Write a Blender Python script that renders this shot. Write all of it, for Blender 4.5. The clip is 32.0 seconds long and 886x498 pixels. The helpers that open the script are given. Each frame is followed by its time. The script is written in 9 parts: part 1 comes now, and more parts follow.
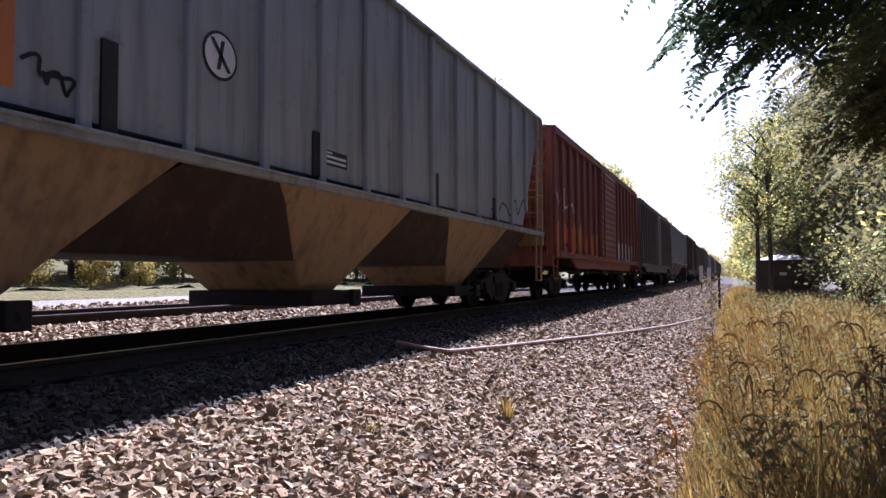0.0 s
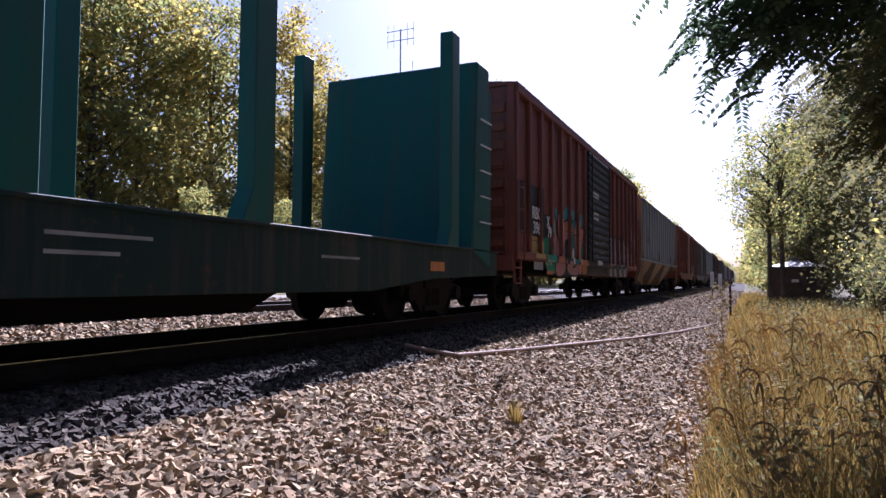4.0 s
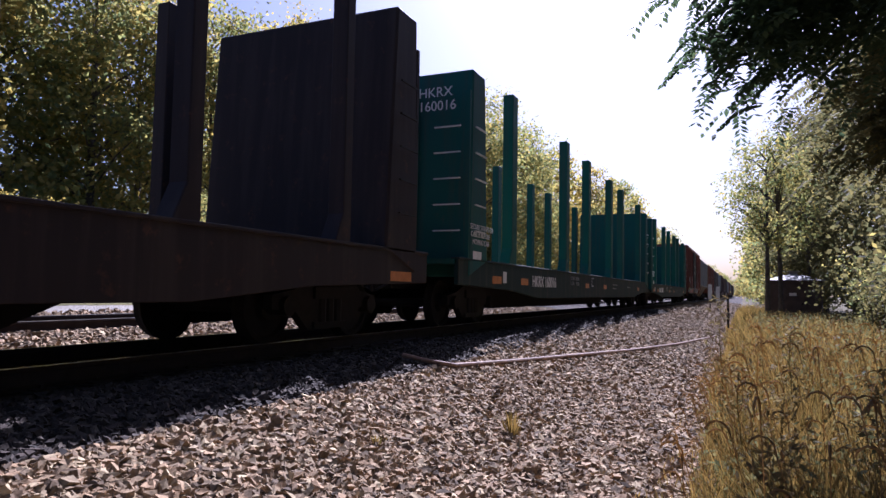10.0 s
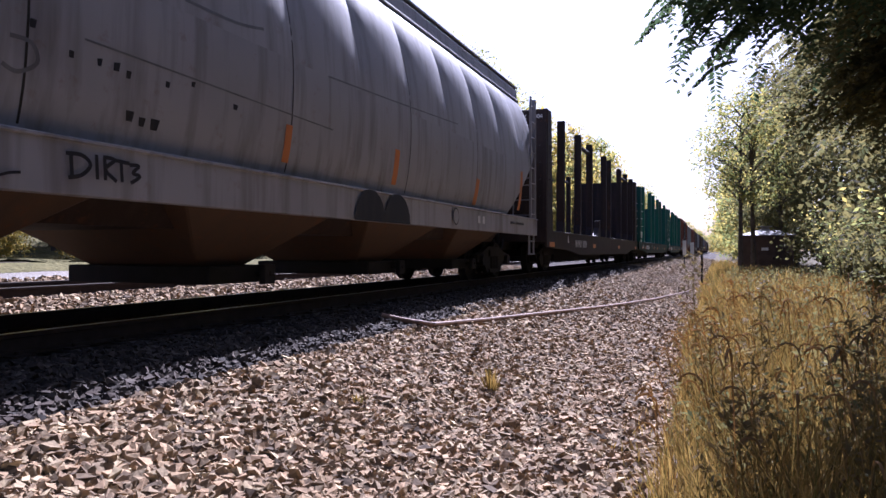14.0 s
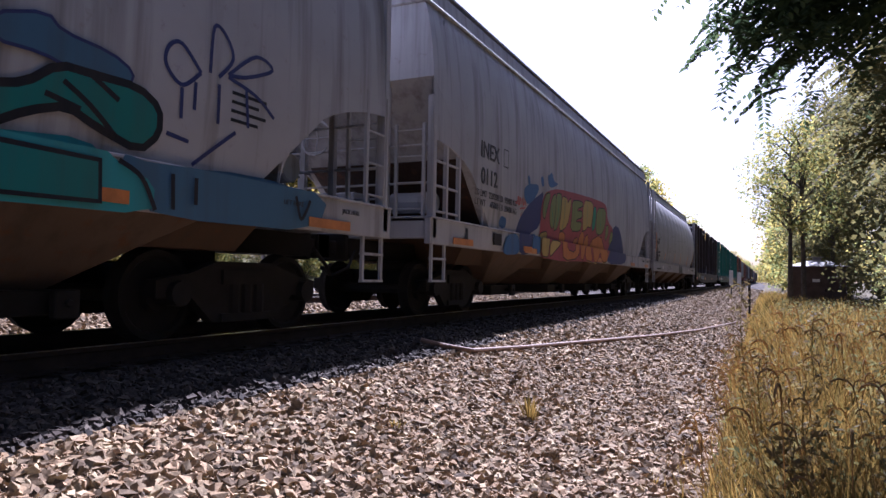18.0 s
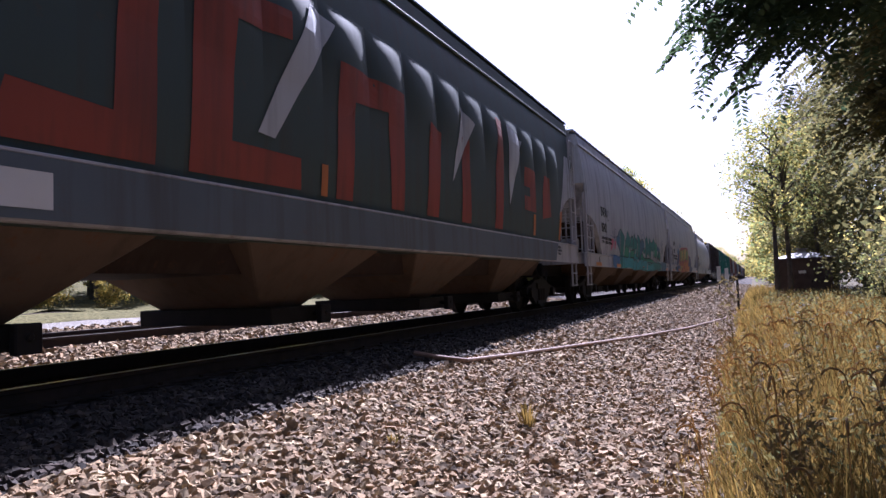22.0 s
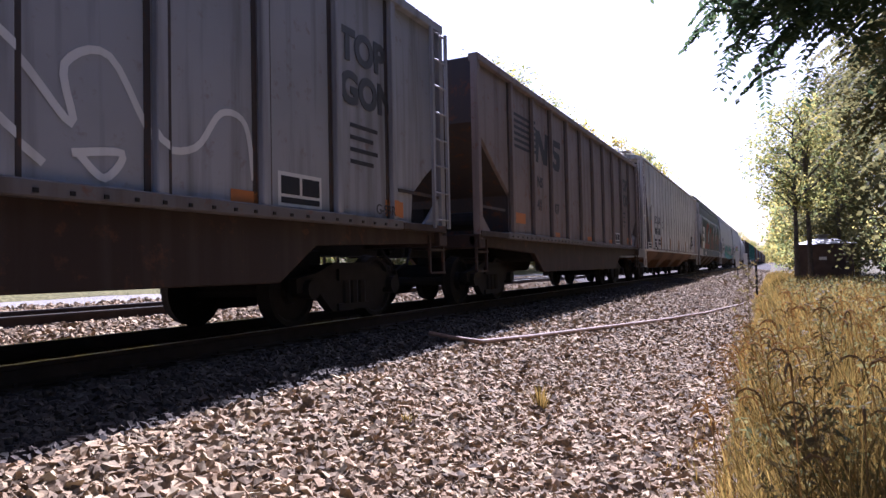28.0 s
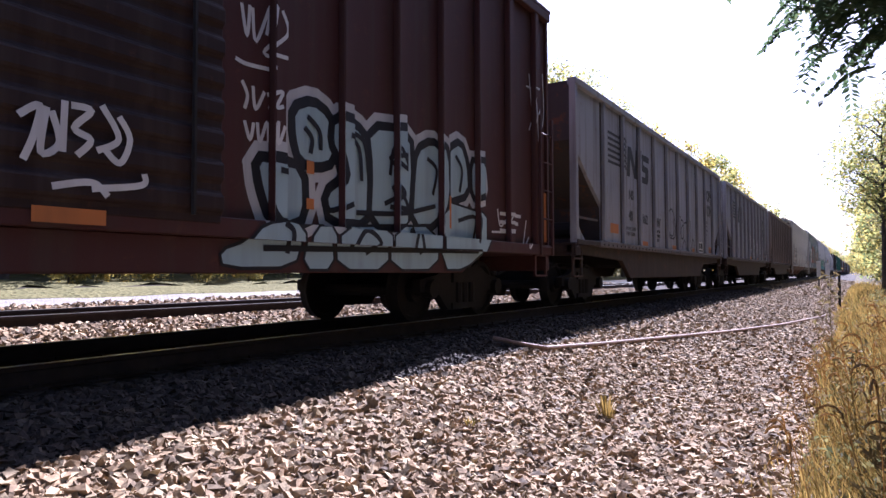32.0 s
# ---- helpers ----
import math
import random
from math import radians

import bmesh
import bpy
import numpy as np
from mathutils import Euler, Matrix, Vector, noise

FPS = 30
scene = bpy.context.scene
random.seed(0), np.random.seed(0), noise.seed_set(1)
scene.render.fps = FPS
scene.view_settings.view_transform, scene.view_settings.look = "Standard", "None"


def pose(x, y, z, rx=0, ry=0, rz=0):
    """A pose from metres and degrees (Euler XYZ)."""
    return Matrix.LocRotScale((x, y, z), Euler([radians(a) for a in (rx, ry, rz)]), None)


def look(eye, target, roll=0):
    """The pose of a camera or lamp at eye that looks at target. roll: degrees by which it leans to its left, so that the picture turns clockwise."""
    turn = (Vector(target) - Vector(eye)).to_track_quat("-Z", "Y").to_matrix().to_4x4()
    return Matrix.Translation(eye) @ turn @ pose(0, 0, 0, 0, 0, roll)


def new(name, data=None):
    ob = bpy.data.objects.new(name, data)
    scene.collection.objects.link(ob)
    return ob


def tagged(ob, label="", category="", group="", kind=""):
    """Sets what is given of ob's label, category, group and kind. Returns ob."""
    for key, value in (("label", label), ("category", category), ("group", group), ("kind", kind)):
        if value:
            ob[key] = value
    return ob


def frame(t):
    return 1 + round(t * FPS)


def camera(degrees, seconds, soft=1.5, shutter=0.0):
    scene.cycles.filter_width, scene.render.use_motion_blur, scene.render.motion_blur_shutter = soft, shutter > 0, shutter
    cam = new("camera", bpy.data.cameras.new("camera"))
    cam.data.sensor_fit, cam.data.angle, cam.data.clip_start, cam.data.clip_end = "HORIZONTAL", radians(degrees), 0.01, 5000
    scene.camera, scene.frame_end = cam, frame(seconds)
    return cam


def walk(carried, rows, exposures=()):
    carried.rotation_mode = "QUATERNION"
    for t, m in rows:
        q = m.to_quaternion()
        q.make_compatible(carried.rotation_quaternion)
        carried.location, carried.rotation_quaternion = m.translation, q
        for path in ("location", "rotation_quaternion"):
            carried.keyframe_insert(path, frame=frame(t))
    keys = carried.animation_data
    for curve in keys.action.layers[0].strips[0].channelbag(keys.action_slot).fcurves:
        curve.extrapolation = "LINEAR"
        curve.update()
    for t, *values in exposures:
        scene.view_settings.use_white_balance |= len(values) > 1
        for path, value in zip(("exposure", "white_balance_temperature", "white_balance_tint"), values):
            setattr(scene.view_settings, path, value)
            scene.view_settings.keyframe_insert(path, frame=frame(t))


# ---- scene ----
# ---- camera and path ----
EXPOSURE = 1.17
# seconds, stops by which the camera opens or closes itself on the way
STOPS = [(0.0, 0.85), (2.5, 0.85), (4.5, 0.5), (6.0, 0.4), (7.0, 0.5), (8.5, 0.4), (10.0, 0.32), (11.0, 0.42), (12.0, 0.35), (13.0, 0.45), (14.5, 0.65), (25.0, 0.68), (27.5, 0.85), (30.0, 0.97), (32.0, 1.08)]
cam = camera(66.85, 32.0)
EYE = 0.45  # above the rail heads, which lie at z = 0
# seconds, yaw, pitch, roll: a hand-held camera that turns on the spot
TURNS = [
    (0.0, 23.49, 2.43, -0.22),
    (0.5, 23.25, 1.85, -0.09),
    (1.0, 23.77, 1.02, 0.02),
    (1.5, 24.15, 0.98, -0.51),
    (2.0, 24.30, 0.72, -1.06),
    (2.5, 24.19, 2.45, -0.53),
    (4.5, 24.01, 2.65, 0.78),
    (5.0, 22.62, 1.87, 0.75),
    (5.5, 22.85, 1.45, 0.27),
    (6.0, 22.16, 2.05, 0.20),
    (6.5, 24.88, 2.76, -0.56),
    (7.0, 25.07, 3.54, -0.00),
    (7.5, 24.85, 3.23, 0.54),
    (8.0, 25.62, 3.40, 0.47),
    (8.5, 25.53, 3.34, 0.71),
    (9.0, 25.01, 3.77, 0.59),
    (9.5, 24.70, 3.62, 0.93),
    (10.0, 24.18, 3.57, 0.96),
    (10.5, 25.60, 4.05, 0.74),
    (11.0, 26.26, 3.86, 1.57),
    (11.5, 23.55, 2.31, 1.19),
    (12.0, 22.77, 1.44, 0.50),
    (12.5, 22.18, 0.86, 0.41),
    (13.0, 21.98, 0.21, 0.46),
    (13.5, 23.73, 0.36, 0.86),
    (14.0, 22.26, 0.16, 0.08),
    (14.5, 23.23, 0.32, 0.24),
    (16.5, 24.60, 2.05, 0.69),
    (17.0, 25.41, 2.14, 1.18),
    (17.5, 25.63, 2.54, 1.18),
    (18.0, 25.73, 2.30, 1.06),
    (18.5, 24.88, 4.35, 0.96),
    (19.0, 25.20, 5.27, 1.18),
    (19.5, 25.08, 3.70, 0.87),
    (20.0, 25.89, 4.13, -0.54),
    (20.5, 25.14, 5.03, -1.11),
    (21.0, 25.90, 4.27, -0.48),
    (21.5, 25.37, 3.72, -0.88),
    (22.0, 24.70, 3.24, -2.03),
    (22.5, 25.21, 3.05, -1.69),
    (23.0, 25.93, 2.84, -1.98),
    (23.5, 27.73, 2.85, -0.85),
    (24.0, 28.53, 3.63, -0.43),
    (24.5, 28.72, 3.52, -0.33),
    (25.0, 29.37, 3.49, 0.03),
    (25.5, 29.97, 3.56, -0.29),
    (27.5, 27.86, 1.51, -0.51),
    (28.0, 26.13, 1.67, -1.19),
    (28.5, 27.91, 1.68, -0.57),
    (29.0, 30.08, 2.44, -0.05),
    (29.5, 30.83, 2.37, 0.03),
    (30.0, 31.11, 2.61, 0.27),
    (30.5, 31.54, 2.33, -0.15),
    (31.0, 31.75, 2.37, -0.51),
    (31.5, 31.76, 1.95, 0.64),
    (32.0, 31.69, 2.10, -0.18),
]
walk(cam, [(t, pose(0, 0, EYE, 0, 0, yaw) @ pose(0, 0, 0, 90 + pitch) @ pose(0, 0, 0, 0, 0, roll)) for t, yaw, pitch, roll in TURNS],
     exposures=[(t, EXPOSURE + e, 5050, 32) for t, e in STOPS])
# seconds, metres that the train has rolled since the start
ROLLED = [
    (0.0, -0.00), (1.0, 8.18), (2.0, 16.24), (2.5, 20.21), (4.5, 35.68), (5.0, 39.44), (6.0, 46.84), (7.0, 54.20), (8.0, 61.73), (9.0, 69.46), (10.0, 77.30), (11.0, 85.01), (12.0, 92.63), (13.0, 100.28), (14.0, 107.98), (14.5, 111.81), (16.5, 127.09), (17.0, 130.90), (18.0, 138.50), (19.0, 146.31), (20.0, 154.35), (21.0, 162.42), (22.0, 170.45), (23.0, 178.42), (24.0, 186.33), (25.0, 194.33), (25.5, 198.35), (27.5, 214.45), (28.0, 218.49), (29.0, 226.54), (30.0, 234.64), (31.0, 242.84), (32.0, 251.10),
]

# ---- world, sun ----
SUN = Vector((-0.095, 0.72, 0.66)).normalized()
world = bpy.data.worlds.new("sky")
scene.world = world
world.use_nodes = True
wn = world.node_tree.nodes
sky = wn.new("ShaderNodeTexSky")
sky.sky_type, sky.sun_disc = "NISHITA", False
sky.sun_elevation = math.asin(SUN.z)
sky.sun_rotation = math.atan2(SUN.x, SUN.y)
sky.dust_density, sky.air_density, sky.ozone_density = 2.4, 1.0, 1.0
pale = wn.new("ShaderNodeHueSaturation")
pale.inputs["Saturation"].default_value = 1.0
world.node_tree.links.new(sky.outputs[0], pale.inputs["Color"])
world.node_tree.links.new(pale.outputs[0], wn["Background"].inputs[0])
wn["Background"].inputs[1].default_value = 0.036
sun = new("sun", bpy.data.lights.new("sun", "SUN"))
sun.data.energy, sun.data.angle, sun.data.color = 5.0, radians(0.6), (1.0, 0.93, 0.82)
sun.matrix_world = look(SUN * 60, (0, 0, 0))

# ---- materials ----


def nodes_of(name, rough=0.8, metal=0.0):
    m = bpy.data.materials.new(name)
    m.use_nodes = True
    nt = m.node_tree
    b = nt.nodes["Principled BSDF"]
    b.inputs["Roughness"].default_value, b.inputs["Metallic"].default_value = rough, metal
    return m, nt, b


def noise_tex(nt, scale, detail=5.0, coord="Object", stretch=(1, 1, 1), rough=0.55):
    tc, mp, n = nt.nodes.new("ShaderNodeTexCoord"), nt.nodes.new("ShaderNodeMapping"), nt.nodes.new("ShaderNodeTexNoise")
    mp.inputs["Scale"].default_value = stretch
    n.inputs["Scale"].default_value, n.inputs["Detail"].default_value, n.inputs["Roughness"].default_value = scale, detail, rough
    nt.links.new(tc.outputs[coord], mp.inputs[0])
    nt.links.new(mp.outputs[0], n.inputs["Vector"])
    return n


def ramp(nt, src, stops):
    r = nt.nodes.new("ShaderNodeValToRGB")
    while len(r.color_ramp.elements) < len(stops):
        r.color_ramp.elements.new(0.5)
    for e, (p, c) in zip(r.color_ramp.elements, stops):
        e.position, e.color = p, (*c, 1) if len(c) == 3 else c
    nt.links.new(src, r.inputs[0])
    return r


def mixed(nt, fac, a, b):
    x = nt.nodes.new("ShaderNodeMix")
    x.data_type = "RGBA"
    nt.links.new(fac, x.inputs[0])
    for slot, v in ((6, a), (7, b)):
        if isinstance(v, tuple):
            x.inputs[slot].default_value = (*v, 1)
        else:
            nt.links.new(v, x.inputs[slot])
    return x.outputs[2]


def bumped(nt, b, src, strength, dist=0.01):
    bp = nt.nodes.new("ShaderNodeBump")
    bp.inputs["Strength"].default_value, bp.inputs["Distance"].default_value = strength, dist
    nt.links.new(src, bp.inputs["Height"])
    nt.links.new(bp.outputs[0], b.inputs["Normal"])


def paint(name, col, dirt=0.5, rust=0.3, rough=0.6):
    """Weathered paint on steel: faded patches, streaks that run down, rust spots."""
    m, nt, b = nodes_of(name, rough + 0.1)
    b.inputs["Specular IOR Level"].default_value = 0.22
    dk = tuple(c * 0.45 + 0.012 for c in col)
    fade = noise_tex(nt, 0.9, 6)
    streak = noise_tex(nt, 2.2, 5, stretch=(2.5, 2.5, 0.16))
    spots = noise_tex(nt, 5.0, 8, rough=0.7)
    f1 = ramp(nt, fade.outputs[0], [(0.35, (0, 0, 0)), (0.7, (dirt * 0.6,) * 3)])
    c1 = mixed(nt, f1.outputs[0], col, dk)
    f2 = ramp(nt, streak.outputs[0], [(0.48, (0, 0, 0)), (0.72, (dirt,) * 3)])
    c2 = mixed(nt, f2.outputs[0], c1, (0.06, 0.045, 0.035))
    f3 = ramp(nt, spots.outputs[0], [(0.62 - 0.1 * rust, (0, 0, 0)), (0.72 - 0.08 * rust, (rust,) * 3)])
    c3 = mixed(nt, f3.outputs[0], c2, (0.13, 0.05, 0.022))
    nt.links.new(c3, b.inputs["Base Color"])
    bumped(nt, b, fade.outputs[0], 0.25, 0.03)
    return m


def plain(name, col, rough=0.8, metal=0.0, vary=0.35, scale=6.0):
    m, nt, b = nodes_of(name, rough, metal)
    n = noise_tex(nt, scale, 6)
    r = ramp(nt, n.outputs[0], [(0.3, tuple(c * (1 - vary) for c in col)), (0.7, tuple(min(1, c * (1 + vary)) for c in col))])
    nt.links.new(r.outputs[0], b.inputs["Base Color"])
    bumped(nt, b, n.outputs[0], 0.3, 0.008)
    return m


def leafy(name, cols, trans=0.45, glow=1.0):
    """Leaves lit through: a colour per leaf, half of the light passes."""
    m, nt, b = nodes_of(name, 0.75)
    b.inputs["Specular IOR Level"].default_value = 0.15
    g = nt.nodes.new("ShaderNodeNewGeometry")
    k = len(cols)
    r = ramp(nt, g.outputs["Random Per Island"], [(i / max(1, k - 1), c) for i, c in enumerate(cols)])
    nt.links.new(r.outputs[0], b.inputs["Base Color"])
    t = nt.nodes.new("ShaderNodeBsdfTranslucent")
    mx = nt.nodes.new("ShaderNodeMixShader")
    mx.inputs[0].default_value = trans
    thin = nt.nodes.new("ShaderNodeHueSaturation")
    thin.inputs["Value"].default_value = glow
    nt.links.new(r.outputs[0], thin.inputs["Color"])
    nt.links.new(thin.outputs[0], t.inputs[0])
    nt.links.new(b.outputs[0], mx.inputs[1])
    nt.links.new(t.outputs[0], mx.inputs[2])
    nt.links.new(mx.outputs[0], nt.nodes["Material Output"].inputs[0])
    return m


def stony(name, cols):
    m, nt, b = nodes_of(name, 0.9)
    b.inputs["Specular IOR Level"].default_value = 0.3
    g = nt.nodes.new("ShaderNodeNewGeometry")
    n = noise_tex(nt, 40, 4)
    k = len(cols)
    r = ramp(nt, g.outputs["Random Per Island"], [(i / (k - 1), c) for i, c in enumerate(cols)])
    d = ramp(nt, n.outputs[0], [(0.3, (0.65,) * 3), (0.7, (1.15,) * 3)])
    x = nt.nodes.new("ShaderNodeMix")
    x.data_type, x.blend_type = "RGBA", "MULTIPLY"
    x.inputs[0].default_value = 1
    nt.links.new(r.outputs[0], x.inputs[6])
    nt.links.new(d.outputs[0], x.inputs[7])
    nt.links.new(x.outputs[2], b.inputs["Base Color"])
    bumped(nt, b, n.outputs[0], 0.5, 0.01)
    return m


def gravelly(name, cols, size):
    """Ground of stones too small or far to be built: cells with their own shade and relief."""
    m, nt, b = nodes_of(name, 0.95)
    b.inputs["Specular IOR Level"].default_value = 0.1
    tc, v = nt.nodes.new("ShaderNodeTexCoord"), nt.nodes.new("ShaderNodeTexVoronoi")
    v.inputs["Scale"].default_value = 1 / size
    nt.links.new(tc.outputs["Object"], v.inputs["Vector"])
    sep = nt.nodes.new("ShaderNodeSeparateColor")
    nt.links.new(v.outputs["Color"], sep.inputs[0])
    k = len(cols)
    r = ramp(nt, sep.outputs[0], [(i / (k - 1), c) for i, c in enumerate(cols)])
    big = noise_tex(nt, 0.6, 5)
    f = ramp(nt, big.outputs[0], [(0.4, (0, 0, 0)), (0.7, (0.45,) * 3)])
    nt.links.new(mixed(nt, f.outputs[0], r.outputs[0], tuple(c * 0.6 for c in cols[0])), b.inputs["Base Color"])
    bumped(nt, b, v.outputs["Distance"], 0.9, size * 0.6)
    return m


STEEL = plain("dark_steel", (0.017, 0.015, 0.014), 0.75, 0.3)
GRIME = plain("brake_dust_iron", (0.010, 0.008, 0.007), 0.85, 0.2)
RUST = plain("rusty_iron", (0.035, 0.022, 0.017), 0.9, 0.1)
RAILTOP = plain("polished_rail", (0.45, 0.43, 0.4), 0.28, 1.0, 0.1)
TIE = plain("creosoted_timber", (0.05, 0.04, 0.034), 0.95, 0.0, 0.5, 9)
STONE = stony("ballast_stone", [(0.07, 0.048, 0.028), (0.29, 0.204, 0.112), (0.33, 0.22, 0.12), (0.125, 0.086, 0.05), (0.485, 0.378, 0.22)])
# Sooty stone, its colour darkened further to deepen the train's shadow.
SOOTSHADE = stony("soot_and_shade_stone", [(0.015, 0.012, 0.009), (0.043, 0.033, 0.025), (0.065, 0.047, 0.035), (0.027, 0.021, 0.016), (0.11, 0.088, 0.065)])
GRAVEL = gravelly("ballast_bed", [(0.02, 0.017, 0.015), (0.06, 0.05, 0.044), (0.085, 0.068, 0.058)], 0.055)
EARTH = gravelly("verge_soil", [(0.07, 0.055, 0.035), (0.11, 0.09, 0.05), (0.08, 0.075, 0.035)], 0.03)
ROADM = gravelly("pale_gravel_road", [(0.2, 0.18, 0.16), (0.28, 0.255, 0.225), (0.24, 0.22, 0.19)], 0.05)
TURF = gravelly("short_turf", [(0.07, 0.07, 0.026), (0.15, 0.13, 0.055), (0.11, 0.1, 0.038)], 0.12)
LEAF = leafy("tree_leaves", [(0.09, 0.112, 0.045), (0.13, 0.148, 0.05), (0.18, 0.172, 0.05), (0.28, 0.222, 0.06), (0.11, 0.128, 0.05)], 0.58, 2.0)
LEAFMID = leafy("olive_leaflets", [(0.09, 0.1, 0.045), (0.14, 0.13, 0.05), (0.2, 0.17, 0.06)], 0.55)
# Shade is put into this darker leaf green.
LEAFDK = leafy("shaded_leaves", [(0.045, 0.075, 0.036), (0.065, 0.1, 0.046), (0.085, 0.125, 0.05)], 0.5)
LEAFY = leafy("yellowing_leaves", [(0.14, 0.14, 0.045), (0.26, 0.215, 0.055), (0.38, 0.275, 0.06), (0.12, 0.125, 0.045)], 0.55, 1.8)
GRASS = leafy("dry_grass", [(0.21, 0.135, 0.034), (0.29, 0.187, 0.048), (0.095, 0.083, 0.02), (0.36, 0.24, 0.064), (0.06, 0.043, 0.019)], 0.42)
SEED = leafy("seed_heads", [(0.32, 0.21, 0.09), (0.42, 0.28, 0.12), (0.24, 0.16, 0.07)], 0.6)
WEED = leafy("weed_stalks", [(0.17, 0.12, 0.05), (0.2, 0.16, 0.06), (0.14, 0.1, 0.05)], 0.45)
BARK = plain("bark", (0.075, 0.06, 0.045), 0.95, 0, 0.5, 5)

# ---- mesh helpers ----


def box(bm, x0, x1, y0, y1, z0, z1):
    v = [bm.verts.new((x, y, z)) for x in (x0, x1) for y in (y0, y1) for z in (z0, z1)]
    for f in ((0, 1, 3, 2), (4, 6, 7, 5), (0, 4, 5, 1), (2, 3, 7, 6), (0, 2, 6, 4), (1, 5, 7, 3)):
        bm.faces.new([v[i] for i in f])


def tube(bm, pts, r0, r1=None, n=6, cap=True):
    """A round bar along a list of points."""
    r1 = r0 if r1 is None else r1
    pts = [Vector(p) for p in pts]
    rings = []
    for i, p in enumerate(pts):
        d = (pts[min(i + 1, len(pts) - 1)] - pts[max(i - 1, 0)]).normalized()
        a = d.cross(Vector((0, 0, 1)) if abs(d.z) < 0.9 else Vector((1, 0, 0))).normalized()
        c = d.cross(a)
        r = r0 + (r1 - r0) * i / (len(pts) - 1)
        rings.append([bm.verts.new(p + (a * math.cos(2 * math.pi * k / n) + c * math.sin(2 * math.pi * k / n)) * r) for k in range(n)])
    for q, s in zip(rings, rings[1:]):
        for k in range(n):
            bm.faces.new((q[k], q[(k + 1) % n], s[(k + 1) % n], s[k]))
    if cap:
        bm.faces.new(rings[0][::-1])
        bm.faces.new(rings[-1])


def prism(bm, poly, y0, y1):
    """A polygon of (x, z) drawn out along y."""
    a = [bm.verts.new((x, y0, z)) for x, z in poly]
    b = [bm.verts.new((x, y1, z)) for x, z in poly]
    n = len(poly)
    for i in range(n):
        bm.faces.new((a[i], a[(i + 1) % n], b[(i + 1) % n], b[i]))
    bm.faces.new(a[::-1])
    bm.faces.new(b)


def slab(bm, poly, x0, x1):
    """A polygon of (y, z) drawn out along x."""
    a = [bm.verts.new((x0, y, z)) for y, z in poly]
    b = [bm.verts.new((x1, y, z)) for y, z in poly]
    n = len(poly)
    for i in range(n):
        bm.faces.new((a[i], a[(i + 1) % n], b[(i + 1) % n], b[i]))
    bm.faces.new(a[::-1])
    bm.faces.new(b)


def cut(bm, co, no):
    """Cuts away what lies past the plane, and closes the wound."""
    g = bm.verts[:] + bm.edges[:] + bm.faces[:]
    r = bmesh.ops.bisect_plane(bm, geom=g, plane_co=co, plane_no=no, clear_outer=True)
    e = [x for x in r["geom_cut"] if isinstance(x, bmesh.types.BMEdge)]
    if e:
        bmesh.ops.holes_fill(bm, edges=[x for x in bm.edges if x.is_boundary], sides=0)


def mesh_of(name, bm, material, bevel=0.0):
    bmesh.ops.recalc_face_normals(bm, faces=bm.faces)
    if bevel:
        bmesh.ops.bevel(bm, geom=[e for e in bm.edges if e.is_manifold and e.calc_face_angle(0) > 0.6], offset=bevel, segments=1, affect="EDGES")
    me = bpy.data.meshes.new(name)
    bm.to_mesh(me)
    bm.free()
    me.materials.append(material)
    return me


def part(name, bm, material, parent=None, label="", bevel=0.0):
    ob = new(name, mesh_of(name, bm, material, bevel))
    ob.parent = parent
    return tagged(ob, label)


def thing(name, label, category, group="", kind=""):
    return tagged(new(name), label, category, group, kind)


def raw(name, verts, faces, material):
    """A mesh from arrays, for what comes in thousands."""
    me = bpy.data.meshes.new(name)
    v, f = np.asarray(verts, np.float32), np.asarray(faces, np.int32)
    me.vertices.add(len(v))
    me.vertices.foreach_set("co", v.ravel())
    k = f.shape[1]
    me.loops.add(f.size)
    me.loops.foreach_set("vertex_index", f.ravel())
    me.polygons.add(len(f))
    me.polygons.foreach_set("loop_start", np.arange(len(f), dtype=np.int32) * k)
    me.update(calc_edges=True)
    me.shade_flat()
    me.materials.append(material)
    return me


def lettering(text, size, material, parent, y, z, x, end=0, name="lettering", bold=0.0):
    """Letters on a car's side (end 0: read along the side) or on its tail end (end 1)."""
    cu = bpy.data.curves.new("letters", "FONT")
    cu.body, cu.size, cu.extrude, cu.offset = text, size, 0.003, bold
    cu.space_line = 1.0
    tmp = bpy.data.objects.new("letters", cu)
    scene.collection.objects.link(tmp)
    me = bpy.data.meshes.new_from_object(tmp)
    bpy.data.objects.remove(tmp)
    bpy.data.curves.remove(cu)
    me.materials.clear()
    me.materials.append(material)
    ob = new(name, me)
    ob.parent = parent
    ob.matrix_basis = pose(x, y, z, 90, 0, 90) if not end else pose(y, x, z, 90, 0, 0)
    return tagged(ob, text.replace("\n", " ").lower() + " stencilled in block letters")

# ---- ground and track ----
TRACK, TRACK2, SIDE = -5.79, -10.02, 1.56
FLOOR = -1.05


def ground_z(x):
    """Height of the ground across the line: verge, slope of the ballast, track beds, yard beyond."""
    xs = [-400, -60, -30, -19, -16, -14, -12.2, -11.0, -8.4, -7.3, -4.35, -3.9, -1.9, -0.6, 3.0, 9.0, 400]
    zs = [9.0, 2.2, 0.4, 0.12, 0.04, -0.07, -0.22, -0.26, -0.26, -0.38, -0.38, -0.43, -0.93, -1.03, -1.0, -0.7, 2.0]
    return float(np.interp(x, xs, zs))


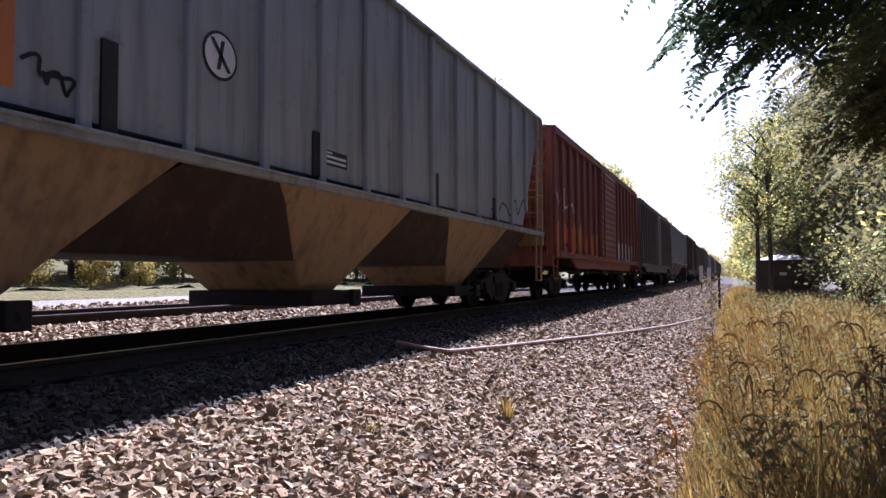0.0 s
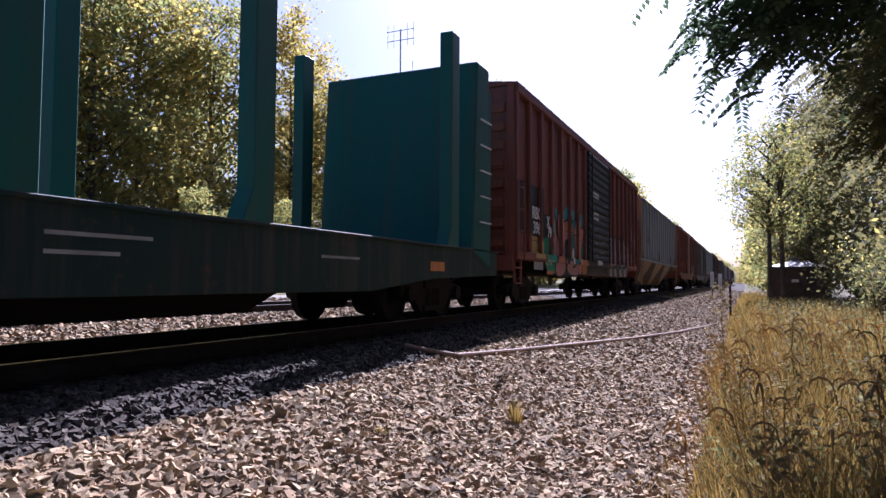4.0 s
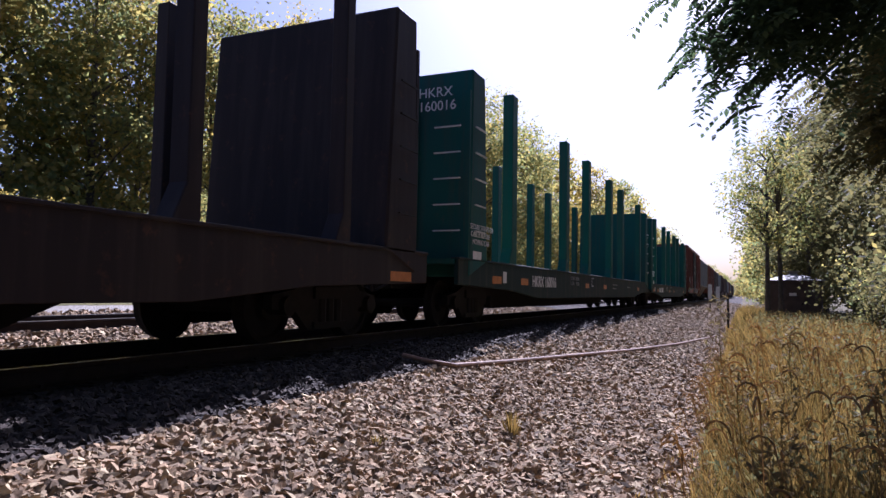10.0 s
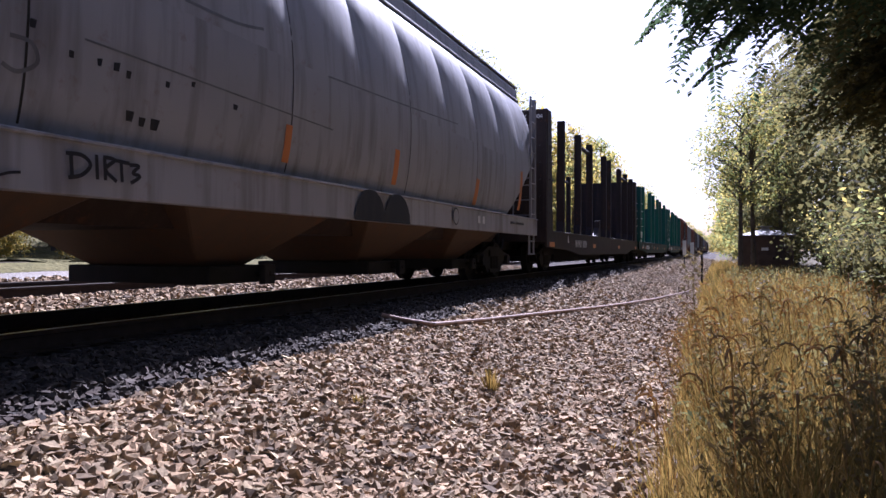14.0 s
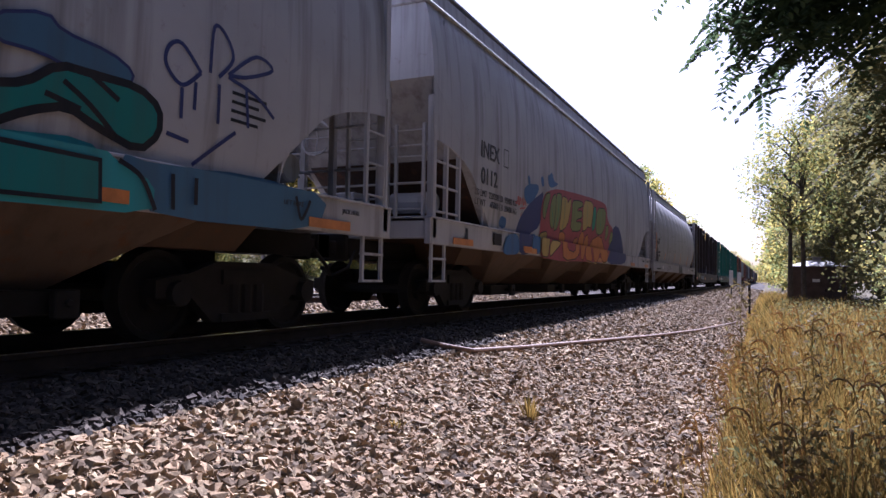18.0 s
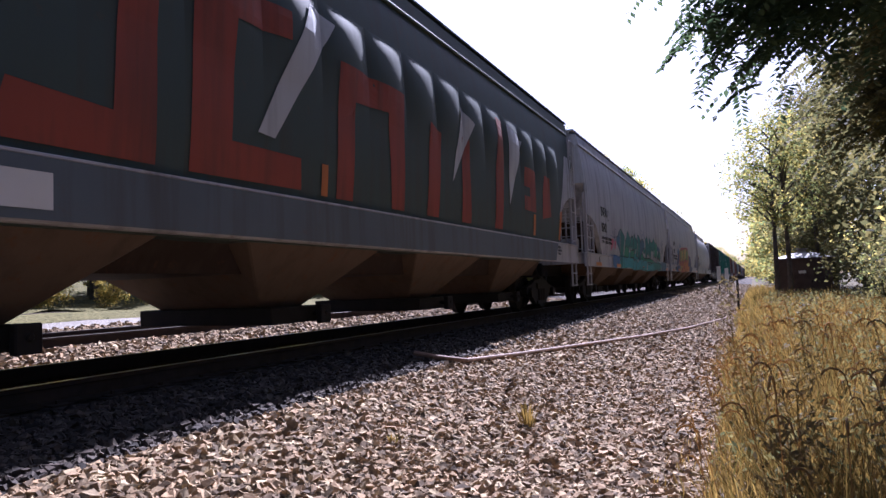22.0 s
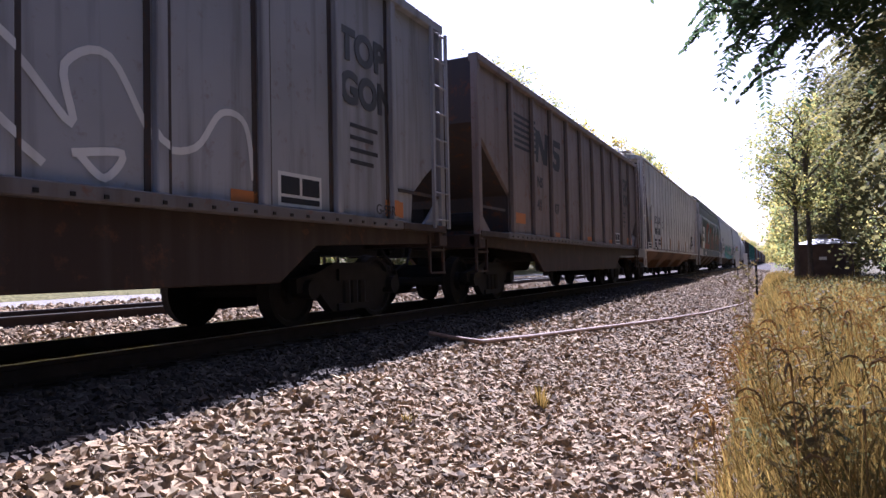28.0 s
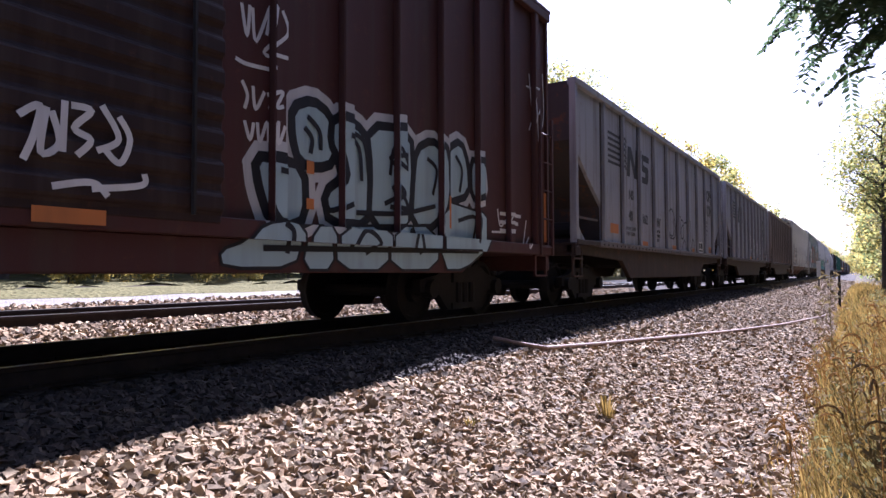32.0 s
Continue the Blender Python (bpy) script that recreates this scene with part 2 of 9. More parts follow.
def ground_sheet(name, xs, ys, material, label, category, rough=0.02):
    v, f = [], []
    for x in xs:
        for y in ys:
            v.append((x, y, ground_z(x) + rough * noise.noise((x * 1.3, y * 1.3, 0.4))))
    n = len(ys)
    for i in range(len(xs) - 1):
        for j in range(n - 1):
            f.append((i * n + j, (i + 1) * n + j, (i + 1) * n + j + 1, i * n + j + 1))
    return tagged(new(name, raw(name, v, f, material)), label, category, kind="structure")


YS = sorted(set([-300, -150, -80, -40, -25] + [round(-15 + 0.5 * i, 2) for i in range(120)] + [48, 55, 65, 80, 100, 130, 170, 220, 300, 450, 700, 1200]))
ground_sheet("ground", [-1200, -400, -200, -100, -60, -45, -30, -25, -22, -18], YS, TURF, "rough turf and scrub ground reaching the horizon", "ground", 0.3)
ground_sheet("road", [-14.4, -14, -13.5, -13, -12.6], YS, ROADM, "pale gravel service road beside the tracks", "road", 0.03)
ground_sheet("verge", [-18, -17, -16, -15, -14.4], YS, TURF, "strip of short yellow-green grass beside the road", "ground", 0.05)
ground_sheet("ballast_bed", [-12.6, -12.2, -11.6, -11, -10, -9, -8, -7, -6, -5, -4.6] + [round(-4.35 + 0.15 * i, 2) for i in range(27)], YS, GRAVEL, "bed of grey and pinkish crushed ballast stone", "ballast", 0.035)
ground_sheet("grass_bank", [-0.45, -0.2, 0.2, 0.8, 1.5, 2.2, 3, 4, 5, 6, 7, 9, 12, 18, 30, 60, 200, 400, 1200], YS, EARTH, "dry soil of the grassy bank", "ground", 0.06)


def stones(name, n, seed, x0, x1, y0, y1, s0, s1, label, dy=1.0, material=None):
    """Loose broken stones: squashed, twisted blocks of eight corners."""
    rng = np.random.default_rng(seed)
    base = np.array([(x, y, z) for x in (-1, 1) for y in (-1, 1) for z in (-1, 1)], float)
    base[:, :2] *= np.where(base[:, 2:] > 0, 0.72, 1.0)
    quads = np.array([(0, 1, 3, 2), (4, 6, 7, 5), (0, 4, 5, 1), (2, 3, 7, 6), (0, 2, 6, 4), (1, 5, 7, 3)])
    c = np.empty((n, 3))
    c[:, 0] = rng.uniform(x0, x1, n)
    c[:, 1] = y0 + (y1 - y0) * rng.random(n) ** dy
    c[:, 2] = np.interp(c[:, 0], GX, GZ)
    size = rng.uniform(s0, s1, (n, 1, 1)) * rng.uniform(0.7, 1.3, (n, 1, 3)) * np.array([1.1, 1.0, 0.5])
    jit = rng.normal(0, 0.28, (n, 8, 3))
    p = (base[None] + jit) * size * 0.5
    a, b, g = (rng.uniform(0, 6.28, n), rng.normal(0, 0.5, n), rng.normal(0, 0.5, n))
    ca, sa, cb, sb, cg, sg = np.cos(a), np.sin(a), np.cos(b), np.sin(b), np.cos(g), np.sin(g)
    rot = np.empty((n, 3, 3))
    rot[:, 0] = np.stack([ca * cb, ca * sb * sg - sa * cg, ca * sb * cg + sa * sg], 1)
    rot[:, 1] = np.stack([sa * cb, sa * sb * sg + ca * cg, sa * sb * cg - ca * sg], 1)
    rot[:, 2] = np.stack([-sb, cb * sg, cb * cg], 1)
    p = np.einsum("nij,nkj->nki", rot, p) + c[:, None]
    p[:, :, 2] += rng.uniform(0.0, 0.035, (n, 1))
    f = (quads[None] + 8 * np.arange(n)[:, None, None]).reshape(-1, 4)
    return tagged(new(name, raw(name, p.reshape(-1, 3), f, material or STONE)), label, "gravel", kind="stuff")


GX = np.linspace(-20, 10, 601)
GZ = np.array([ground_z(x) for x in GX])
stones("ballast_stones", 56000, 3, -3.5, -0.1, 0.9, 9.5, 0.03, 0.074, "sharp beige and brownish ballast stones", 1.2)
stones("ballast_stones", 16000, 8, -4.6, -3.5, 0.6, 14, 0.03, 0.07, "sooty stones along the rail, darkened further for the train's shadow", 1.2, SOOTSHADE)
stones("ballast_stones", 12000, 9, -4.6, -3.6, 14, 45, 0.05, 0.09, "sooty, shadow-darkened stones further along the rail", 1.4, SOOTSHADE)
stones("ballast_stones", 28000, 4, -3.75, -0.3, 9.5, 40, 0.04, 0.08, "ballast stones thinning to the distance", 1.5)
stones("ballast_stones", 10000, 6, -4.6, -0.5, 38, 130, 0.07, 0.14, "ballast stones far along the line", 1.5)
stones("ballast_stones", 12000, 5, -9.1, -6.9, 0.5, 30, 0.04, 0.09, "sunlit ballast between the two tracks", 1.3)

stones("ballast_stones", 7000, 7, -13.2, -11.2, 1.0, 40, 0.04, 0.1, "sunlit stones beyond the second track", 1.3)


def railroad(x, name, z=0.0):
    rail_shape = [(-0.075, -0.17), (0.075, -0.17), (0.075, -0.158), (0.012, -0.14), (0.012, -0.045), (0.036, -0.035), (0.036, -0.004), (0.03, 0.0),
                  (-0.03, 0.0), (-0.036, -0.004), (-0.036, -0.035), (-0.012, -0.045), (-0.012, -0.14), (-0.075, -0.158)]
    t = thing(name, "pair of rusty steel rails with polished heads", "railway track", "rails of the line", "structure")
    t.location = (x, 0, z)
    for sx in (-0.7525, 0.7525):
        bm = bmesh.new()
        prism(bm, [(sx + a, b) for a, b in rail_shape], -120, 900)
        r = part("rail", bm, RUST, t, "rust-brown rail")
        bm = bmesh.new()
        box(bm, sx - 0.03, sx + 0.03, -120, 900, -0.002, 0.0015)
        part("rail_head", bm, RAILTOP, r, "polished running surface")
    bm = bmesh.new()
    box(bm, -1.3, 1.3, -0.115, 0.115, -0.36, -0.172)
    me = mesh_of("tie", bm, TIE, 0.012)
    bm = bmesh.new()
    for sx in (-0.7525, 0.7525):
        box(bm, sx - 0.17, sx + 0.17, -0.09, 0.09, -0.174, -0.157)
        for dx in (-0.1, 0.1):
            box(bm, sx + dx - 0.012, sx + dx + 0.012, -0.012, 0.012, -0.16, -0.13)
    plate = mesh_of("tie_plate", bm, RUST)
    for i in range(130):
        o = new("tie", me)
        o.parent, o.location = t, (0.03 * noise.noise((i * 1.7, x, 0)), -8 + 0.5 * i, 0)
        q = new("tie_plate", plate)
        q.parent = o
    return t


NEAR = -0.19  # rail heads under the train
railroad(TRACK, "railway_track", NEAR)
railroad(TRACK2, "railway_track", -0.08)

# ---- the train: shared running gear ----
WHEEL = 0.42


def wheelset_mesh():
    bm = bmesh.new()
    tube(bm, [(-0.95, 0, 0), (0.95, 0, 0)], 0.08, n=10)
    for s in (-1, 1):
        prof = [(0.68, 0.44), (0.72, 0.43), (0.735, WHEEL), (0.83, WHEEL - 0.01), (0.83, 0.36), (0.79, 0.33), (0.78, 0.16), (0.85, 0.14), (0.85, 0.0), (0.66, 0.0), (0.66, 0.14), (0.72, 0.18), (0.72, 0.34), (0.68, 0.37)]
        rings = []
        for k in range(24):
            a = 2 * math.pi * k / 24
            rings.append([bm.verts.new((s * px, pr * math.cos(a), pr * math.sin(a))) for px, pr in prof])
        for k in range(24):
            q, r = rings[k], rings[(k + 1) % 24]
            for j in range(len(prof)):
                i = (j + 1) % len(prof)
                if prof[j][1] + prof[i][1] > 0:
                    bm.faces.new((q[j], q[i], r[i], r[j]))
    bmesh.ops.remove_doubles(bm, verts=bm.verts, dist=1e-4)
    return mesh_of("wheelset", bm, GRIME)


def side_frame_mesh():
    bm = bmesh.new()
    outer = [(-1.12, 0.40), (-1.12, 0.56), (-0.75, 0.62), (-0.4, 0.74), (0.4, 0.74), (0.75, 0.62), (1.12, 0.56), (1.12, 0.40), (0.72, 0.40), (0.45, 0.16), (-0.45, 0.16), (-0.72, 0.40)]
    slab(bm, outer, -0.06, 0.06)
    for y in (-0.9, 0.9):
        tube(bm, [(-0.02, y, 0.44), (0.14, y, 0.44)], 0.115, n=12)
    for y in (-0.17, 0, 0.17):
        tube(bm, [(0.04, y, 0.24), (0.04, y, 0.52)], 0.075, n=8)
    box(bm, -0.02, 0.10, -0.36, 0.36, 0.52, 0.66)
    box(bm, -0.02, 0.09, -0.36, 0.36, 0.16, 0.24)
    return mesh_of("side_frame", bm, GRIME)


WHEELSET, FRAMEM = wheelset_mesh(), side_frame_mesh()
bm = bmesh.new()
box(bm, -0.95, 0.95, -0.2, 0.2, 0.48, 0.72)
box(bm, -0.35, 0.35, -0.3, 0.3, 0.72, 0.92)
BOLSTER = mesh_of("bolster", bm, GRIME, 0.02)
AXLES = {-1: [], 1: []}


def bogies(car, half):
    for y in (-half, half):
        b = new("bogie", BOLSTER)
        b.parent, b.location = car, (0, y, NEAR)
        tagged(b, "dark cast-steel bogie")
        for s in (-1, 1):
            f = new("side_frame", FRAMEM)
            f.parent, f.matrix_basis = b, pose(s * 1.0, 0, 0, 0, 0, 0 if s > 0 else 180)
            w = new("wheelset", WHEELSET)
            w.parent, w.location = b, (0, s * 0.9, WHEEL)
            AXLES[s].append(w)


def couplers(car, half, z=0.84):
    for s in (-1, 1):
        bm = bmesh.new()
        box(bm, -0.1, 0.1, min(s * (half - 0.6), s * half), max(s * (half - 0.6), s * half), z - 0.1, z + 0.1)
        box(bm, -0.16, 0.16, s * half - 0.14, s * half + 0.14, z - 0.17, z + 0.17)
        box(bm, -0.24, 0.24, s * (half - 0.45) - 0.06, s * (half - 0.45) + 0.06, z - 0.2, z + 0.2)
        part("coupler", bm, GRIME, car, "rusty knuckle coupler", 0.02)
        bm = bmesh.new()
        tube(bm, [(0.35, s * (half - 0.5), z - 0.05), (0.4, s * (half - 0.25), z - 0.3), (0.3, s * (half - 0.05), z - 0.4), (0.12, s * (half + 0.02), z - 0.3)], 0.025)
        part("air_hose", bm, STEEL, car)


def ladder(car, x, y, z0, z1, mat, along="y", width=0.45, step=0.38, name="ladder"):
    """Two stiles and rungs; along y on a side, along x on an end."""
    bm = bmesh.new()
    d = Vector((0, width, 0)) if along == "y" else Vector((-width, 0, 0))
    p = Vector((x, y, 0))
    for q in (p, p + d):
        box(bm, q.x - 0.02, q.x + 0.02, q.y - 0.025, q.y + 0.025, z0, z1)
    z = z0 + 0.12
    while z < z1:
        tube(bm, [(p.x, p.y, z), (p.x + d.x, p.y + d.y, z)], 0.014, n=5)
        z += step
    return part(name, bm, mat, car)


def stirrup(car, x, y, z0, z1, mat, width=0.42):
    bm = bmesh.new()
    for q in (y, y + width):
        box(bm, x - 0.018, x + 0.018, q - 0.022, q + 0.022, z0, z1)
    for z in (z0, z0 + 0.32):
        if z < z1:
            box(bm, x - 0.03, x + 0.03, y - 0.02, y + width + 0.02, z, z + 0.03)
    return part("step", bm, mat, car, "steel footstep")


def patch(car, name, x, y0, y1, z0, z1, mat, label="", thick=0.004):
    bm = bmesh.new()
    box(bm, x - 0.001, x + thick, y0, y1, z0, z1)
    return part(name, bm, mat, car, label)


def repeats(name, car, mat, size, places, label="", bevel=0.0):
    """Alike bars as parts of their own that share one mesh."""
    bm = bmesh.new()
    a, b, c = (q / 2 for q in size)
    box(bm, -a, a, -b, b, -c, c)
    me = mesh_of(name, bm, mat, bevel)
    for p in places:
        o = new(name, me)
        o.parent, o.location = car, p
        if label:
            tagged(o, label)


ORANGE = plain("reflector_orange", (0.42, 0.15, 0.03), 0.5, 0, 0.25)
WHITE = plain("stencil_white", (0.62, 0.62, 0.6), 0.6, 0, 0.15)
BLACK = plain("stencil_black", (0.02, 0.02, 0.022), 0.6, 0, 0.2)


def side_x(section, z):
    xs, zs = [p[0] for p in section], [p[1] for p in section]
    return float(np.interp(z, zs, xs))


def hopper(spec):
    """A covered hopper: tub with sloped ends, roof, side sills, bays with outlet gates, end cages."""
    L, z_sill, z_top, paintm, low = spec["len"], spec["sill"], spec["top"], spec["paint"], spec["low"]
    sec = spec["section"]
    car = thing(spec["name"], spec["label"], "freight car", "cars of the train")
    h = L / 2 - 0.62
    bm = bmesh.new()
    prism(bm, sec + [(-x, z) for x, z in reversed(sec)], -h, h)
    zc = spec.get("end_z", 3.1)
    run = spec.get("run", 2.6)
    for s in (-1, 1):
        cut(bm, (0, s * h, zc), Vector((0, s * (zc - z_sill), -run)).normalized())
    if len(sec) > 2:
        bmesh.ops.recalc_face_normals(bm, faces=bm.faces)
        for e in bm.edges:
            e.smooth = e.is_manifold and e.calc_face_angle(0) < 0.5
        for f in bm.faces:
            f.smooth = True
    body = part("body", bm, paintm, car)
    if spec.get("ribs"):
        n = int(2 * (h - 0.25) / spec["ribs"])
        w, d = 2 * spec.get("rib_w", 0.05), spec.get("rib_d", 0.07)
        for sx in (-1, 1):
            for i in range(n + 1):
                y = -h + 0.25 + i * (2 * h - 0.5) / n
                zl = z_sill if abs(y) < h - run else z_sill + (abs(y) - h + run) / run * (zc - z_sill)
                if z_top - 0.12 - zl < 0.3:
                    continue
                bm = bmesh.new()
                box(bm, -d / 2, d / 2, -w / 2, w / 2, zl, z_top - 0.12)
                o = part("side_rib", bm, paintm, body, "", 0.012)
                o.location = (sx * (sec[-1][0] - 0.01 + d / 2), y, 0)
    # roof with running board and hatch trough
    bm = bmesh.new()
    rx = side_x(sec, z_top - 0.05) + 0.06
    if len(sec) > 2:
        half_roof = [(rx, z_top - 0.1), (rx, z_top - 0.05), (rx - 0.03, z_top - 0.03), (rx - 0.06, z_top + 0.22), (0.45, z_top + 0.27)]
    else:
        half_roof = [(rx, z_top - 0.1), (rx, z_top - 0.03), (rx - 0.25, z_top + 0.03), (0.45, z_top + 0.14)]
    prism(bm, half_roof + [(-x, z) for x, z in reversed(half_roof)], -h - 0.05, h + 0.05)
    roof = part("roof", bm, paintm, car, "", 0.01)
    for s in (-1, 1):
        bm = bmesh.new()
        up, xb = (0.13, rx - 0.28) if len(sec) > 2 else (0.0, 0.95)
        box(bm, s * xb - 0.2, s * xb + 0.2, -h - 0.25, h + 0.25, z_top + up + 0.17, z_top + up + 0.2)
        box(bm, s * xb - 0.03, s * xb + 0.03, -h - 0.05, h + 0.05, z_top + up + 0.0, z_top + up + 0.175)
        part("running_board", bm, paintm, roof, "grated walkway on the roof")
    bm = bmesh.new()
    box(bm, -0.3, 0.3, -h + 0.5, h - 0.5, z_top + 0.12, z_top + 0.24)
    part("hatch", bm, paintm, roof, "long trough hatch", 0.03)
    # side sills
    for sx in (-1, 1):
        bm = bmesh.new()
        a, b = sorted((sx * (SIDE - 0.10), sx * SIDE))
        box(bm, a, b, -L / 2 + 0.55, L / 2 - 0.55, z_sill - spec.get("sill_h", 0.26), z_sill)
        box(bm, a - 0.03, b + 0.02, -L / 2 + 0.55, L / 2 - 0.55, z_sill - 0.02, z_sill + 0.012)
        part("side_sill", bm, spec.get("sill_mat", paintm), car, "", 0.008)
    # bays
    n = spec["bays"]
    span = 2 * (h - run) / n
    zb = z_sill - spec.get("sill_h", 0.26) if spec.get("sill_h", 0.26) > 0.1 else z_sill
    for i in range(n):
        y = -(h - run) + span * (i + 0.5)
        bm = bmesh.new()
        t, g = span * spec.get("bay_w", 0.36), 0.38
        up = [(sx * 1.46, y + sy * t, z_sill - 0.02) for sx, sy in ((-1, -1), (1, -1), (1, 1), (-1, 1))]
        mid = [(sx * 1.40, y + sy * t, zb + 0.02) for sx, sy in ((-1, -1), (1, -1), (1, 1), (-1, 1))]
        dn = [(sx * spec.get("gate", 0.75), y + sy * g, 0.28) for sx, sy in ((-1, -1), (1, -1), (1, 1), (-1, 1))]
        rings = [[bm.verts.new(p) for p in r] for r in (up, mid, dn)]
        for q, r in zip(rings, rings[1:]):
            for k in range(4):
                bm.faces.new((q[k], q[(k + 1) % 4], r[(k + 1) % 4], r[k]))
        bm.faces.new(rings[0])
        bm.faces.new(rings[2][::-1])
        bay = part("hopper_bay", bm, low, car, "funnel-shaped discharge bay", 0.015)
        bm = bmesh.new()
        box(bm, -1.0, 1.0, y - 0.48, y + 0.48, 0.10, 0.29)
        tube(bm, [(-1.15, y + 0.3, 0.2), (1.2, y + 0.3, 0.2)], 0.035)
        box(bm, 1.1, 1.18, y + 0.2, y + 0.4, 0.08, 0.3)
        part("outlet_gate", bm, GRIME, bay, "rusty sliding gate", 0.012)
    for i in range(n + 1):
        y = -(h - run) + span * i
        wl, wr = (span * 0.5 - 0.1 if i else 0.12), (span * 0.5 - 0.1 if i < n else 0.12)
        bm = bmesh.new()
        gx = spec.get("gate", 0.75)
        k = (z_sill - 0.03 - 0.66) / (z_sill - 0.03 - 0.31)
        wl, wr = (0.14 * span + k * (w - 0.14 * span) for w in (wl, wr))
        gx = 1.39 + k * (gx - 1.39)
        tri = [(y - wl, 0.66, gx), (y - 0.14 * span, z_sill - 0.03, 1.39), (y + 0.14 * span, z_sill - 0.03, 1.39), (y + wr, 0.66, gx)]
        p, q = ([bm.verts.new((sx * (c - 0.015), a, b)) for a, b, c in tri] for sx in (-1, 1))
        bm.faces.new(p)
        bm.faces.new(q[::-1])
        for k in range(4):
            bm.faces.new((p[k], q[k], q[(k + 1) % 4], p[(k + 1) % 4]))
        # Shade between the bays is painted in: sheets darker than the bays.
        part("slope_sheet", bm, spec.get("slope_mat", GONLOW), car, "rusty slope sheet between two bays, shade painted dark")
    bm = bmesh.new()
    box(bm, -0.25, 0.25, -L / 2 + 0.5, L / 2 - 0.5, 0.68, 0.98)
    part("center_sill", bm, GRIME, car)
    if spec.get("plate"):
        for s in (-1, 1):
            bm = bmesh.new()
            zt = min(zc, z_top - 0.15)
            ya, yb = h - run + 0.01, h - run + (zt - z_sill) / (zc - z_sill) * run
            slab(bm, [(s * ya, z_sill), (s * (ya + 0.03), z_sill), (s * (yb + 0.03), zt), (s * yb, zt)], -sec[0][0] + 0.01, sec[0][0] - 0.01)
            part("slope_sheet", bm, spec["plate"], body, "sloping end sheet")
    if spec.get("arch"):
        # side sheets run on to the end, with an arched opening; the slope behind is browned low down
        for sx in (-1, 1):
            for s in (-1, 1):
                bm = bmesh.new()
                rx, rz = spec["arch"]
                cols = []
                for k in range(15):
                    q = min(1.0, k / 12) * math.pi / 2 if k < 13 else 0
                    yy = h - rx * math.cos(min(k, 12) / 12 * math.pi / 2) if k < 13 else 0
                    if k > 12:
                        break
                    za, zl = z_sill + rz * math.sin(q), z_sill + (yy - h + run) / run * (zc - z_sill)
                    cols.append([bm.verts.new((sx * (side_x(sec, z) - d), s * yy, z)) for d in (0, 0.03) for z in (za, max(zl, za + 0.01) + 0.06)])
                for p, r in zip(cols, cols[1:]):
                    for a, b in ((0, 1), (1, 3), (3, 2), (2, 0)):
                        bm.faces.new((p[a], p[b], r[b], r[a]))
                part("side_wing", bm, spec.get("wing_mat", paintm), body, "side sheet with an arched opening")
        for s in (-1, 1):
            d = Vector((0, s * run, zc - z_sill)).normalized()
            nn = Vector((0, s * (zc - z_sill), -run)).normalized()
            bm = bmesh.new()
            a = Vector((0, s * (h - run), z_sill)) + nn * 0.006
            e = a + d * 1.55
            q = [bm.verts.new((x, p.y, p.z)) for x, p in ((-1.36, a), (1.36, a), (1.42, e), (-1.42, e))]
            r = bmesh.ops.extrude_face_region(bm, geom=[bm.faces.new(q)])
            for v in r["geom"]:
                if isinstance(v, bmesh.types.BMVert):
                    v.co += nn * 0.01
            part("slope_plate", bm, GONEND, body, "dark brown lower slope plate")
    trim = spec.get("trim", paintm)
    for s in (-1, 1):
        ye = s * (L / 2 - 0.62)
        bm = bmesh.new()
        box(bm, -SIDE, SIDE, min(ye, ye - s * 0.12), max(ye, ye - s * 0.12), z_sill - 0.3, z_sill + 0.02)
        box(bm, -1.45, 1.45, min(ye, ye - s * 1.6), max(ye, ye - s * 1.6), z_sill - 0.06, z_sill + 0.0)
        part("end_platform", bm, trim, car, "end sill with a walkway", 0.01)
        yp = ye - s * 0.06
        hh = z_top - 0.1 - z_sill
        caged = spec.get("cage") and s < 0
        if caged:
            hh = 1.75
            for sx in (-1, 1):
                x = sx * (SIDE - 0.05)
                repeats("cage_post", car, trim, (0.06, 0.06, 1.2), [(x, ye + d, z_sill + 0.6) for d in (0.5, 0.95)], "upright of the end cage")
                for z in (0.1, 0.47, 0.83, 1.18):
                    bm = bmesh.new()
                    tube(bm, [(x, ye + 0.06, z_sill + z), (x, ye + 0.95, z_sill + z)], 0.02)
                    part("cage_rail", bm, trim, car, "rail of the end cage")
                bm = bmesh.new()
                tube(bm, [(x, ye + 0.06, z_sill + 1.7), (x - sx * 0.1, ye + 0.55, z_top - 0.2)], 0.018)
                part("brace", bm, trim, car, "thin raking brace")
        repeats("end_post", car, trim, (0.1, 0.1, hh), [(sx * (SIDE - 0.06), yp, z_sill + hh / 2) for sx in (-1, 1)], "upright end post")
        hh = min(zc, z_top - 0.3) + 0.1 - z_sill
        repeats("inner_post", car, trim, (0.08, 0.08, hh), [(sx * 0.75, yp, z_sill + hh / 2) for sx in (-1, 1)])
        for z in (z_sill + 0.5, z_sill + 1.05):
            bm = bmesh.new()
            tube(bm, [(-SIDE + 0.06, yp, z), (SIDE - 0.06, yp, z)], 0.018)
            part("handrail", bm, trim, car)
        for sx in (-1, 1):
            if not caged:
                ladder(car, sx * (SIDE - 0.02), ye - 0.02 if s < 0 else ye - 0.5, z_sill, z_sill + 1.35 if spec.get("cage") else z_top - 0.1, trim)
            stirrup(car, sx * (SIDE - 0.05), ye + 0.06 if s < 0 else ye - 0.5, 0.36, z_sill - 0.05, trim)
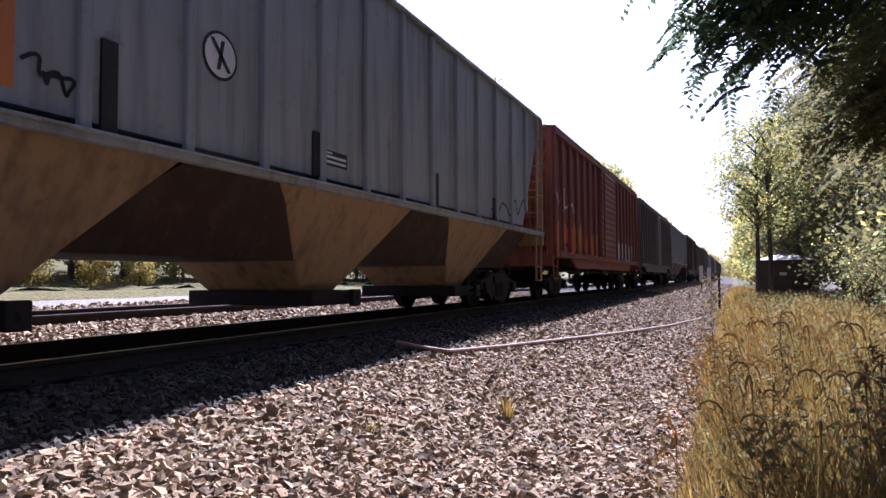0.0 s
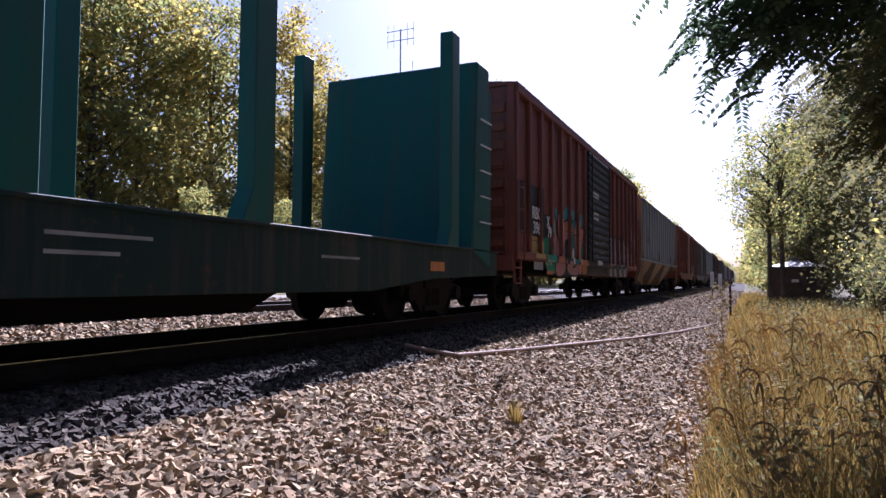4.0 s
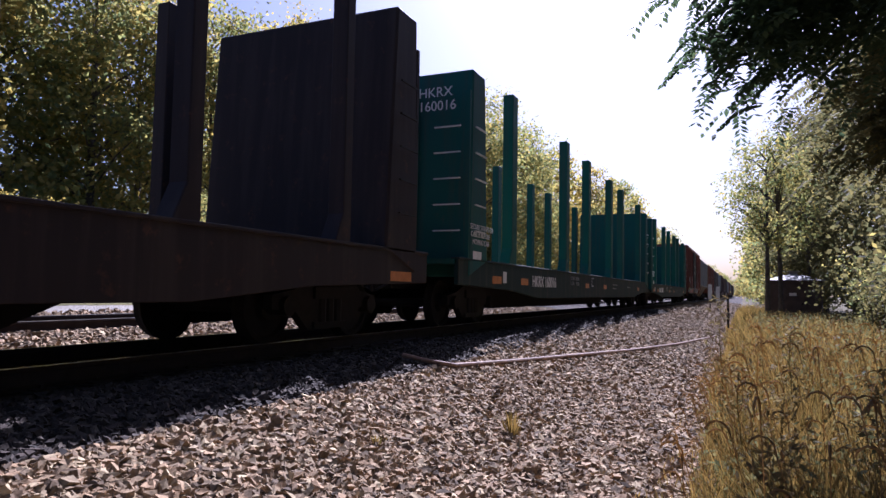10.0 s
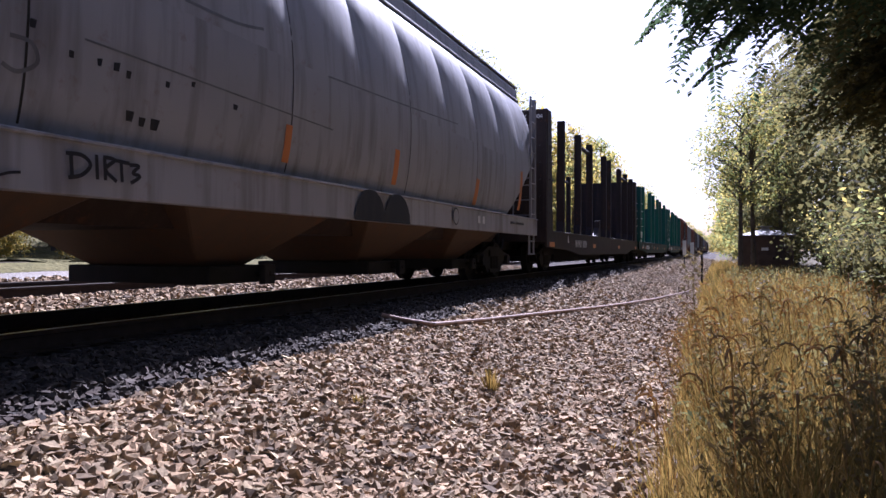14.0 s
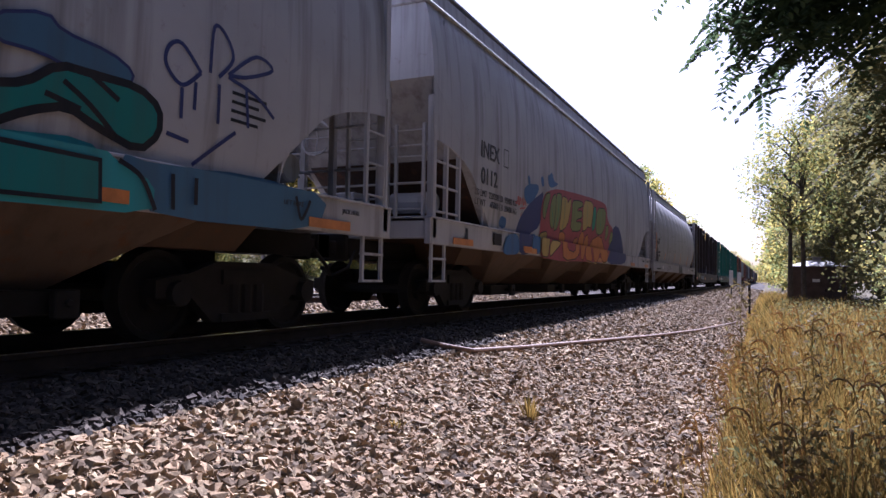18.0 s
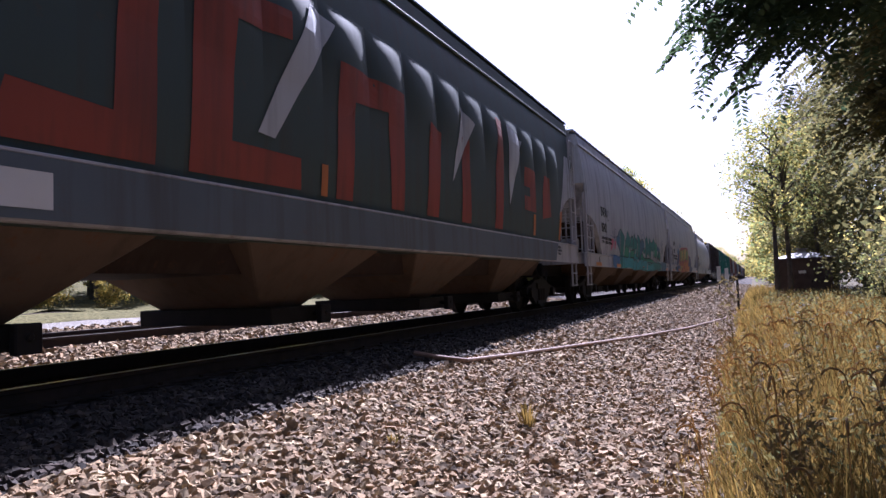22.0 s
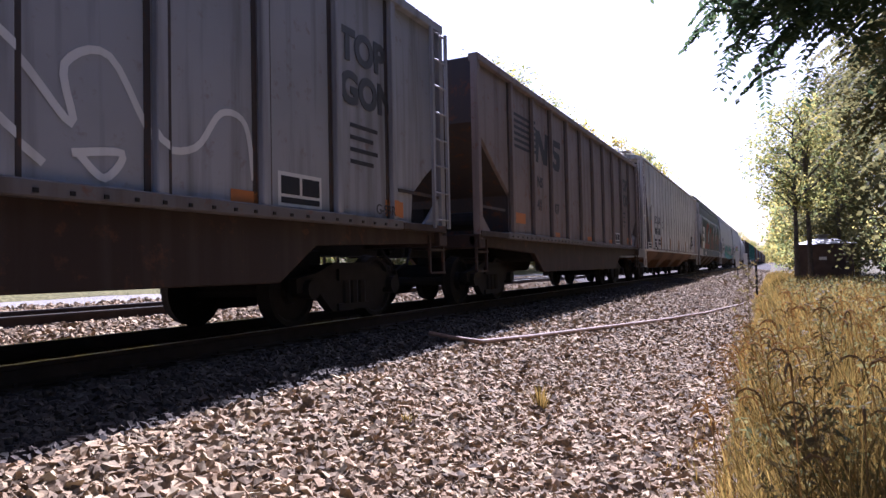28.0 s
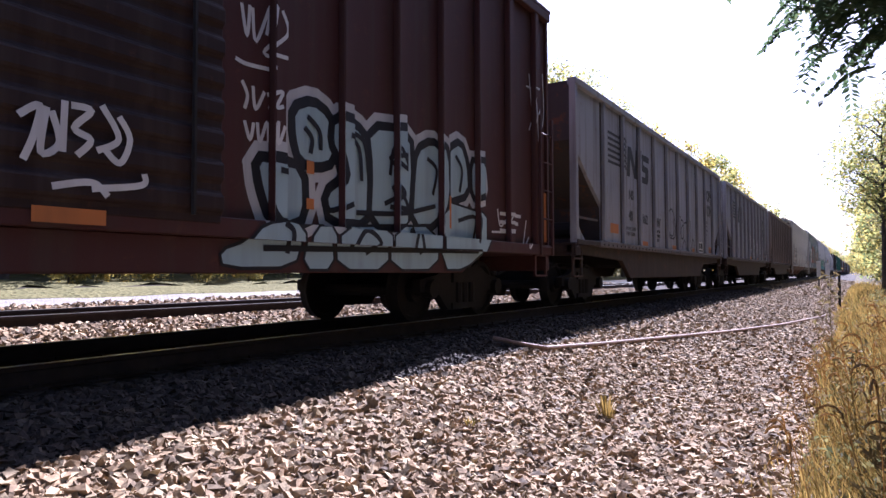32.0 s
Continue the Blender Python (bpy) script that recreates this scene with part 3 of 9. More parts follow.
        ladder(car, 1.4, ye, z_sill, z_sill + 1.35 if spec.get("cage") else z_top - 0.1, trim, along="x")
        bm = bmesh.new()
        box(bm, -0.9, -0.2, ye - s * 0.9 - 0.25, ye - s * 0.9 + 0.25, z_sill - 0.01, z_sill + 0.5)
        part("brake_valve", bm, trim, car, "", 0.02)
        bm = bmesh.new()
        tube(bm, [(0.2, ye - s * 1.2, z_sill + 0.35), (1.0, ye - s * 1.2, z_sill + 0.35)], 0.17, n=12)
        part("air_reservoir", bm, trim, car, "round air reservoir", 0.02)
    bm = bmesh.new()
    ring = [(-0.45 + 0.27 * math.cos(a), -L / 2 + 0.55, z_sill + 1.25 + 0.27 * math.sin(a)) for a in [i * math.pi / 8 for i in range(17)]]
    tube(bm, ring, 0.016, n=5, cap=False)
    for i in range(0, 16, 4):
        tube(bm, [ring[i], (-0.45, -L / 2 + 0.6, z_sill + 1.25)], 0.012, n=4)
    part("brake_wheel", bm, trim, car, "hand brake wheel")
    bogies(car, L / 2 - 2.55)
    couplers(car, L / 2)
    return car


def box_posts(L, door):
    h = L / 2 - 0.55
    ys = [-h + 0.07 + 0.92 * i for i in range(int(2 * h / 0.92) + 1)]
    return [y for y in ys if y < h and not door[0] - 0.1 < y < door[1] + 0.1]


def boxcar(spec):
    L, z0, z1, m = spec["len"], spec.get("floor", 0.98), spec["top"], spec["paint"]
    car = thing(spec["name"], spec["label"], "freight car", "cars of the train")
    h = L / 2 - 0.55
    bm = bmesh.new()
    box(bm, -1.47, 1.47, -h, h, z0, z1)
    body = part("body", bm, m, car, "", 0.02)
    d0, d1 = spec["door"]
    for sx in (-1, 1):
        hh = z1 - 0.1 - z0
        repeats("side_post", body, m, (SIDE - 1.47, 0.14, hh), [(sx * (1.47 + SIDE) / 2, y, z0 + hh / 2) for y in box_posts(L, (d0, d1))], "", 0.015)
        bm = bmesh.new()
        a, b = sorted((sx * 1.47, sx * (SIDE + 0.02)))
        box(bm, a, b, -h, h, z1 - 0.14, z1)
        part("roof_rail", bm, m, body, "", 0.01)
        bm = bmesh.new()
        box(bm, a, b, -h, h, z0, z0 + 0.16)
        part("floor_rail", bm, m, body, "", 0.01)
        bm = bmesh.new()
        slab(bm, [(-h + 2.2, z0), (-h + 2.8, z0 - 0.28), (h - 2.8, z0 - 0.28), (h - 2.2, z0)], sx * 1.44, sx * 1.52)
        part("side_sill", bm, m, body, "", 0.01)
        bm = bmesh.new()
        a, b = sorted((sx * 1.50, sx * (SIDE + 0.03)))
        prof = [(sx * 1.49, z0 + 0.1)]
        n = 15
        st = (z1 - z0 - 0.3) / n
        for i in range(n):
            z = z0 + 0.1 + i * st
            prof += [(sx * (SIDE + 0.03), z), (sx * (SIDE + 0.03), z + st * 0.3), (sx * (SIDE + 0.065), z + st * 0.42), (sx * (SIDE + 0.065), z + st * 0.88)]
        prof += [(sx * (SIDE + 0.03), z1 - 0.18), (sx * 1.49, z1 - 0.18)]
        prism(bm, prof, d0, d1)
        door = part("door", bm, spec.get("door_mat", m), car, "corrugated sliding door", 0.012)
        for y in (d0 + 0.3, d1 - 0.3):
            bm = bmesh.new()
            tube(bm, [(sx * (SIDE + 0.08), y, z0 + 0.15), (sx * (SIDE + 0.08), y, z1 - 0.2)], 0.02)
            part("lock_bar", bm, STEEL, door)
    bm = bmesh.new()
    prism(bm, [(SIDE + 0.02, z1), (SIDE + 0.02, z1 + 0.05), (0.0, z1 + 0.22), (-SIDE - 0.02, z1 + 0.05), (-SIDE - 0.02, z1)], -h - 0.03, h + 0.03)
    for i in range(int(2 * h / 1.1)):
        y = -h + 0.5 + 1.1 * i
        prism(bm, [(SIDE, z1 + 0.05), (SIDE, z1 + 0.08), (0, z1 + 0.255), (-SIDE, z1 + 0.08), (-SIDE, z1 + 0.05), (0, z1 + 0.2)], y - 0.05, y + 0.05)
    part("roof", bm, spec.get("roof_mat", m), car, "ribbed metal roof")
    for s in (-1, 1):
        a, b = sorted((s * h, s * (h + 0.06)))
        repeats("end_corrugation", body, m, (2.6, 0.06, 0.2), [(0, s * (h + 0.03), z0 + 0.35 + i * (z1 - z0 - 0.4) / 8) for i in range(8)], "", 0.02)
        repeats("corner_post", body, m, (0.14, 0.06, z1 - z0), [(x, s * (h + 0.03), (z0 + z1) / 2) for x in (-1.44, 1.44)])
        bm = bmesh.new()
        box(bm, -1.5, 1.5, a - 0.02, b + 0.02, z0 - 0.25, z0 + 0.1)
        part("end_sill", bm, m, body, "", 0.02)
        for sx in (-1, 1):
            ladder(car, sx * (SIDE + 0.03), s * h - (0.05 if s < 0 else 0.45), z0, z0 + (2.2 if s * sx > 0 else 1.6), m, step=0.45)
            stirrup(car, sx * 1.5, s * h - (0.0 if s < 0 else 0.5), 0.4, z0, m)
        ladder(car, 1.35, s * (h + 0.09), z0, z0 + 2.2, m, along="x", step=0.45)
    bm = bmesh.new()
    box(bm, -0.25, 0.25, -L / 2 + 0.5, L / 2 - 0.5, 0.66, z0)
    for i in range(7):
        y = -h + 2.4 + i * (2 * h - 4.8) / 6
        box(bm, -1.4, 1.4, y - 0.06, y + 0.06, z0 - 0.22, z0)
    tube(bm, [(0.5, -1.6, 0.75), (0.5, -0.4, 0.75)], 0.2, n=12)
    box(bm, 0.7, 1.2, 0.6, 1.2, 0.55, 0.95)
    tube(bm, [(1.1, -h + 2, 0.62), (1.1, h - 2, 0.62)], 0.03)
    part("underframe", bm, GRIME, car, "sill, cross-bearers and brake gear")
    bogies(car, L / 2 - 2.5)
    couplers(car, L / 2)
    return car


def flatcar(spec):
    """A bulkhead flat car with stakes along both sides."""
    L, m, zd = spec["len"], spec["paint"], spec.get("deck", 0.98)
    zt, zs = spec.get("bulk", 4.05), spec.get("stake", 4.35)
    car = thing(spec["name"], spec["label"], "freight car", "cars of the train")
    h = L / 2 - 0.6
    bm = bmesh.new()
    box(bm, -1.5, 1.5, -h, h, zd - 0.08, zd)
    deck = part("deck", bm, spec.get("deck_mat", m), car, "deck of cross planks")
    repeats("plank", deck, m, (2.96, 0.2, 0.03), [(0, -h + 0.4 + i * (2 * h - 0.8) / 33, zd + 0.015) for i in range(34)])
    for sx in (-1, 1):
        bm = bmesh.new()
        slab(bm, [(-h, zd), (h, zd), (h, zd - 0.42), (h - 2.8, zd - 0.5), (h - 4.6, zd - 0.66), (-h + 4.6, zd - 0.66), (-h + 2.8, zd - 0.5), (-h, zd - 0.42)], sx * 1.46, sx * (SIDE - 0.02))
        box(bm, min(sx * 1.40, sx * SIDE), max(sx * 1.40, sx * SIDE), -h, h, zd - 0.01, zd + 0.03)
        part("side_sill", bm, spec["sill"], car, "deep near-black side sill", 0.008)
    bm = bmesh.new()
    box(bm, -0.3, 0.3, -h, h, zd - 0.5, zd - 0.05)
    slab(bm, [(-h + 4.2, zd - 0.45), (-h + 5.4, 0.06), (h - 5.4, 0.06), (h - 4.2, zd - 0.45)], -0.26, 0.26)
    part("center_sill", bm, GRIME, car)
    for s in (-1, 1):
        hb = L / 2 - (1.0 if s > 0 else spec.get("tail", 1.0))
        inner = 0.88 if hb < L / 2 - 0.7 else 0.76
        bm = bmesh.new()
        slab(bm, [(s * hb, zd - 0.3), (s * (hb - 0.1), zt), (s * (hb - inner + 0.2), zt), (s * (hb - inner), zd)], -SIDE, SIDE)
        bk = part("bulkhead", bm, spec["bulk_mat"], car, "tall plated end bulkhead", 0.03)
        repeats("stiffener", bk, spec["bulk_mat"], (0.1, 0.07, zt - zd - 0.4), [(x, s * (hb - 0.02), (zd + zt - 0.4) / 2) for x in (-1.5, -0.5, 0.5, 1.5)])
        for z in (zd + 0.5, zd + 0.95, zd + 1.4, zd + 1.85, zd + 2.3):
            repeats("grab_iron", bk, spec["iron"], (0.5, 0.03, 0.022), [(1.15, s * (hb + 0.06), z)], "pale grab iron")
            repeats("grab_iron", bk, spec["iron"], (0.03, 0.5, 0.022), [(sx * (SIDE + 0.05), s * (hb - 0.38), z) for sx in (-1, 1)], "pale grab iron")
    ys = spec["stakes"]
    for sx in (-1, 1):
        for y in ys:
            bm = bmesh.new()
            w = spec.get("stake_w", 0.155)
            slab(bm, [(y - w - 0.16, zd), (y - w, zd + 0.35), (y - w, zs), (y + w, zs), (y + w, zd)], sx * 1.33, sx * 1.55)
            part("stake", bm, m, car, "upright side stake", 0.012)
    for y, sx in spec.get("bars", []):
        bm = bmesh.new()
        tube(bm, [(sx * 1.44, y, zs - 0.35), (sx * 1.44, y + spec["bar_len"], zs - 0.35)], 0.07, n=8)
        part("tie_bar", bm, m, car, "bar between two stakes")
    bm = bmesh.new()
    tube(bm, [(0.7, -1.5, zd - 0.3), (0.7, -0.3, zd - 0.3)], 0.18, n=12)
    part("air_reservoir", bm, GRIME, car)
    bm = bmesh.new()
    tube(bm, [(-1.1, -h + 3, 0.5), (-1.1, h - 3, 0.5)], 0.03)
    part("brake_rod", bm, GRIME, car)
    bogies(car, L / 2 - 2.4)
    couplers(car, L / 2)
    return car


def gon_posts(L):
    h = L / 2 - 0.6
    return [-h + 1.7 + i * (2 * h - 3.15) / 9 for i in range(10)]


def gondola(spec):
    """A high-sided coal gondola with upright side posts and an open slope-end cage."""
    L, m, z0, z1 = spec["len"], spec["paint"], 1.02, spec["top"]
    car = thing(spec["name"], spec["label"], "freight car", "cars of the train")
    h = L / 2 - 0.6
    for sx in (-1, 1):
        bm = bmesh.new()
        a, b = sorted((sx * 1.42, sx * 1.49))
        slab(bm, [(-h + 0.1, z1), (h - 0.1, z1), (h - 0.1, 2.0), (h - 0.5, 1.75), (h - 0.9, 1.45), (h - 0.95, z0), (-h + 1.7, z0), (-h + 1.7, 1.74), (-h + 0.95, 2.2), (-h + 0.1, 2.8)], a, b)
        part("side_wall", bm, m, car, "plated side wall", 0.006)
    for s in (-1, 1):
        bm = bmesh.new()
        slab(bm, [(s * (h - 0.12), z1), (s * (h - 0.12), 2.86), (s * (h - 1.7), 1.78), (s * (h - 1.76), z0), (s * (h - 1.84), z0), (s * (h - 1.78), 1.84), (s * (h - 0.2), 2.92), (s * (h - 0.2), z1)], -1.415, 1.415)
        part("slope_sheet", bm, GONSOOT, car, "soot-blackened end wall that slopes inward", 0.006)
    bm = bmesh.new()
    box(bm, -1.42, 1.42, -h + 1.5, h - 1.5, z0, z0 + 0.06)
    part("floor_plate", bm, spec["low"], car)
    for sx in (-1, 1):
        hh = z1 - 0.05 - z0
        repeats("side_post", car, m, (SIDE - 1.49, 0.11, hh), [(sx * (1.49 + SIDE) / 2, y, z0 + hh / 2) for y in gon_posts(L)], "", 0.01)
        repeats("post_flange", car, GONSOOT, (0.012, 0.06, hh - 0.1), [(sx * 1.493, y + d, z0 + hh / 2) for y in gon_posts(L) for d in (-0.1, 0.1)], "sooty flange beside a post")
        bm = bmesh.new()
        a, b = sorted((sx * 1.40, sx * (SIDE + 0.02)))
        box(bm, a, b, -h + 0.05, h - 0.05, z1 - 0.1, z1 + 0.03)
        part("top_chord", bm, m, car, "", 0.012)
        bm = bmesh.new()
        box(bm, a, b, -h + 1.3, h - 1.3, z0 - 0.06, z0 + 0.06)
        part("bottom_chord", bm, GONDIRT, car, "grimy bottom chord", 0.012)
        for s in (-1, 1):
            bm = bmesh.new()
            box(bm, a, b, min(s * (h - 0.05), s * (h - 1.3)), max(s * (h - 0.05), s * (h - 1.3)), z0 - 0.06, z0 + 0.04)
            part("end_beam", bm, spec["low"], car, "blackened beam below the slope", 0.01)
            bm = bmesh.new()
            slab(bm, [(s * (h - 0.12), z0 + 0.04), (s * (h - 0.62), z0 + 0.04), (s * (h - 0.5), z0 + 0.12), (s * (h - 0.16), z0 + 0.42)], sx * 1.46, sx * 1.5)
            part("gusset", bm, m, car, "corner gusset plate")
        bm = bmesh.new()
        for k in range(44):
            y = -h + 1.5 + k * (2 * h - 3.0) / 43
            box(bm, b - 0.002, b + 0.012, y - 0.018, y + 0.018, z0 - 0.03, z0 + 0.0)
        tagged(part("rivet", bm, GRIME, car, "row of rivets along the bottom chord"), kind="stuff")
        bm = bmesh.new()
        slab(bm, [(-h, z0 - 0.05), (h, z0 - 0.05), (h, z0 - 0.2), (h - 3.0, z0 - 0.3), (h - 3.6, z0 - 0.68), (-h + 3.6, z0 - 0.68), (-h + 3.0, z0 - 0.3), (-h, z0 - 0.2)], sx * 1.38, sx * 1.48)
        part("side_sill", bm, spec["low"], car, "rusty side sill", 0.01)
    for s in (-1, 1):
        ye = s * h
        repeats("corner_post", car, m, (0.12, 0.12, z1 - z0 + 0.1), [(sx * 1.5, ye - s * 0.1, (z0 + z1 - 0.1) / 2) for sx in (-1, 1)])
        for sx in (-1, 1):
            bm = bmesh.new()
            slab(bm, [(ye - s * 0.16, z0), (ye - s * 0.62, z0), (ye - s * 0.56, z0 + 0.08), (ye - s * 0.16, z0 + 0.34)], sx * 1.49, sx * 1.51)
            part("gusset", bm, m, car, "corner gusset at the post's foot")
        repeats("handrail", car, GONSOOT, (0.04, 1.2, 0.04), [(sx * 1.5, ye - s * 0.7, z0 + 0.45) for sx in (-1, 1)])
        bm = bmesh.new()
        box(bm, -SIDE, SIDE, min(ye, ye - s * 0.25), max(ye, ye - s * 0.25), z0 - 0.25, z0 - 0.02)
        part("end_sill", bm, spec["low"], car, "", 0.01)
        for sx in (-1, 1):
            if s * sx > 0:
                ladder(car, sx * (SIDE + 0.03), ye - (0.02 if s < 0 else 0.45), z0, z1 - 0.1, m)
            stirrup(car, sx * 1.5, ye - (0 if s < 0 else 0.45), 0.38, z0 - 0.1, spec["low"])
        bm = bmesh.new()
        box(bm, -0.5, 0.3, ye - s * 0.7 - 0.2, ye - s * 0.7 + 0.2, z0 - 0.1, z0 + 0.5)
        part("brake_valve", bm, GRIME, car, "", 0.02)
        bm = bmesh.new()
        tube(bm, [(0.4, ye - s * 0.8, z0 + 0.25), (1.2, ye - s * 0.8, z0 + 0.25)], 0.16, n=12)
        part("air_reservoir", bm, GRIME, car, "", 0.02)
    bm = bmesh.new()
    box(bm, -0.3, 0.3, -L / 2 + 0.5, L / 2 - 0.5, 0.66, 0.98)
    for i in range(5):
        y = -h + 3.4 + i * (2 * h - 6.8) / 4
        box(bm, -1.4, 1.4, y - 0.07, y + 0.07, z0 - 0.4, z0)
    part("underframe", bm, GRIME, car)
    bogies(car, L / 2 - 2.3)
    couplers(car, L / 2)
    return car

# ---- the cars, from the first that passes to the last ----
GREYH = paint("weathered_grey", (0.25, 0.265, 0.27), 0.5, 0.35)
CREAM = paint("weathered_cream", (0.28, 0.195, 0.115), 0.6, 0.5)
REDBOX = paint("faded_oxide_red", (0.19, 0.06, 0.042), 0.6, 0.35)
MAROON = paint("dark_maroon", (0.058, 0.021, 0.02), 0.5, 0.3)
DKMAROON = paint("blackened_maroon", (0.022, 0.012, 0.012), 0.5, 0.3)
DOORBLK = paint("black_door", (0.013, 0.015, 0.02), 0.3, 0.1)
GREEN = paint("forest_green", (0.01, 0.085, 0.065), 0.4, 0.2, 0.5)
# The flat cars' green with the sill's shade painted in, plus grime.
SILLGREEN = paint("grimy_shaded_green_sill", (0.005, 0.022, 0.018), 0.6, 0.3, 0.6)
BULKGREEN = paint("dark_green_bulkhead", (0.01, 0.08, 0.07), 0.4, 0.2, 0.6)
BROWN = paint("dark_brown_flat", (0.02, 0.014, 0.014), 0.4, 0.4)
PALE = paint("pale_grey_hopper", (0.265, 0.262, 0.275), 0.5, 0.3, 0.5)
LILAC = paint("light_grey_hopper", (0.365, 0.365, 0.38), 0.5, 0.25)
DKGREEN = paint("dark_green_overpaint", (0.05, 0.07, 0.064), 0.4, 0.2)
SLATE = paint("slate_overpaint", (0.095, 0.115, 0.135), 0.45, 0.2)
DIRTYW = paint("dirty_white", (0.62, 0.595, 0.54), 0.7, 0.5)
TAN = paint("grimy_tan", (0.12, 0.084, 0.062), 0.6, 0.6)
GONGREY = paint("gondola_grey", (0.275, 0.28, 0.305), 0.55, 0.4)
GONBROWN = paint("gondola_rust_grey", (0.2, 0.165, 0.15), 0.6, 0.7)
GONLOW = paint("rust_and_shade_black", (0.03, 0.019, 0.015), 0.5, 0.5)
DARKCAR = paint("dark_car", (0.10, 0.085, 0.08), 0.5, 0.4)

RUSTDK = paint("rust_and_shade_tan", (0.12, 0.066, 0.042), 0.6, 0.7)
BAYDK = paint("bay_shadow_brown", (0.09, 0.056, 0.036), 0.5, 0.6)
GONSOOT = paint("post_soot", (0.05, 0.042, 0.042), 0.7, 0.7)
GONDIRT = paint("sooty_grey", (0.12, 0.11, 0.11), 0.7, 0.6)
RUSTTAN = paint("rusty_tan", (0.19, 0.105, 0.06), 0.6, 0.7)
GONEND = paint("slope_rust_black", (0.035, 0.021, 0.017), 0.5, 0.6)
IRON = plain("pale_grab_paint", (0.5, 0.52, 0.5), 0.5, 0.0, 0.2)



def flowing(sec, k=4):
    """The section with its corners eased into a curve."""
    P = [Vector(sec[0])] + [Vector(p) for p in sec] + [Vector(sec[-1])]
    res = []
    for i in range(1, len(P) - 2):
        a, b, c, d = P[i - 1], P[i], P[i + 1], P[i + 2]
        for j in range(k):
            t = j / k
            res.append(tuple(0.5 * (2 * b + (c - a) * t + (2 * a - 5 * b + 4 * c - d) * t * t + (3 * b - a - 3 * c + d) * t ** 3)))
    return res + [tuple(sec[-1])]


SMOOTH = flowing([(1.42, 0.95), (1.50, 1.35), (1.545, 1.9), (1.555, 2.5), (1.545, 3.1), (1.505, 3.7), (1.43, 4.2), (1.34, 4.5)])
ROUND = flowing([(1.38, 1.1), (1.49, 1.5), (1.54, 1.9), (1.555, 2.3), (1.53, 2.75), (1.45, 3.2), (1.34, 3.62), (1.18, 4.02), (0.98, 4.34)])
FLATSIDE = [(1.47, 1.6), (1.47, 4.38)]

CARS = []  # car, place of its middle when the clock starts


def in_train(car, front, rear):
    CARS.append((car, (front + rear) / 2))
    car.location = (TRACK, (front + rear) / 2, 0)


def sized(front, rear):
    return front - rear


AHEAD = [(33.67, 51.5, "box", DARKCAR, 4.3), (51.5, 69.5, "hop", GREYH, 4.4), (69.5, 87, "box", MAROON, 4.5), (87, 105, "hop", TAN, 4.4), (105, 123, "box", DARKCAR, 4.6),
         (123, 143, "hop", PALE, 4.4), (143, 161, "box", REDBOX, 4.5), (161, 180, "hop", GREYH, 4.4), (180, 198, "box", DARKCAR, 4.4), (198, 217, "hop", TAN, 4.4), (217, 236, "box", MAROON, 4.5), (236, 255, "hop", GREYH, 4.4)]
for r, f, kind, m, top in AHEAD:
    if kind == "box":
        c = boxcar(dict(name="boxcar", label="weathered boxcar far ahead in the train", len=f - r, top=top, paint=m, door=(-1.6, 1.6)))
    else:
        c = hopper(dict(name="covered_hopper", label="weathered covered hopper far ahead in the train", len=f - r, top=top, sill=1.6, paint=m, low=TAN, section=FLATSIDE, ribs=1.0, bays=3, sill_h=0.1))
    in_train(c, f, r)

c = boxcar(dict(name="boxcar", label="faded red boxcar with pale spray-paint tags", len=17.2, top=4.35, paint=REDBOX, door=(-1.6, 1.6)))
in_train(c, 33.67, 16.47)
c = hopper(dict(name="covered_hopper", label="weathered grey ribbed covered hopper with cream slope sheets", len=18.04, top=4.36, sill=1.52, paint=GREYH, low=CREAM, section=FLATSIDE, ribs=1.0, bays=3, sill_h=0.08, trim=CREAM, run=1.5, end_z=4.2, plate=CREAM))
in_train(c, 16.47, -1.57)
HOP_A = c
c = boxcar(dict(name="boxcar", label="oxide red boxcar with a black door and bright graffiti", len=17.78, top=4.5, paint=REDBOX, door=(-1.66, 1.68), floor=0.92, door_mat=DOORBLK))
in_train(c, -1.57, -19.35)
BOX_A = c
FS = [-9.05, -4.5, -1.75, 2.0, 4.42, 9.1]
c = flatcar(dict(name="bulkhead_flatcar", label="empty dark green bulkhead flat car with stakes", len=23.4, iron=IRON, paint=GREEN, sill=SILLGREEN, bulk_mat=BULKGREEN, stakes=FS, stake=4.47, bulk=4.3, tail=0.45))
in_train(c, -19.35, -42.75)
FLAT_A = c
c = flatcar(dict(name="bulkhead_flatcar", label="empty green log flat car with plated bulkheads", len=25.05, iron=IRON, paint=GREEN, sill=SILLGREEN, bulk_mat=BULKGREEN, stakes=FS, stake=4.47, bulk=4.3))
in_train(c, -42.75, -67.8)
FLAT_B = c
c = flatcar(dict(name="bulkhead_flatcar", label="empty dark brown log flat car with barred stakes", len=23.02, iron=STEEL, paint=BROWN, sill=BROWN, bulk_mat=BROWN, stakes=[-8.7, -6.1, -3.9, -0.6, 0.7, 4.0, 6.3, 8.7], stake_w=0.085, bars=[(-6.1, 1), (4.0, 1), (-6.1, -1), (4.0, -1)], bar_len=2.25, stake=4.34, bulk=4.3, tail=0.5))
in_train(c, -67.8, -90.82)
FLAT_C = c
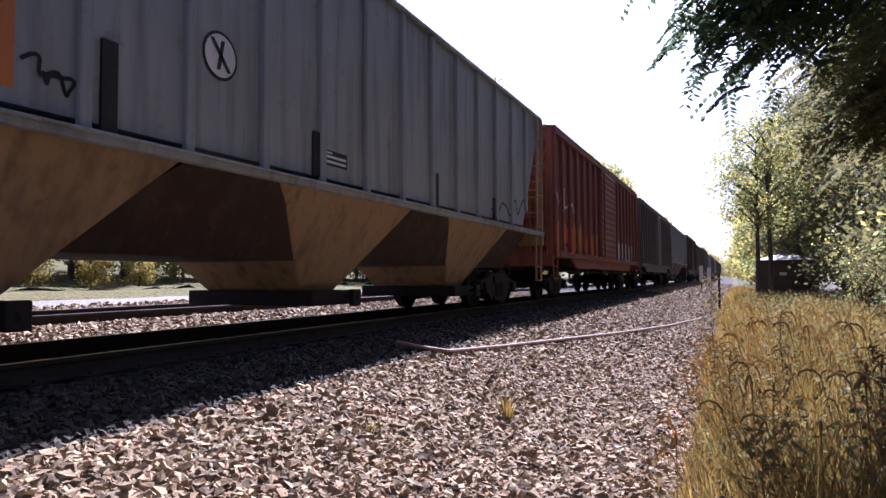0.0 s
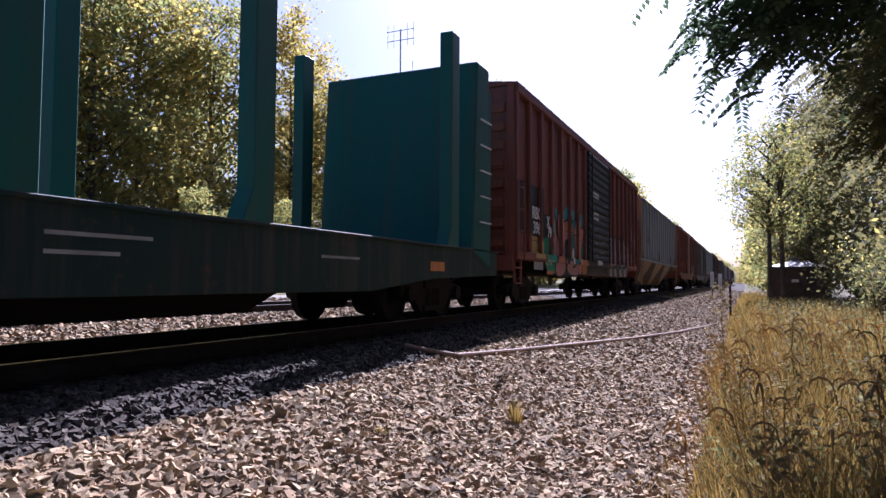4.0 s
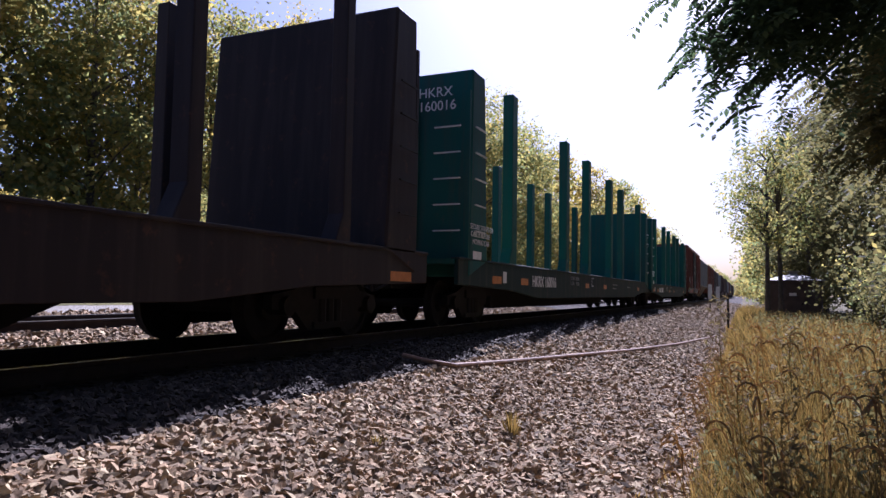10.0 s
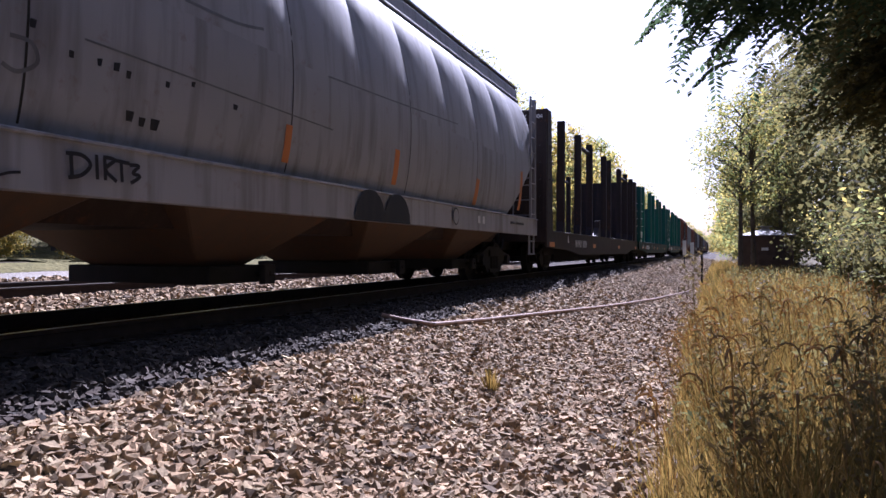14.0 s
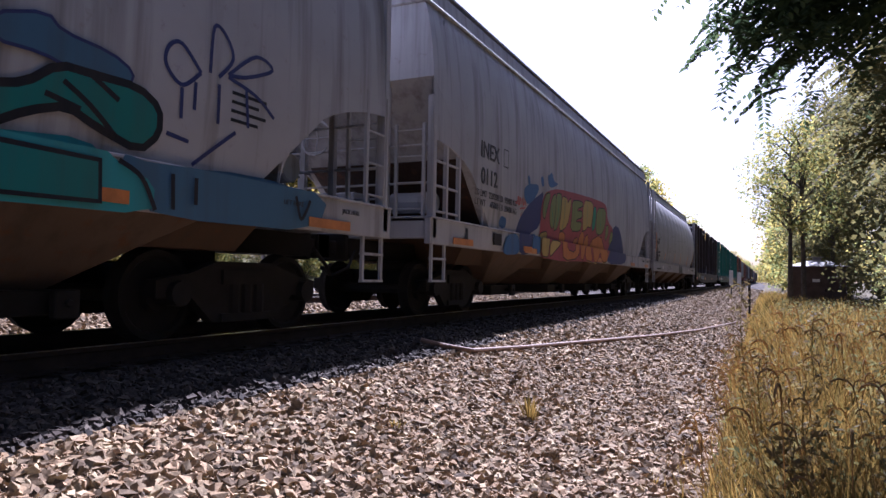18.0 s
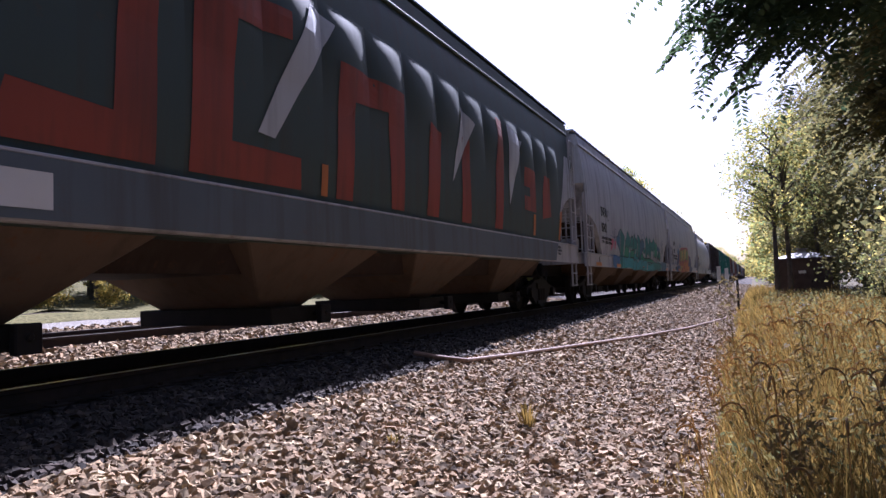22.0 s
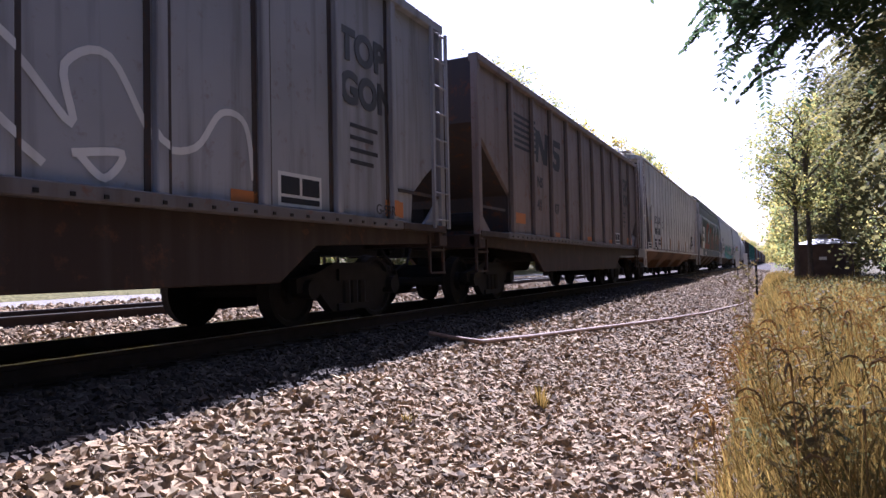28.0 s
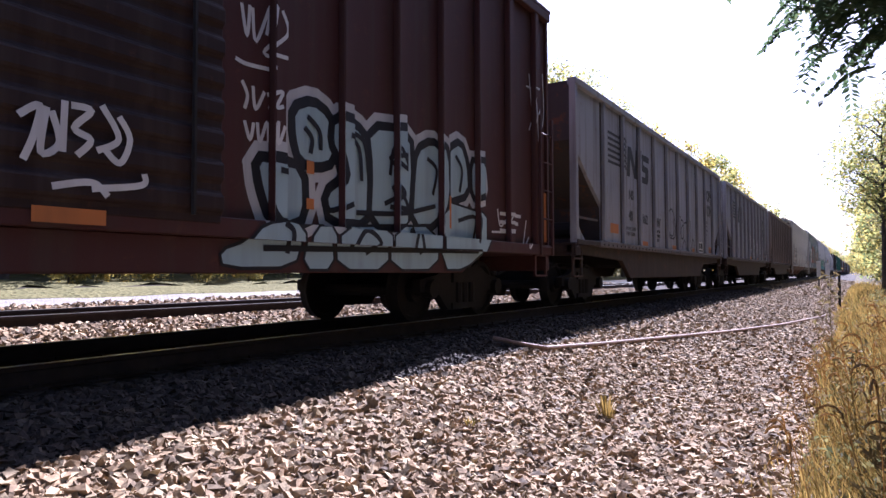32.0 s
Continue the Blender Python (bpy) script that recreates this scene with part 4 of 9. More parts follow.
for sx in (-1, 1):
    bm = bmesh.new()
    slab(bm, [(-3.4, 0.98), (-3.2, 1.03), (-2.6, 1.05), (-2.3, 1.16), (-2.08, 1.36), (-2.0, 1.64), (-1.76, 1.64), (-1.72, 0.98)], sx * 1.3, sx * 1.5)
    part("log_cradle", bm, BROWN, c, "low cradle beam ending in a stub stake", 0.01)
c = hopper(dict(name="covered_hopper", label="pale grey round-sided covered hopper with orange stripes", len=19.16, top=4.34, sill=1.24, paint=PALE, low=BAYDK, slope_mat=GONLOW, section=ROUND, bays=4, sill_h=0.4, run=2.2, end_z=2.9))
in_train(c, -90.82, -109.98)
HOP_B = c
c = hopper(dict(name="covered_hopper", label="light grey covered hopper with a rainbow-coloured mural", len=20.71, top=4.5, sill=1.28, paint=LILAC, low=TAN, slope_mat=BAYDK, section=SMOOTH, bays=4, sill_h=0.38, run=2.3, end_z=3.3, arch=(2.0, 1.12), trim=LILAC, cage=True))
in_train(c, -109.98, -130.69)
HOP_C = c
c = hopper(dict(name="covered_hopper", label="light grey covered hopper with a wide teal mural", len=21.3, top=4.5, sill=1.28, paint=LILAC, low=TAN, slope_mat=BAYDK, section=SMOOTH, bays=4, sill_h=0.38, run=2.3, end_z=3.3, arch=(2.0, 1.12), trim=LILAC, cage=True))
in_train(c, -130.69, -151.99)
HOP_D = c
c = hopper(dict(name="covered_hopper", label="covered hopper painted over dark green with big red letters", len=20.61, top=4.5, sill=1.42, run=2.5, end_z=3.7, arch=(1.9, 1.3), wing_mat=LILAC, plate=LILAC, paint=DKGREEN, low=TAN, section=SMOOTH, bays=4, sill_h=0.46, trim=LILAC, sill_mat=LILAC))
in_train(c, -151.99, -172.6)
HOP_E = c


def dented(y, z):
    """How far the upper panels of the pale hopper swell between their seams."""
    u = abs(math.sin(math.pi * (y + 7.5) / 1.5)) ** 0.6
    return 0.06 * u * min(1.0, max(0.0, (z - 2.7) / 0.9)) * min(1.0, max(0.0, (4.2 - z) / 0.3)) ** 0.5


spots = [(-7.5 + 1.5 * i / 10, 2.5 + 1.7 * j / 14) for i in range(11) for j in range(15)]
panel = raw("side_panel", [(side_x(ROUND, z) + dented(y, z) + 0.002, y + 7.5, z) for y, z in spots], [(15 * i + j, 15 * i + 15 + j, 15 * i + 16 + j, 15 * i + j + 1) for i in range(10) for j in range(14)], PALE)
panel.shade_smooth()
for k in range(10):
    o = new("side_panel", panel)
    o.parent, o.location = HOP_B, (0, -7.5 + 1.5 * k, 0)
    tagged(o, "swelling upper side panel")
PITCH, FIRST = 1.0, -8.0


def bulge(y, z):
    """How far the quilted panels of the overpainted hopper swell out."""
    if abs(y) > 8.0:
        return 0.0
    u = abs(math.sin(math.pi * (y - FIRST) / PITCH)) ** 0.7
    return 0.075 * u * min(1.0, max(0.0, (z - 2.55) / 0.65)) * min(1.0, max(0.0, (3.75 - z) / 0.45)) ** 0.5


GRID = [(FIRST + PITCH * i / 8, 1.44 + 2.31 * (j / 14) ** 0.8) for i in range(9) for j in range(15)]
panel = raw("side_panel", [(side_x(SMOOTH, z) + bulge(y, z) + 0.002, y - FIRST, z) for y, z in GRID], [(15 * i + j, 15 * i + 15 + j, 15 * i + 16 + j, 15 * i + j + 1) for i in range(8) for j in range(14)], DKGREEN)
panel.shade_smooth()
for k in range(16):
    o = new("side_panel", panel)
    o.parent, o.location = HOP_E, (0, FIRST + PITCH * k, 0)
    tagged(o, "swelling side panel" if k else "swelling side panel at the tail end")
c = hopper(dict(name="covered_hopper", label="dirty white covered hopper with a ribbed rust-streaked side", len=20.9, top=4.5, sill=1.02, run=1.75, end_z=6.5, plate=GONDIRT, paint=DIRTYW, low=RUSTTAN, slope_mat=RUSTDK, section=[(1.5, 1.1), (1.5, 4.5)], ribs=0.85, rib_w=0.16, rib_d=0.04, bays=4, sill_h=0.05, trim=DIRTYW))
in_train(c, -172.6, -193.5)
HOP_F = c
GON = []
for f, r, m, lab in ((-193.5, -209.12, GONBROWN, "rust-stained grey-brown coal gondola"), (-209.12, -224.26, GONGREY, "grey coal gondola with white chalk scrawls"), (-224.26, -240.37, GONGREY, "grey coal gondola with a black line drawing")):
    c = gondola(dict(name="coal_gondola", label=lab, len=f - r, top=3.95, paint=m, low=GONLOW, end=GONEND))
    in_train(c, f, r)
    GON.append(c)
c = boxcar(dict(name="boxcar", label="dark maroon boxcar with pale blue graffiti letters", len=18.2, top=4.7, floor=0.74, paint=MAROON, door=(-1.7, 1.9), door_mat=DKMAROON))
in_train(c, -240.37, -258.57)
BOX_B = c
c = boxcar(dict(name="boxcar", label="plain maroon boxcar at the tail", len=18.0, top=4.6, paint=MAROON, door=(-1.7, 1.7)))
in_train(c, -258.57, -276.57)

# ---- lettering, placards and spray paint on the cars ----


def surface_of(kind, L=0, door=(0, 0), sec=None, sill=0.0, z0=0.0):
    """Where paint lies on a car's side: (cuts across y, cuts across z, x for a spot)."""
    if kind == "posts":
        ps = box_posts(L, door)
        ys = [e for y in ps for e in (y - 0.07, y + 0.07)] + list(door)

        def at(y, z):
            if z < z0 + 0.16 and z > z0:
                return SIDE + 0.02
            if z <= z0:
                return 1.52
            if door[0] < y < door[1]:
                return SIDE + 0.066
            return SIDE if any(abs(y - p) < 0.07 for p in ps) else 1.47
        return ys, [z0, z0 + 0.16], at, False
    if kind == "gon":
        ps = gon_posts(L)
        return [e for y in ps for e in (y - 0.055, y + 0.055)], [1.08], lambda y, z: SIDE + 0.02 if z < 1.08 else SIDE if any(abs(y - p) < 0.055 for p in ps) else 1.49, False
    if kind == "round":
        return [], [sill + 0.012] + [0.9 + 0.16 * i for i in range(23)], lambda y, z: SIDE + 0.02 if z < sill + 0.012 else side_x(sec, z), True
    return [], [], lambda y, z: SIDE + 0.012, False


def decal(car, name, polys, mat, layer, surf, label="", joined=False):
    """Thin coats of paint laid on the side, following posts and curves."""
    if not joined and len(polys) > 1:
        for i, p in enumerate(polys):
            decal(car, name, [p], mat, layer[i] if isinstance(layer, list) else layer, surf, label)
        return None
    ys, zs, at, smooth = surf
    bm = bmesh.new()
    tag = bm.faces.layers.int.new("coat")
    for i, poly in enumerate(polys):
        bm.faces.new([bm.verts.new((0, y, z)) for y, z in poly])[tag] = i
    bm.normal_update()
    bmesh.ops.triangulate(bm, faces=bm.faces)
    lo = [min(v.co[k] for v in bm.verts) for k in (1, 2)]
    hi = [max(v.co[k] for v in bm.verts) for k in (1, 2)]
    for k, cuts in ((0, ys), (1, zs)):
        for c in cuts:
            if lo[k] < c < hi[k]:
                bmesh.ops.bisect_plane(bm, geom=bm.verts[:] + bm.edges[:] + bm.faces[:], plane_co=(0, c, c), plane_no=(0, 1, 0) if k == 0 else (0, 0, 1))
    v, f = [], []
    out = bmesh.new()
    for fc in bm.faces:
        m = fc.calc_center_median()
        base = at(m.y, m.z)
        off = 0.003 * (layer[fc[tag]] if isinstance(layer, list) else layer)
        curved = smooth and m.z > zs[0]
        q = [out.verts.new(((at(w.co.y, max(w.co.z, zs[0] + 0.001)) if curved else base) + off, w.co.y, w.co.z)) for w in fc.verts]
        g = out.faces.new(q)
        g.normal_update()
        if g.normal.x < 0:
            g.normal_flip()
    bm.free()
    bmesh.ops.remove_doubles(out, verts=out.verts, dist=0.0004)
    me = bpy.data.meshes.new(name)
    out.to_mesh(me)
    out.free()
    me.materials.append(mat)
    o = new(name, me)
    o.parent = car
    return tagged(o, label)


def swollen(poly, d):
    """The polygon grown outward by about d."""
    n = len(poly)
    area = sum(poly[i][0] * poly[(i + 1) % n][1] - poly[(i + 1) % n][0] * poly[i][1] for i in range(n))
    s = 1 if area > 0 else -1
    res = []
    for i in range(n):
        a, b, c = Vector(poly[i - 1]), Vector(poly[i]), Vector(poly[(i + 1) % n])
        e1, e2 = (b - a).normalized(), (c - b).normalized()
        nn = Vector((e1.y + e2.y, -e1.x - e2.x)) * s
        if nn.length > 1e-6:
            nn.normalize()
        res.append(tuple(b + nn * d * 1.2))
    return res


def rounded(poly, times=1):
    for _ in range(times):
        n = len(poly)
        poly = [p for i in range(n) for p in ((0.78 * poly[i][0] + 0.22 * poly[(i + 1) % n][0], 0.78 * poly[i][1] + 0.22 * poly[(i + 1) % n][1]),
                                             (0.22 * poly[i][0] + 0.78 * poly[(i + 1) % n][0], 0.22 * poly[i][1] + 0.78 * poly[(i + 1) % n][1]))]
    return poly


SHAPES = [
    [(0, 0), (0.05, 0.7), (0.35, 1), (0.72, 0.93), (0.97, 0.5), (1, 0), (0.72, 0.02), (0.68, 0.34), (0.36, 0.4), (0.3, 0)],
    [(0, 0.05), (0.6, 0), (1, 0.2), (0.95, 0.52), (0.5, 0.62), (0.55, 0.72), (0.95, 0.68), (0.9, 1), (0.3, 0.98), (0.02, 0.8), (0.08, 0.45), (0.5, 0.38), (0.48, 0.28), (0, 0.32)],
    [(0, 0), (0.05, 1), (0.95, 0.9), (0.85, 0.7), (0.4, 0.72), (0.42, 0.58), (0.8, 0.6), (0.78, 0.4), (0.4, 0.38), (0.42, 0.24), (1, 0.28), (0.95, 0)],
    [(0, 0), (0.05, 0.95), (0.3, 1), (0.65, 0.45), (0.7, 0.9), (1, 1), (0.95, 0), (0.7, 0.02), (0.35, 0.5), (0.3, 0)],
    [(0.1, 0), (0, 0.4), (0.12, 0.8), (0.45, 1), (0.8, 0.9), (1, 0.55), (0.92, 0.15), (0.6, 0)],
    [(0, 0), (0.02, 0.6), (0.2, 1.05), (0.34, 0.72), (0.6, 0.95), (0.98, 0.7), (0.8, 0.45), (1, 0.1), (0.7, 0), (0.5, 0.3), (0.36, 0.02)],
]


def mural(car, surf, y0, y1, tops, z0, fills, line, seed, shade=None, soft=1, grow=0.045, count=6, kinds=(0, 1, 2, 3, 5)):
    """Big sprayed shapes side by side: a dark contour, fills, streaks of a lighter tone."""
    rng = random.Random(seed)
    contours, coats, lights, dark = [], {}, [], []
    step = (y1 - y0) / count
    for i in range(count):
        g = SHAPES[kinds[rng.randrange(len(kinds))]]
        a, w = y0 + step * i - 0.06 * step, step * 1.12
        t = np.interp((i + 0.5) / count, [k / (len(tops) - 1) for k in range(len(tops))], tops)
        h = (t - z0) * rng.uniform(0.85, 1.12)
        sl = rng.uniform(-0.12, 0.12)
        zz = z0 + rng.uniform(0, 0.12) * h
        poly = rounded([(a + w * (x + sl * y), zz + (h - (zz - z0)) * y) for x, y in g], soft)
        contours.append(swollen(poly, grow))
        coats.setdefault(i % len(fills), []).append((poly, 3 + 0.09 * i))
        for j in range(3):
            b, c = a + w * rng.uniform(0.1, 0.7), zz + h * rng.uniform(0.15, 0.6)
            q = [(b, c), (b + w * 0.05, c), (b + w * (0.07 + sl * 0.3), c + h * 0.25), (b + w * (0.03 + sl * 0.3), c + h * 0.27)]
            (lights if j else dark).append(q)
    if shade:
        decal(car, "spray_shadow", [swollen(p, grow * 2.4) for p in contours], shade, [1 + 0.09 * i for i in range(count)], surf, "sprayed halo round the shapes")
    for i, p in enumerate(contours):
        decal(car, "spray_contour", [p], line, 2 + 0.09 * i, surf, "dark sprayed contour")
    for k, ps in coats.items():
        for p, l in ps:
            decal(car, "spray_fill", [p], fills[k], l, surf, "sprayed colour fill")
    decal(car, "spray_highlight", lights, fills[-1], [4.2 + 0.03 * i for i in range(len(lights))], surf)
    decal(car, "spray_stroke", dark, line, 5.5, surf)


def letter(car, surf, poly, mat, layer, line, grow, halo=None, label="sprayed letter", soft=1):
    """One sprayed letter: a fill with its contour, and a halo round both."""
    q = rounded(poly, soft)
    if halo:
        decal(car, "spray_halo", [swollen(q, grow * 1.9)], halo, 0.6 + 0.1 * layer, surf, "pale sprayed halo")
    if line:
        decal(car, "spray_contour", [swollen(q, grow)], line, layer - 0.17, surf, "dark sprayed contour")
    decal(car, "spray_letter", [q], mat, layer, surf, label)


def stroke(pts, w):
    """A sprayed line through points, as a row of quads."""
    P = [Vector(p) for p in pts]
    P = [P[0]] + P + [P[-1]]
    q = []
    for i in range(1, len(P) - 2):
        for k in range(5):
            t = k / 5
            a, b, c, d = P[i - 1], P[i], P[i + 1], P[i + 2]
            q.append(0.5 * ((2 * b) + (c - a) * t + (2 * a - 5 * b + 4 * c - d) * t * t + (3 * b - a - 3 * c + d) * t ** 3))
    q.append(P[-2])
    q = [p for i, p in enumerate(q) if i == 0 or (p - q[i - 1]).length > 1e-4]
    edge = []
    for i, p in enumerate(q):
        e = (q[min(i + 1, len(q) - 1)] - q[max(i - 1, 0)]).normalized()
        n = Vector((-e.y, e.x)) * w / 2
        edge.append((tuple(p - n), tuple(p + n)))
    return [[a[0], b[0], b[1], a[1]] for a, b in zip(edge, edge[1:])]


def scrawl(car, surf, lines, w, mat, layer=2, label="sprayed line scrawl"):
    for k, l in enumerate(lines):
        qs = stroke(l, w)
        decal(car, "scrawl", qs, mat, [layer + 0.3 * k + 0.004 * i for i in range(len(qs))], surf, label, True)


def squiggle(y0, y1, z0, z1, seed, n):
    """Points of an unreadable tag within a box."""
    rng = random.Random(seed)
    return [(y0 + (y1 - y0) * (i / (n - 1)) + rng.uniform(-0.35, 0.35) * (y1 - y0) / n * 2, rng.uniform(z0, z1)) for i in range(n)]


def rect(y0, y1, z0, z1):
    return [(y0, z0), (y1, z0), (y1, z1), (y0, z1)]


def spray(name, col):
    return paint("spray_" + name, col, 0.25, 0.08, 0.5)


SILVER, TEAL, AQUA, PINK, SALMON = spray("silver", (0.42, 0.43, 0.45)), spray("teal", (0.016, 0.155, 0.145)), spray("aqua", (0.04, 0.25, 0.27)), spray("pink", (0.5, 0.12, 0.2)), spray("salmon", (0.5, 0.22, 0.17))
MINT, OLIVE, GOLD, ORNG, BLUE = spray("mint", (0.03, 0.22, 0.14)), spray("olive", (0.17, 0.2, 0.07)), spray("gold", (0.38, 0.27, 0.08)), spray("orange", (0.42, 0.15, 0.04)), spray("blue", (0.045, 0.115, 0.25))
NAVY, SKYB, REDS, CHALK, INK = spray("navy", (0.03, 0.04, 0.13)), spray("sky", (0.3, 0.4, 0.44)), spray("red", (0.42, 0.05, 0.04)), spray("chalk", (0.55, 0.55, 0.55)), spray("ink", (0.012, 0.013, 0.018))
STEELGREY = spray("steel_grey", (0.27, 0.28, 0.30))
LILACS = spray("lilac", (0.36, 0.27, 0.33))
DULLRED = paint("dull_red_coat", (0.24, 0.058, 0.036), 0.5, 0.2)
DULLBLUE = spray("dull_blue", (0.055, 0.125, 0.2))
ROSEY = spray("dusty_pink", (0.34, 0.16, 0.16))
ROSE = spray("rose", (0.28, 0.06, 0.075))

WORN = plain("worn_white_stencil", (0.36, 0.36, 0.35), 0.7, 0, 0.4)
FAINTBLK = plain("worn_black_stencil", (0.1, 0.1, 0.105), 0.7, 0, 0.3)
FAINT = plain("worn_stencil", (0.2, 0.21, 0.2), 0.7, 0, 0.3)

# first boxcar ahead
RS = surface_of("posts", L=17.2, door=(-1.6, 1.6), z0=0.98)
R_CAR = CARS[12][0]
mural(R_CAR, RS, -7.6, -1.8, (1.9, 2.1, 1.8), 1.05, [ORNG, REDS, ORNG], INK, 11, count=6)
mural(R_CAR, RS, 2.0, 6.5, (1.9, 1.9), 1.1, [CHALK, SILVER], INK, 12, count=5)
scrawl(R_CAR, RS, [squiggle(-7.8, -5.5, 2.2, 3.0, 3, 8)], 0.06, CHALK)

# grey ribbed hopper
HS = ([], [], lambda y, z: 1.47, False)
cir = [(-2.66 + 0.2 * math.cos(a), 2.5 + 0.2 * math.sin(a)) for a in [i * math.pi / 12 for i in range(24)]]
decal(HOP_A, "round_sign", [swollen(cir, 0.025)], INK, 2, HS)
decal(HOP_A, "round_sign", [cir], CHALK, 3, HS, "white round sign with a black cross")
decal(HOP_A, "sign_cross", [[(-2.66 - 0.02 + s * 0.11, 2.36), (-2.66 + 0.03 + s * 0.11, 2.37), (-2.66 + 0.02 - s * 0.11, 2.65), (-2.66 - 0.03 - s * 0.11, 2.64)] for s in (-0.3, 1)], INK, 4, HS)
scrawl(HOP_A, HS, [squiggle(-4.55, -4.05, 1.72, 1.98, 5, 9), squiggle(-4.4, -4.1, 1.75, 1.9, 6, 7)], 0.03, INK)
scrawl(HOP_A, HS, [squiggle(4.9, 7.2, 1.7, 2.2, 7, 10)], 0.05, INK)
decal(HOP_A, "placard", [rect(-0.95, -0.45, 1.76, 1.94)], INK, 2, HS)
decal(HOP_A, "placard_line", [rect(-0.92, -0.48, 1.79, 1.82), rect(-0.92, -0.48, 1.85, 1.88), rect(-0.92, -0.78, 1.9, 1.92)], CHALK, 3, HS)
decal(HOP_A, "stripe", [rect(-4.72, -4.58, 1.7, 2.5)], ORNG, 2, HS, "faded orange stripe")
for y, z0, z1 in ((-3.86, 1.55, 2.25), (-1.12, 1.6, 2.1), (2.2, 1.6, 2.1), (5.0, 1.6, 2.0)):
    patch(HOP_A, "card_holder", 1.47, y - 0.07, y + 0.07, z0, z1, STEEL, "narrow dark card holder", 0.03)
lettering("RG  CX\n88  62", 0.42, BLACK, HOP_A, -6.3, 2.78, 1.476)
scrawl(HOP_A, ([], [], lambda y, z: 1.30, False), [[(-6.3, 1.05), (-6.0, 1.25), (-5.6, 1.2), (-5.7, 1.05), (-5.2, 1.1)]], 0.03, INK)

# red boxcar with the black door
BS = surface_of("posts", L=17.78, door=(-1.66, 1.68), z0=0.92)
decal(BOX_A, "spray_ground", [rounded([(1.9, 1.1), (1.9, 1.85), (2.2, 2.05), (3.5, 2.12), (5.1, 2.24), (5.5, 1.8), (5.45, 0.66), (2.0, 0.64)])], INK, 1, BS, "black sprayed ground of the letters")
for k, q in enumerate(([(1.93, 1.75), (2.08, 1.78), (2.23, 1.92), (2.52, 1.99), (2.5, 1.06), (2.05, 1.12), (2.12, 1.57), (1.96, 1.46)],
                       [(2.57, 1.98), (2.63, 1.98), (2.75, 1.08), (2.6, 1.03)],
                       [(2.7, 1.96), (2.97, 1.89), (3.39, 1.99), (3.55, 1.15), (3.39, 1.03), (3.29, 1.38), (2.97, 1.14), (2.91, 1.09), (2.73, 1.3)],
                       [(3.65, 1.94), (4.01, 2.06), (4.28, 1.88), (4.24, 1.54), (4.01, 1.56), (4.32, 1.36), (4.5, 1.1), (4.08, 1.02), (3.65, 1.33), (3.75, 1.43), (3.65, 1.64)],
                       [(4.6, 1.96), (5.08, 2.15), (5.13, 1.87), (4.93, 1.69), (5.37, 1.43), (5.32, 1.1), (4.83, 1.12), (4.5, 1.33)],
                       [(2.05, 0.88), (2.41, 0.9), (2.45, 0.67), (2.01, 0.66)], [(2.81, 0.89), (3.2, 0.92), (3.32, 0.67), (2.97, 0.67)], [(3.86, 0.91), (4.23, 0.93), (4.56, 0.67), (4.0, 0.67)], [(4.8, 0.95), (5.3, 0.95), (5.35, 0.68), (4.9, 0.68)])):
    decal(BOX_A, "spray_edge", [swollen(q, 0.018)], CHALK, 2 + 0.05 * k, BS, "white sprayed edge")
    decal(BOX_A, "spray_letter", [q], STEELGREY, 3 + 0.05 * k, BS, "dull silver sprayed letter")
for m, q in ((LILACS, [(1.7, 1.89), (1.8, 1.93), (1.82, 1.48), (1.91, 1.13), (1.76, 1.15), (1.7, 1.45)]), (AQUA, [(1.78, 1.93), (1.97, 1.99), (2.03, 1.84), (1.81, 1.79)]), (LILACS, [(2.05, 2.0), (2.27, 1.98), (2.25, 2.1), (2.08, 2.12)]), (CHALK, [(2.81, 1.99), (3.09, 1.99), (3.05, 2.14), (2.86, 2.15)]),
             (CHALK, [(3.8, 2.08), (4.2, 2.08), (4.15, 2.2), (3.9, 2.22)]), (LILACS, [(5.3, 1.83), (5.5, 1.94), (5.55, 1.07), (5.36, 1.1)]), (ORNG, [(1.75, 1.1), (2.3, 1.12), (2.3, 1.0), (1.8, 0.98)])):
    decal(BOX_A, "spray_blob", [rounded(q)], m, 4, BS)
decal(BOX_A, "reflector", [rect(0.92, 1.14, 0.66, 0.8)], ORNG, 3, BS)
decal(BOX_A, "notice", [rect(5.2, 5.9, 1.2, 1.68)], GOLD, 2, BS, "faded yellow notice panel")
for k in range(5):
    decal(BOX_A, "stencil_bar", [rect(5.26, 5.36, 1.6 - 0.075 * k, 1.625 - 0.075 * k)], INK, 3, BS)
    decal(BOX_A, "stencil_bar", [rect(5.48, 5.72 - 0.05 * (k % 2), 1.6 - 0.075 * k, 1.625 - 0.075 * k)], INK, 3, BS)
decal(BOX_A, "spray_tag", [rounded([(5.2, 1.74), (5.44, 1.76), (5.42, 1.93), (5.22, 1.9)])], MINT, 2, BS)
decal(BOX_A, "reflector", [rect(5.3, 5.78, 1.02, 1.12)], ORNG, 4, BS)
decal(BOX_A, "sign", [rect(7.08, 7.66, 1.16, 1.36)], GOLD, 2, BS, "yellowed sign strip")
decal(BOX_A, "reflector", [rect(7.1, 7.6, 0.96, 1.15)], ORNG, 4, BS, "orange reflector")
lettering("XCF20A", 0.15, BLACK, BOX_A, 7.1, 1.2, SIDE + 0.03)
decal(BOX_A, "placard", [rect(6.19, 6.78, 1.14, 1.93)], CHALK, 2, BS, "white-framed consolidated stencil")
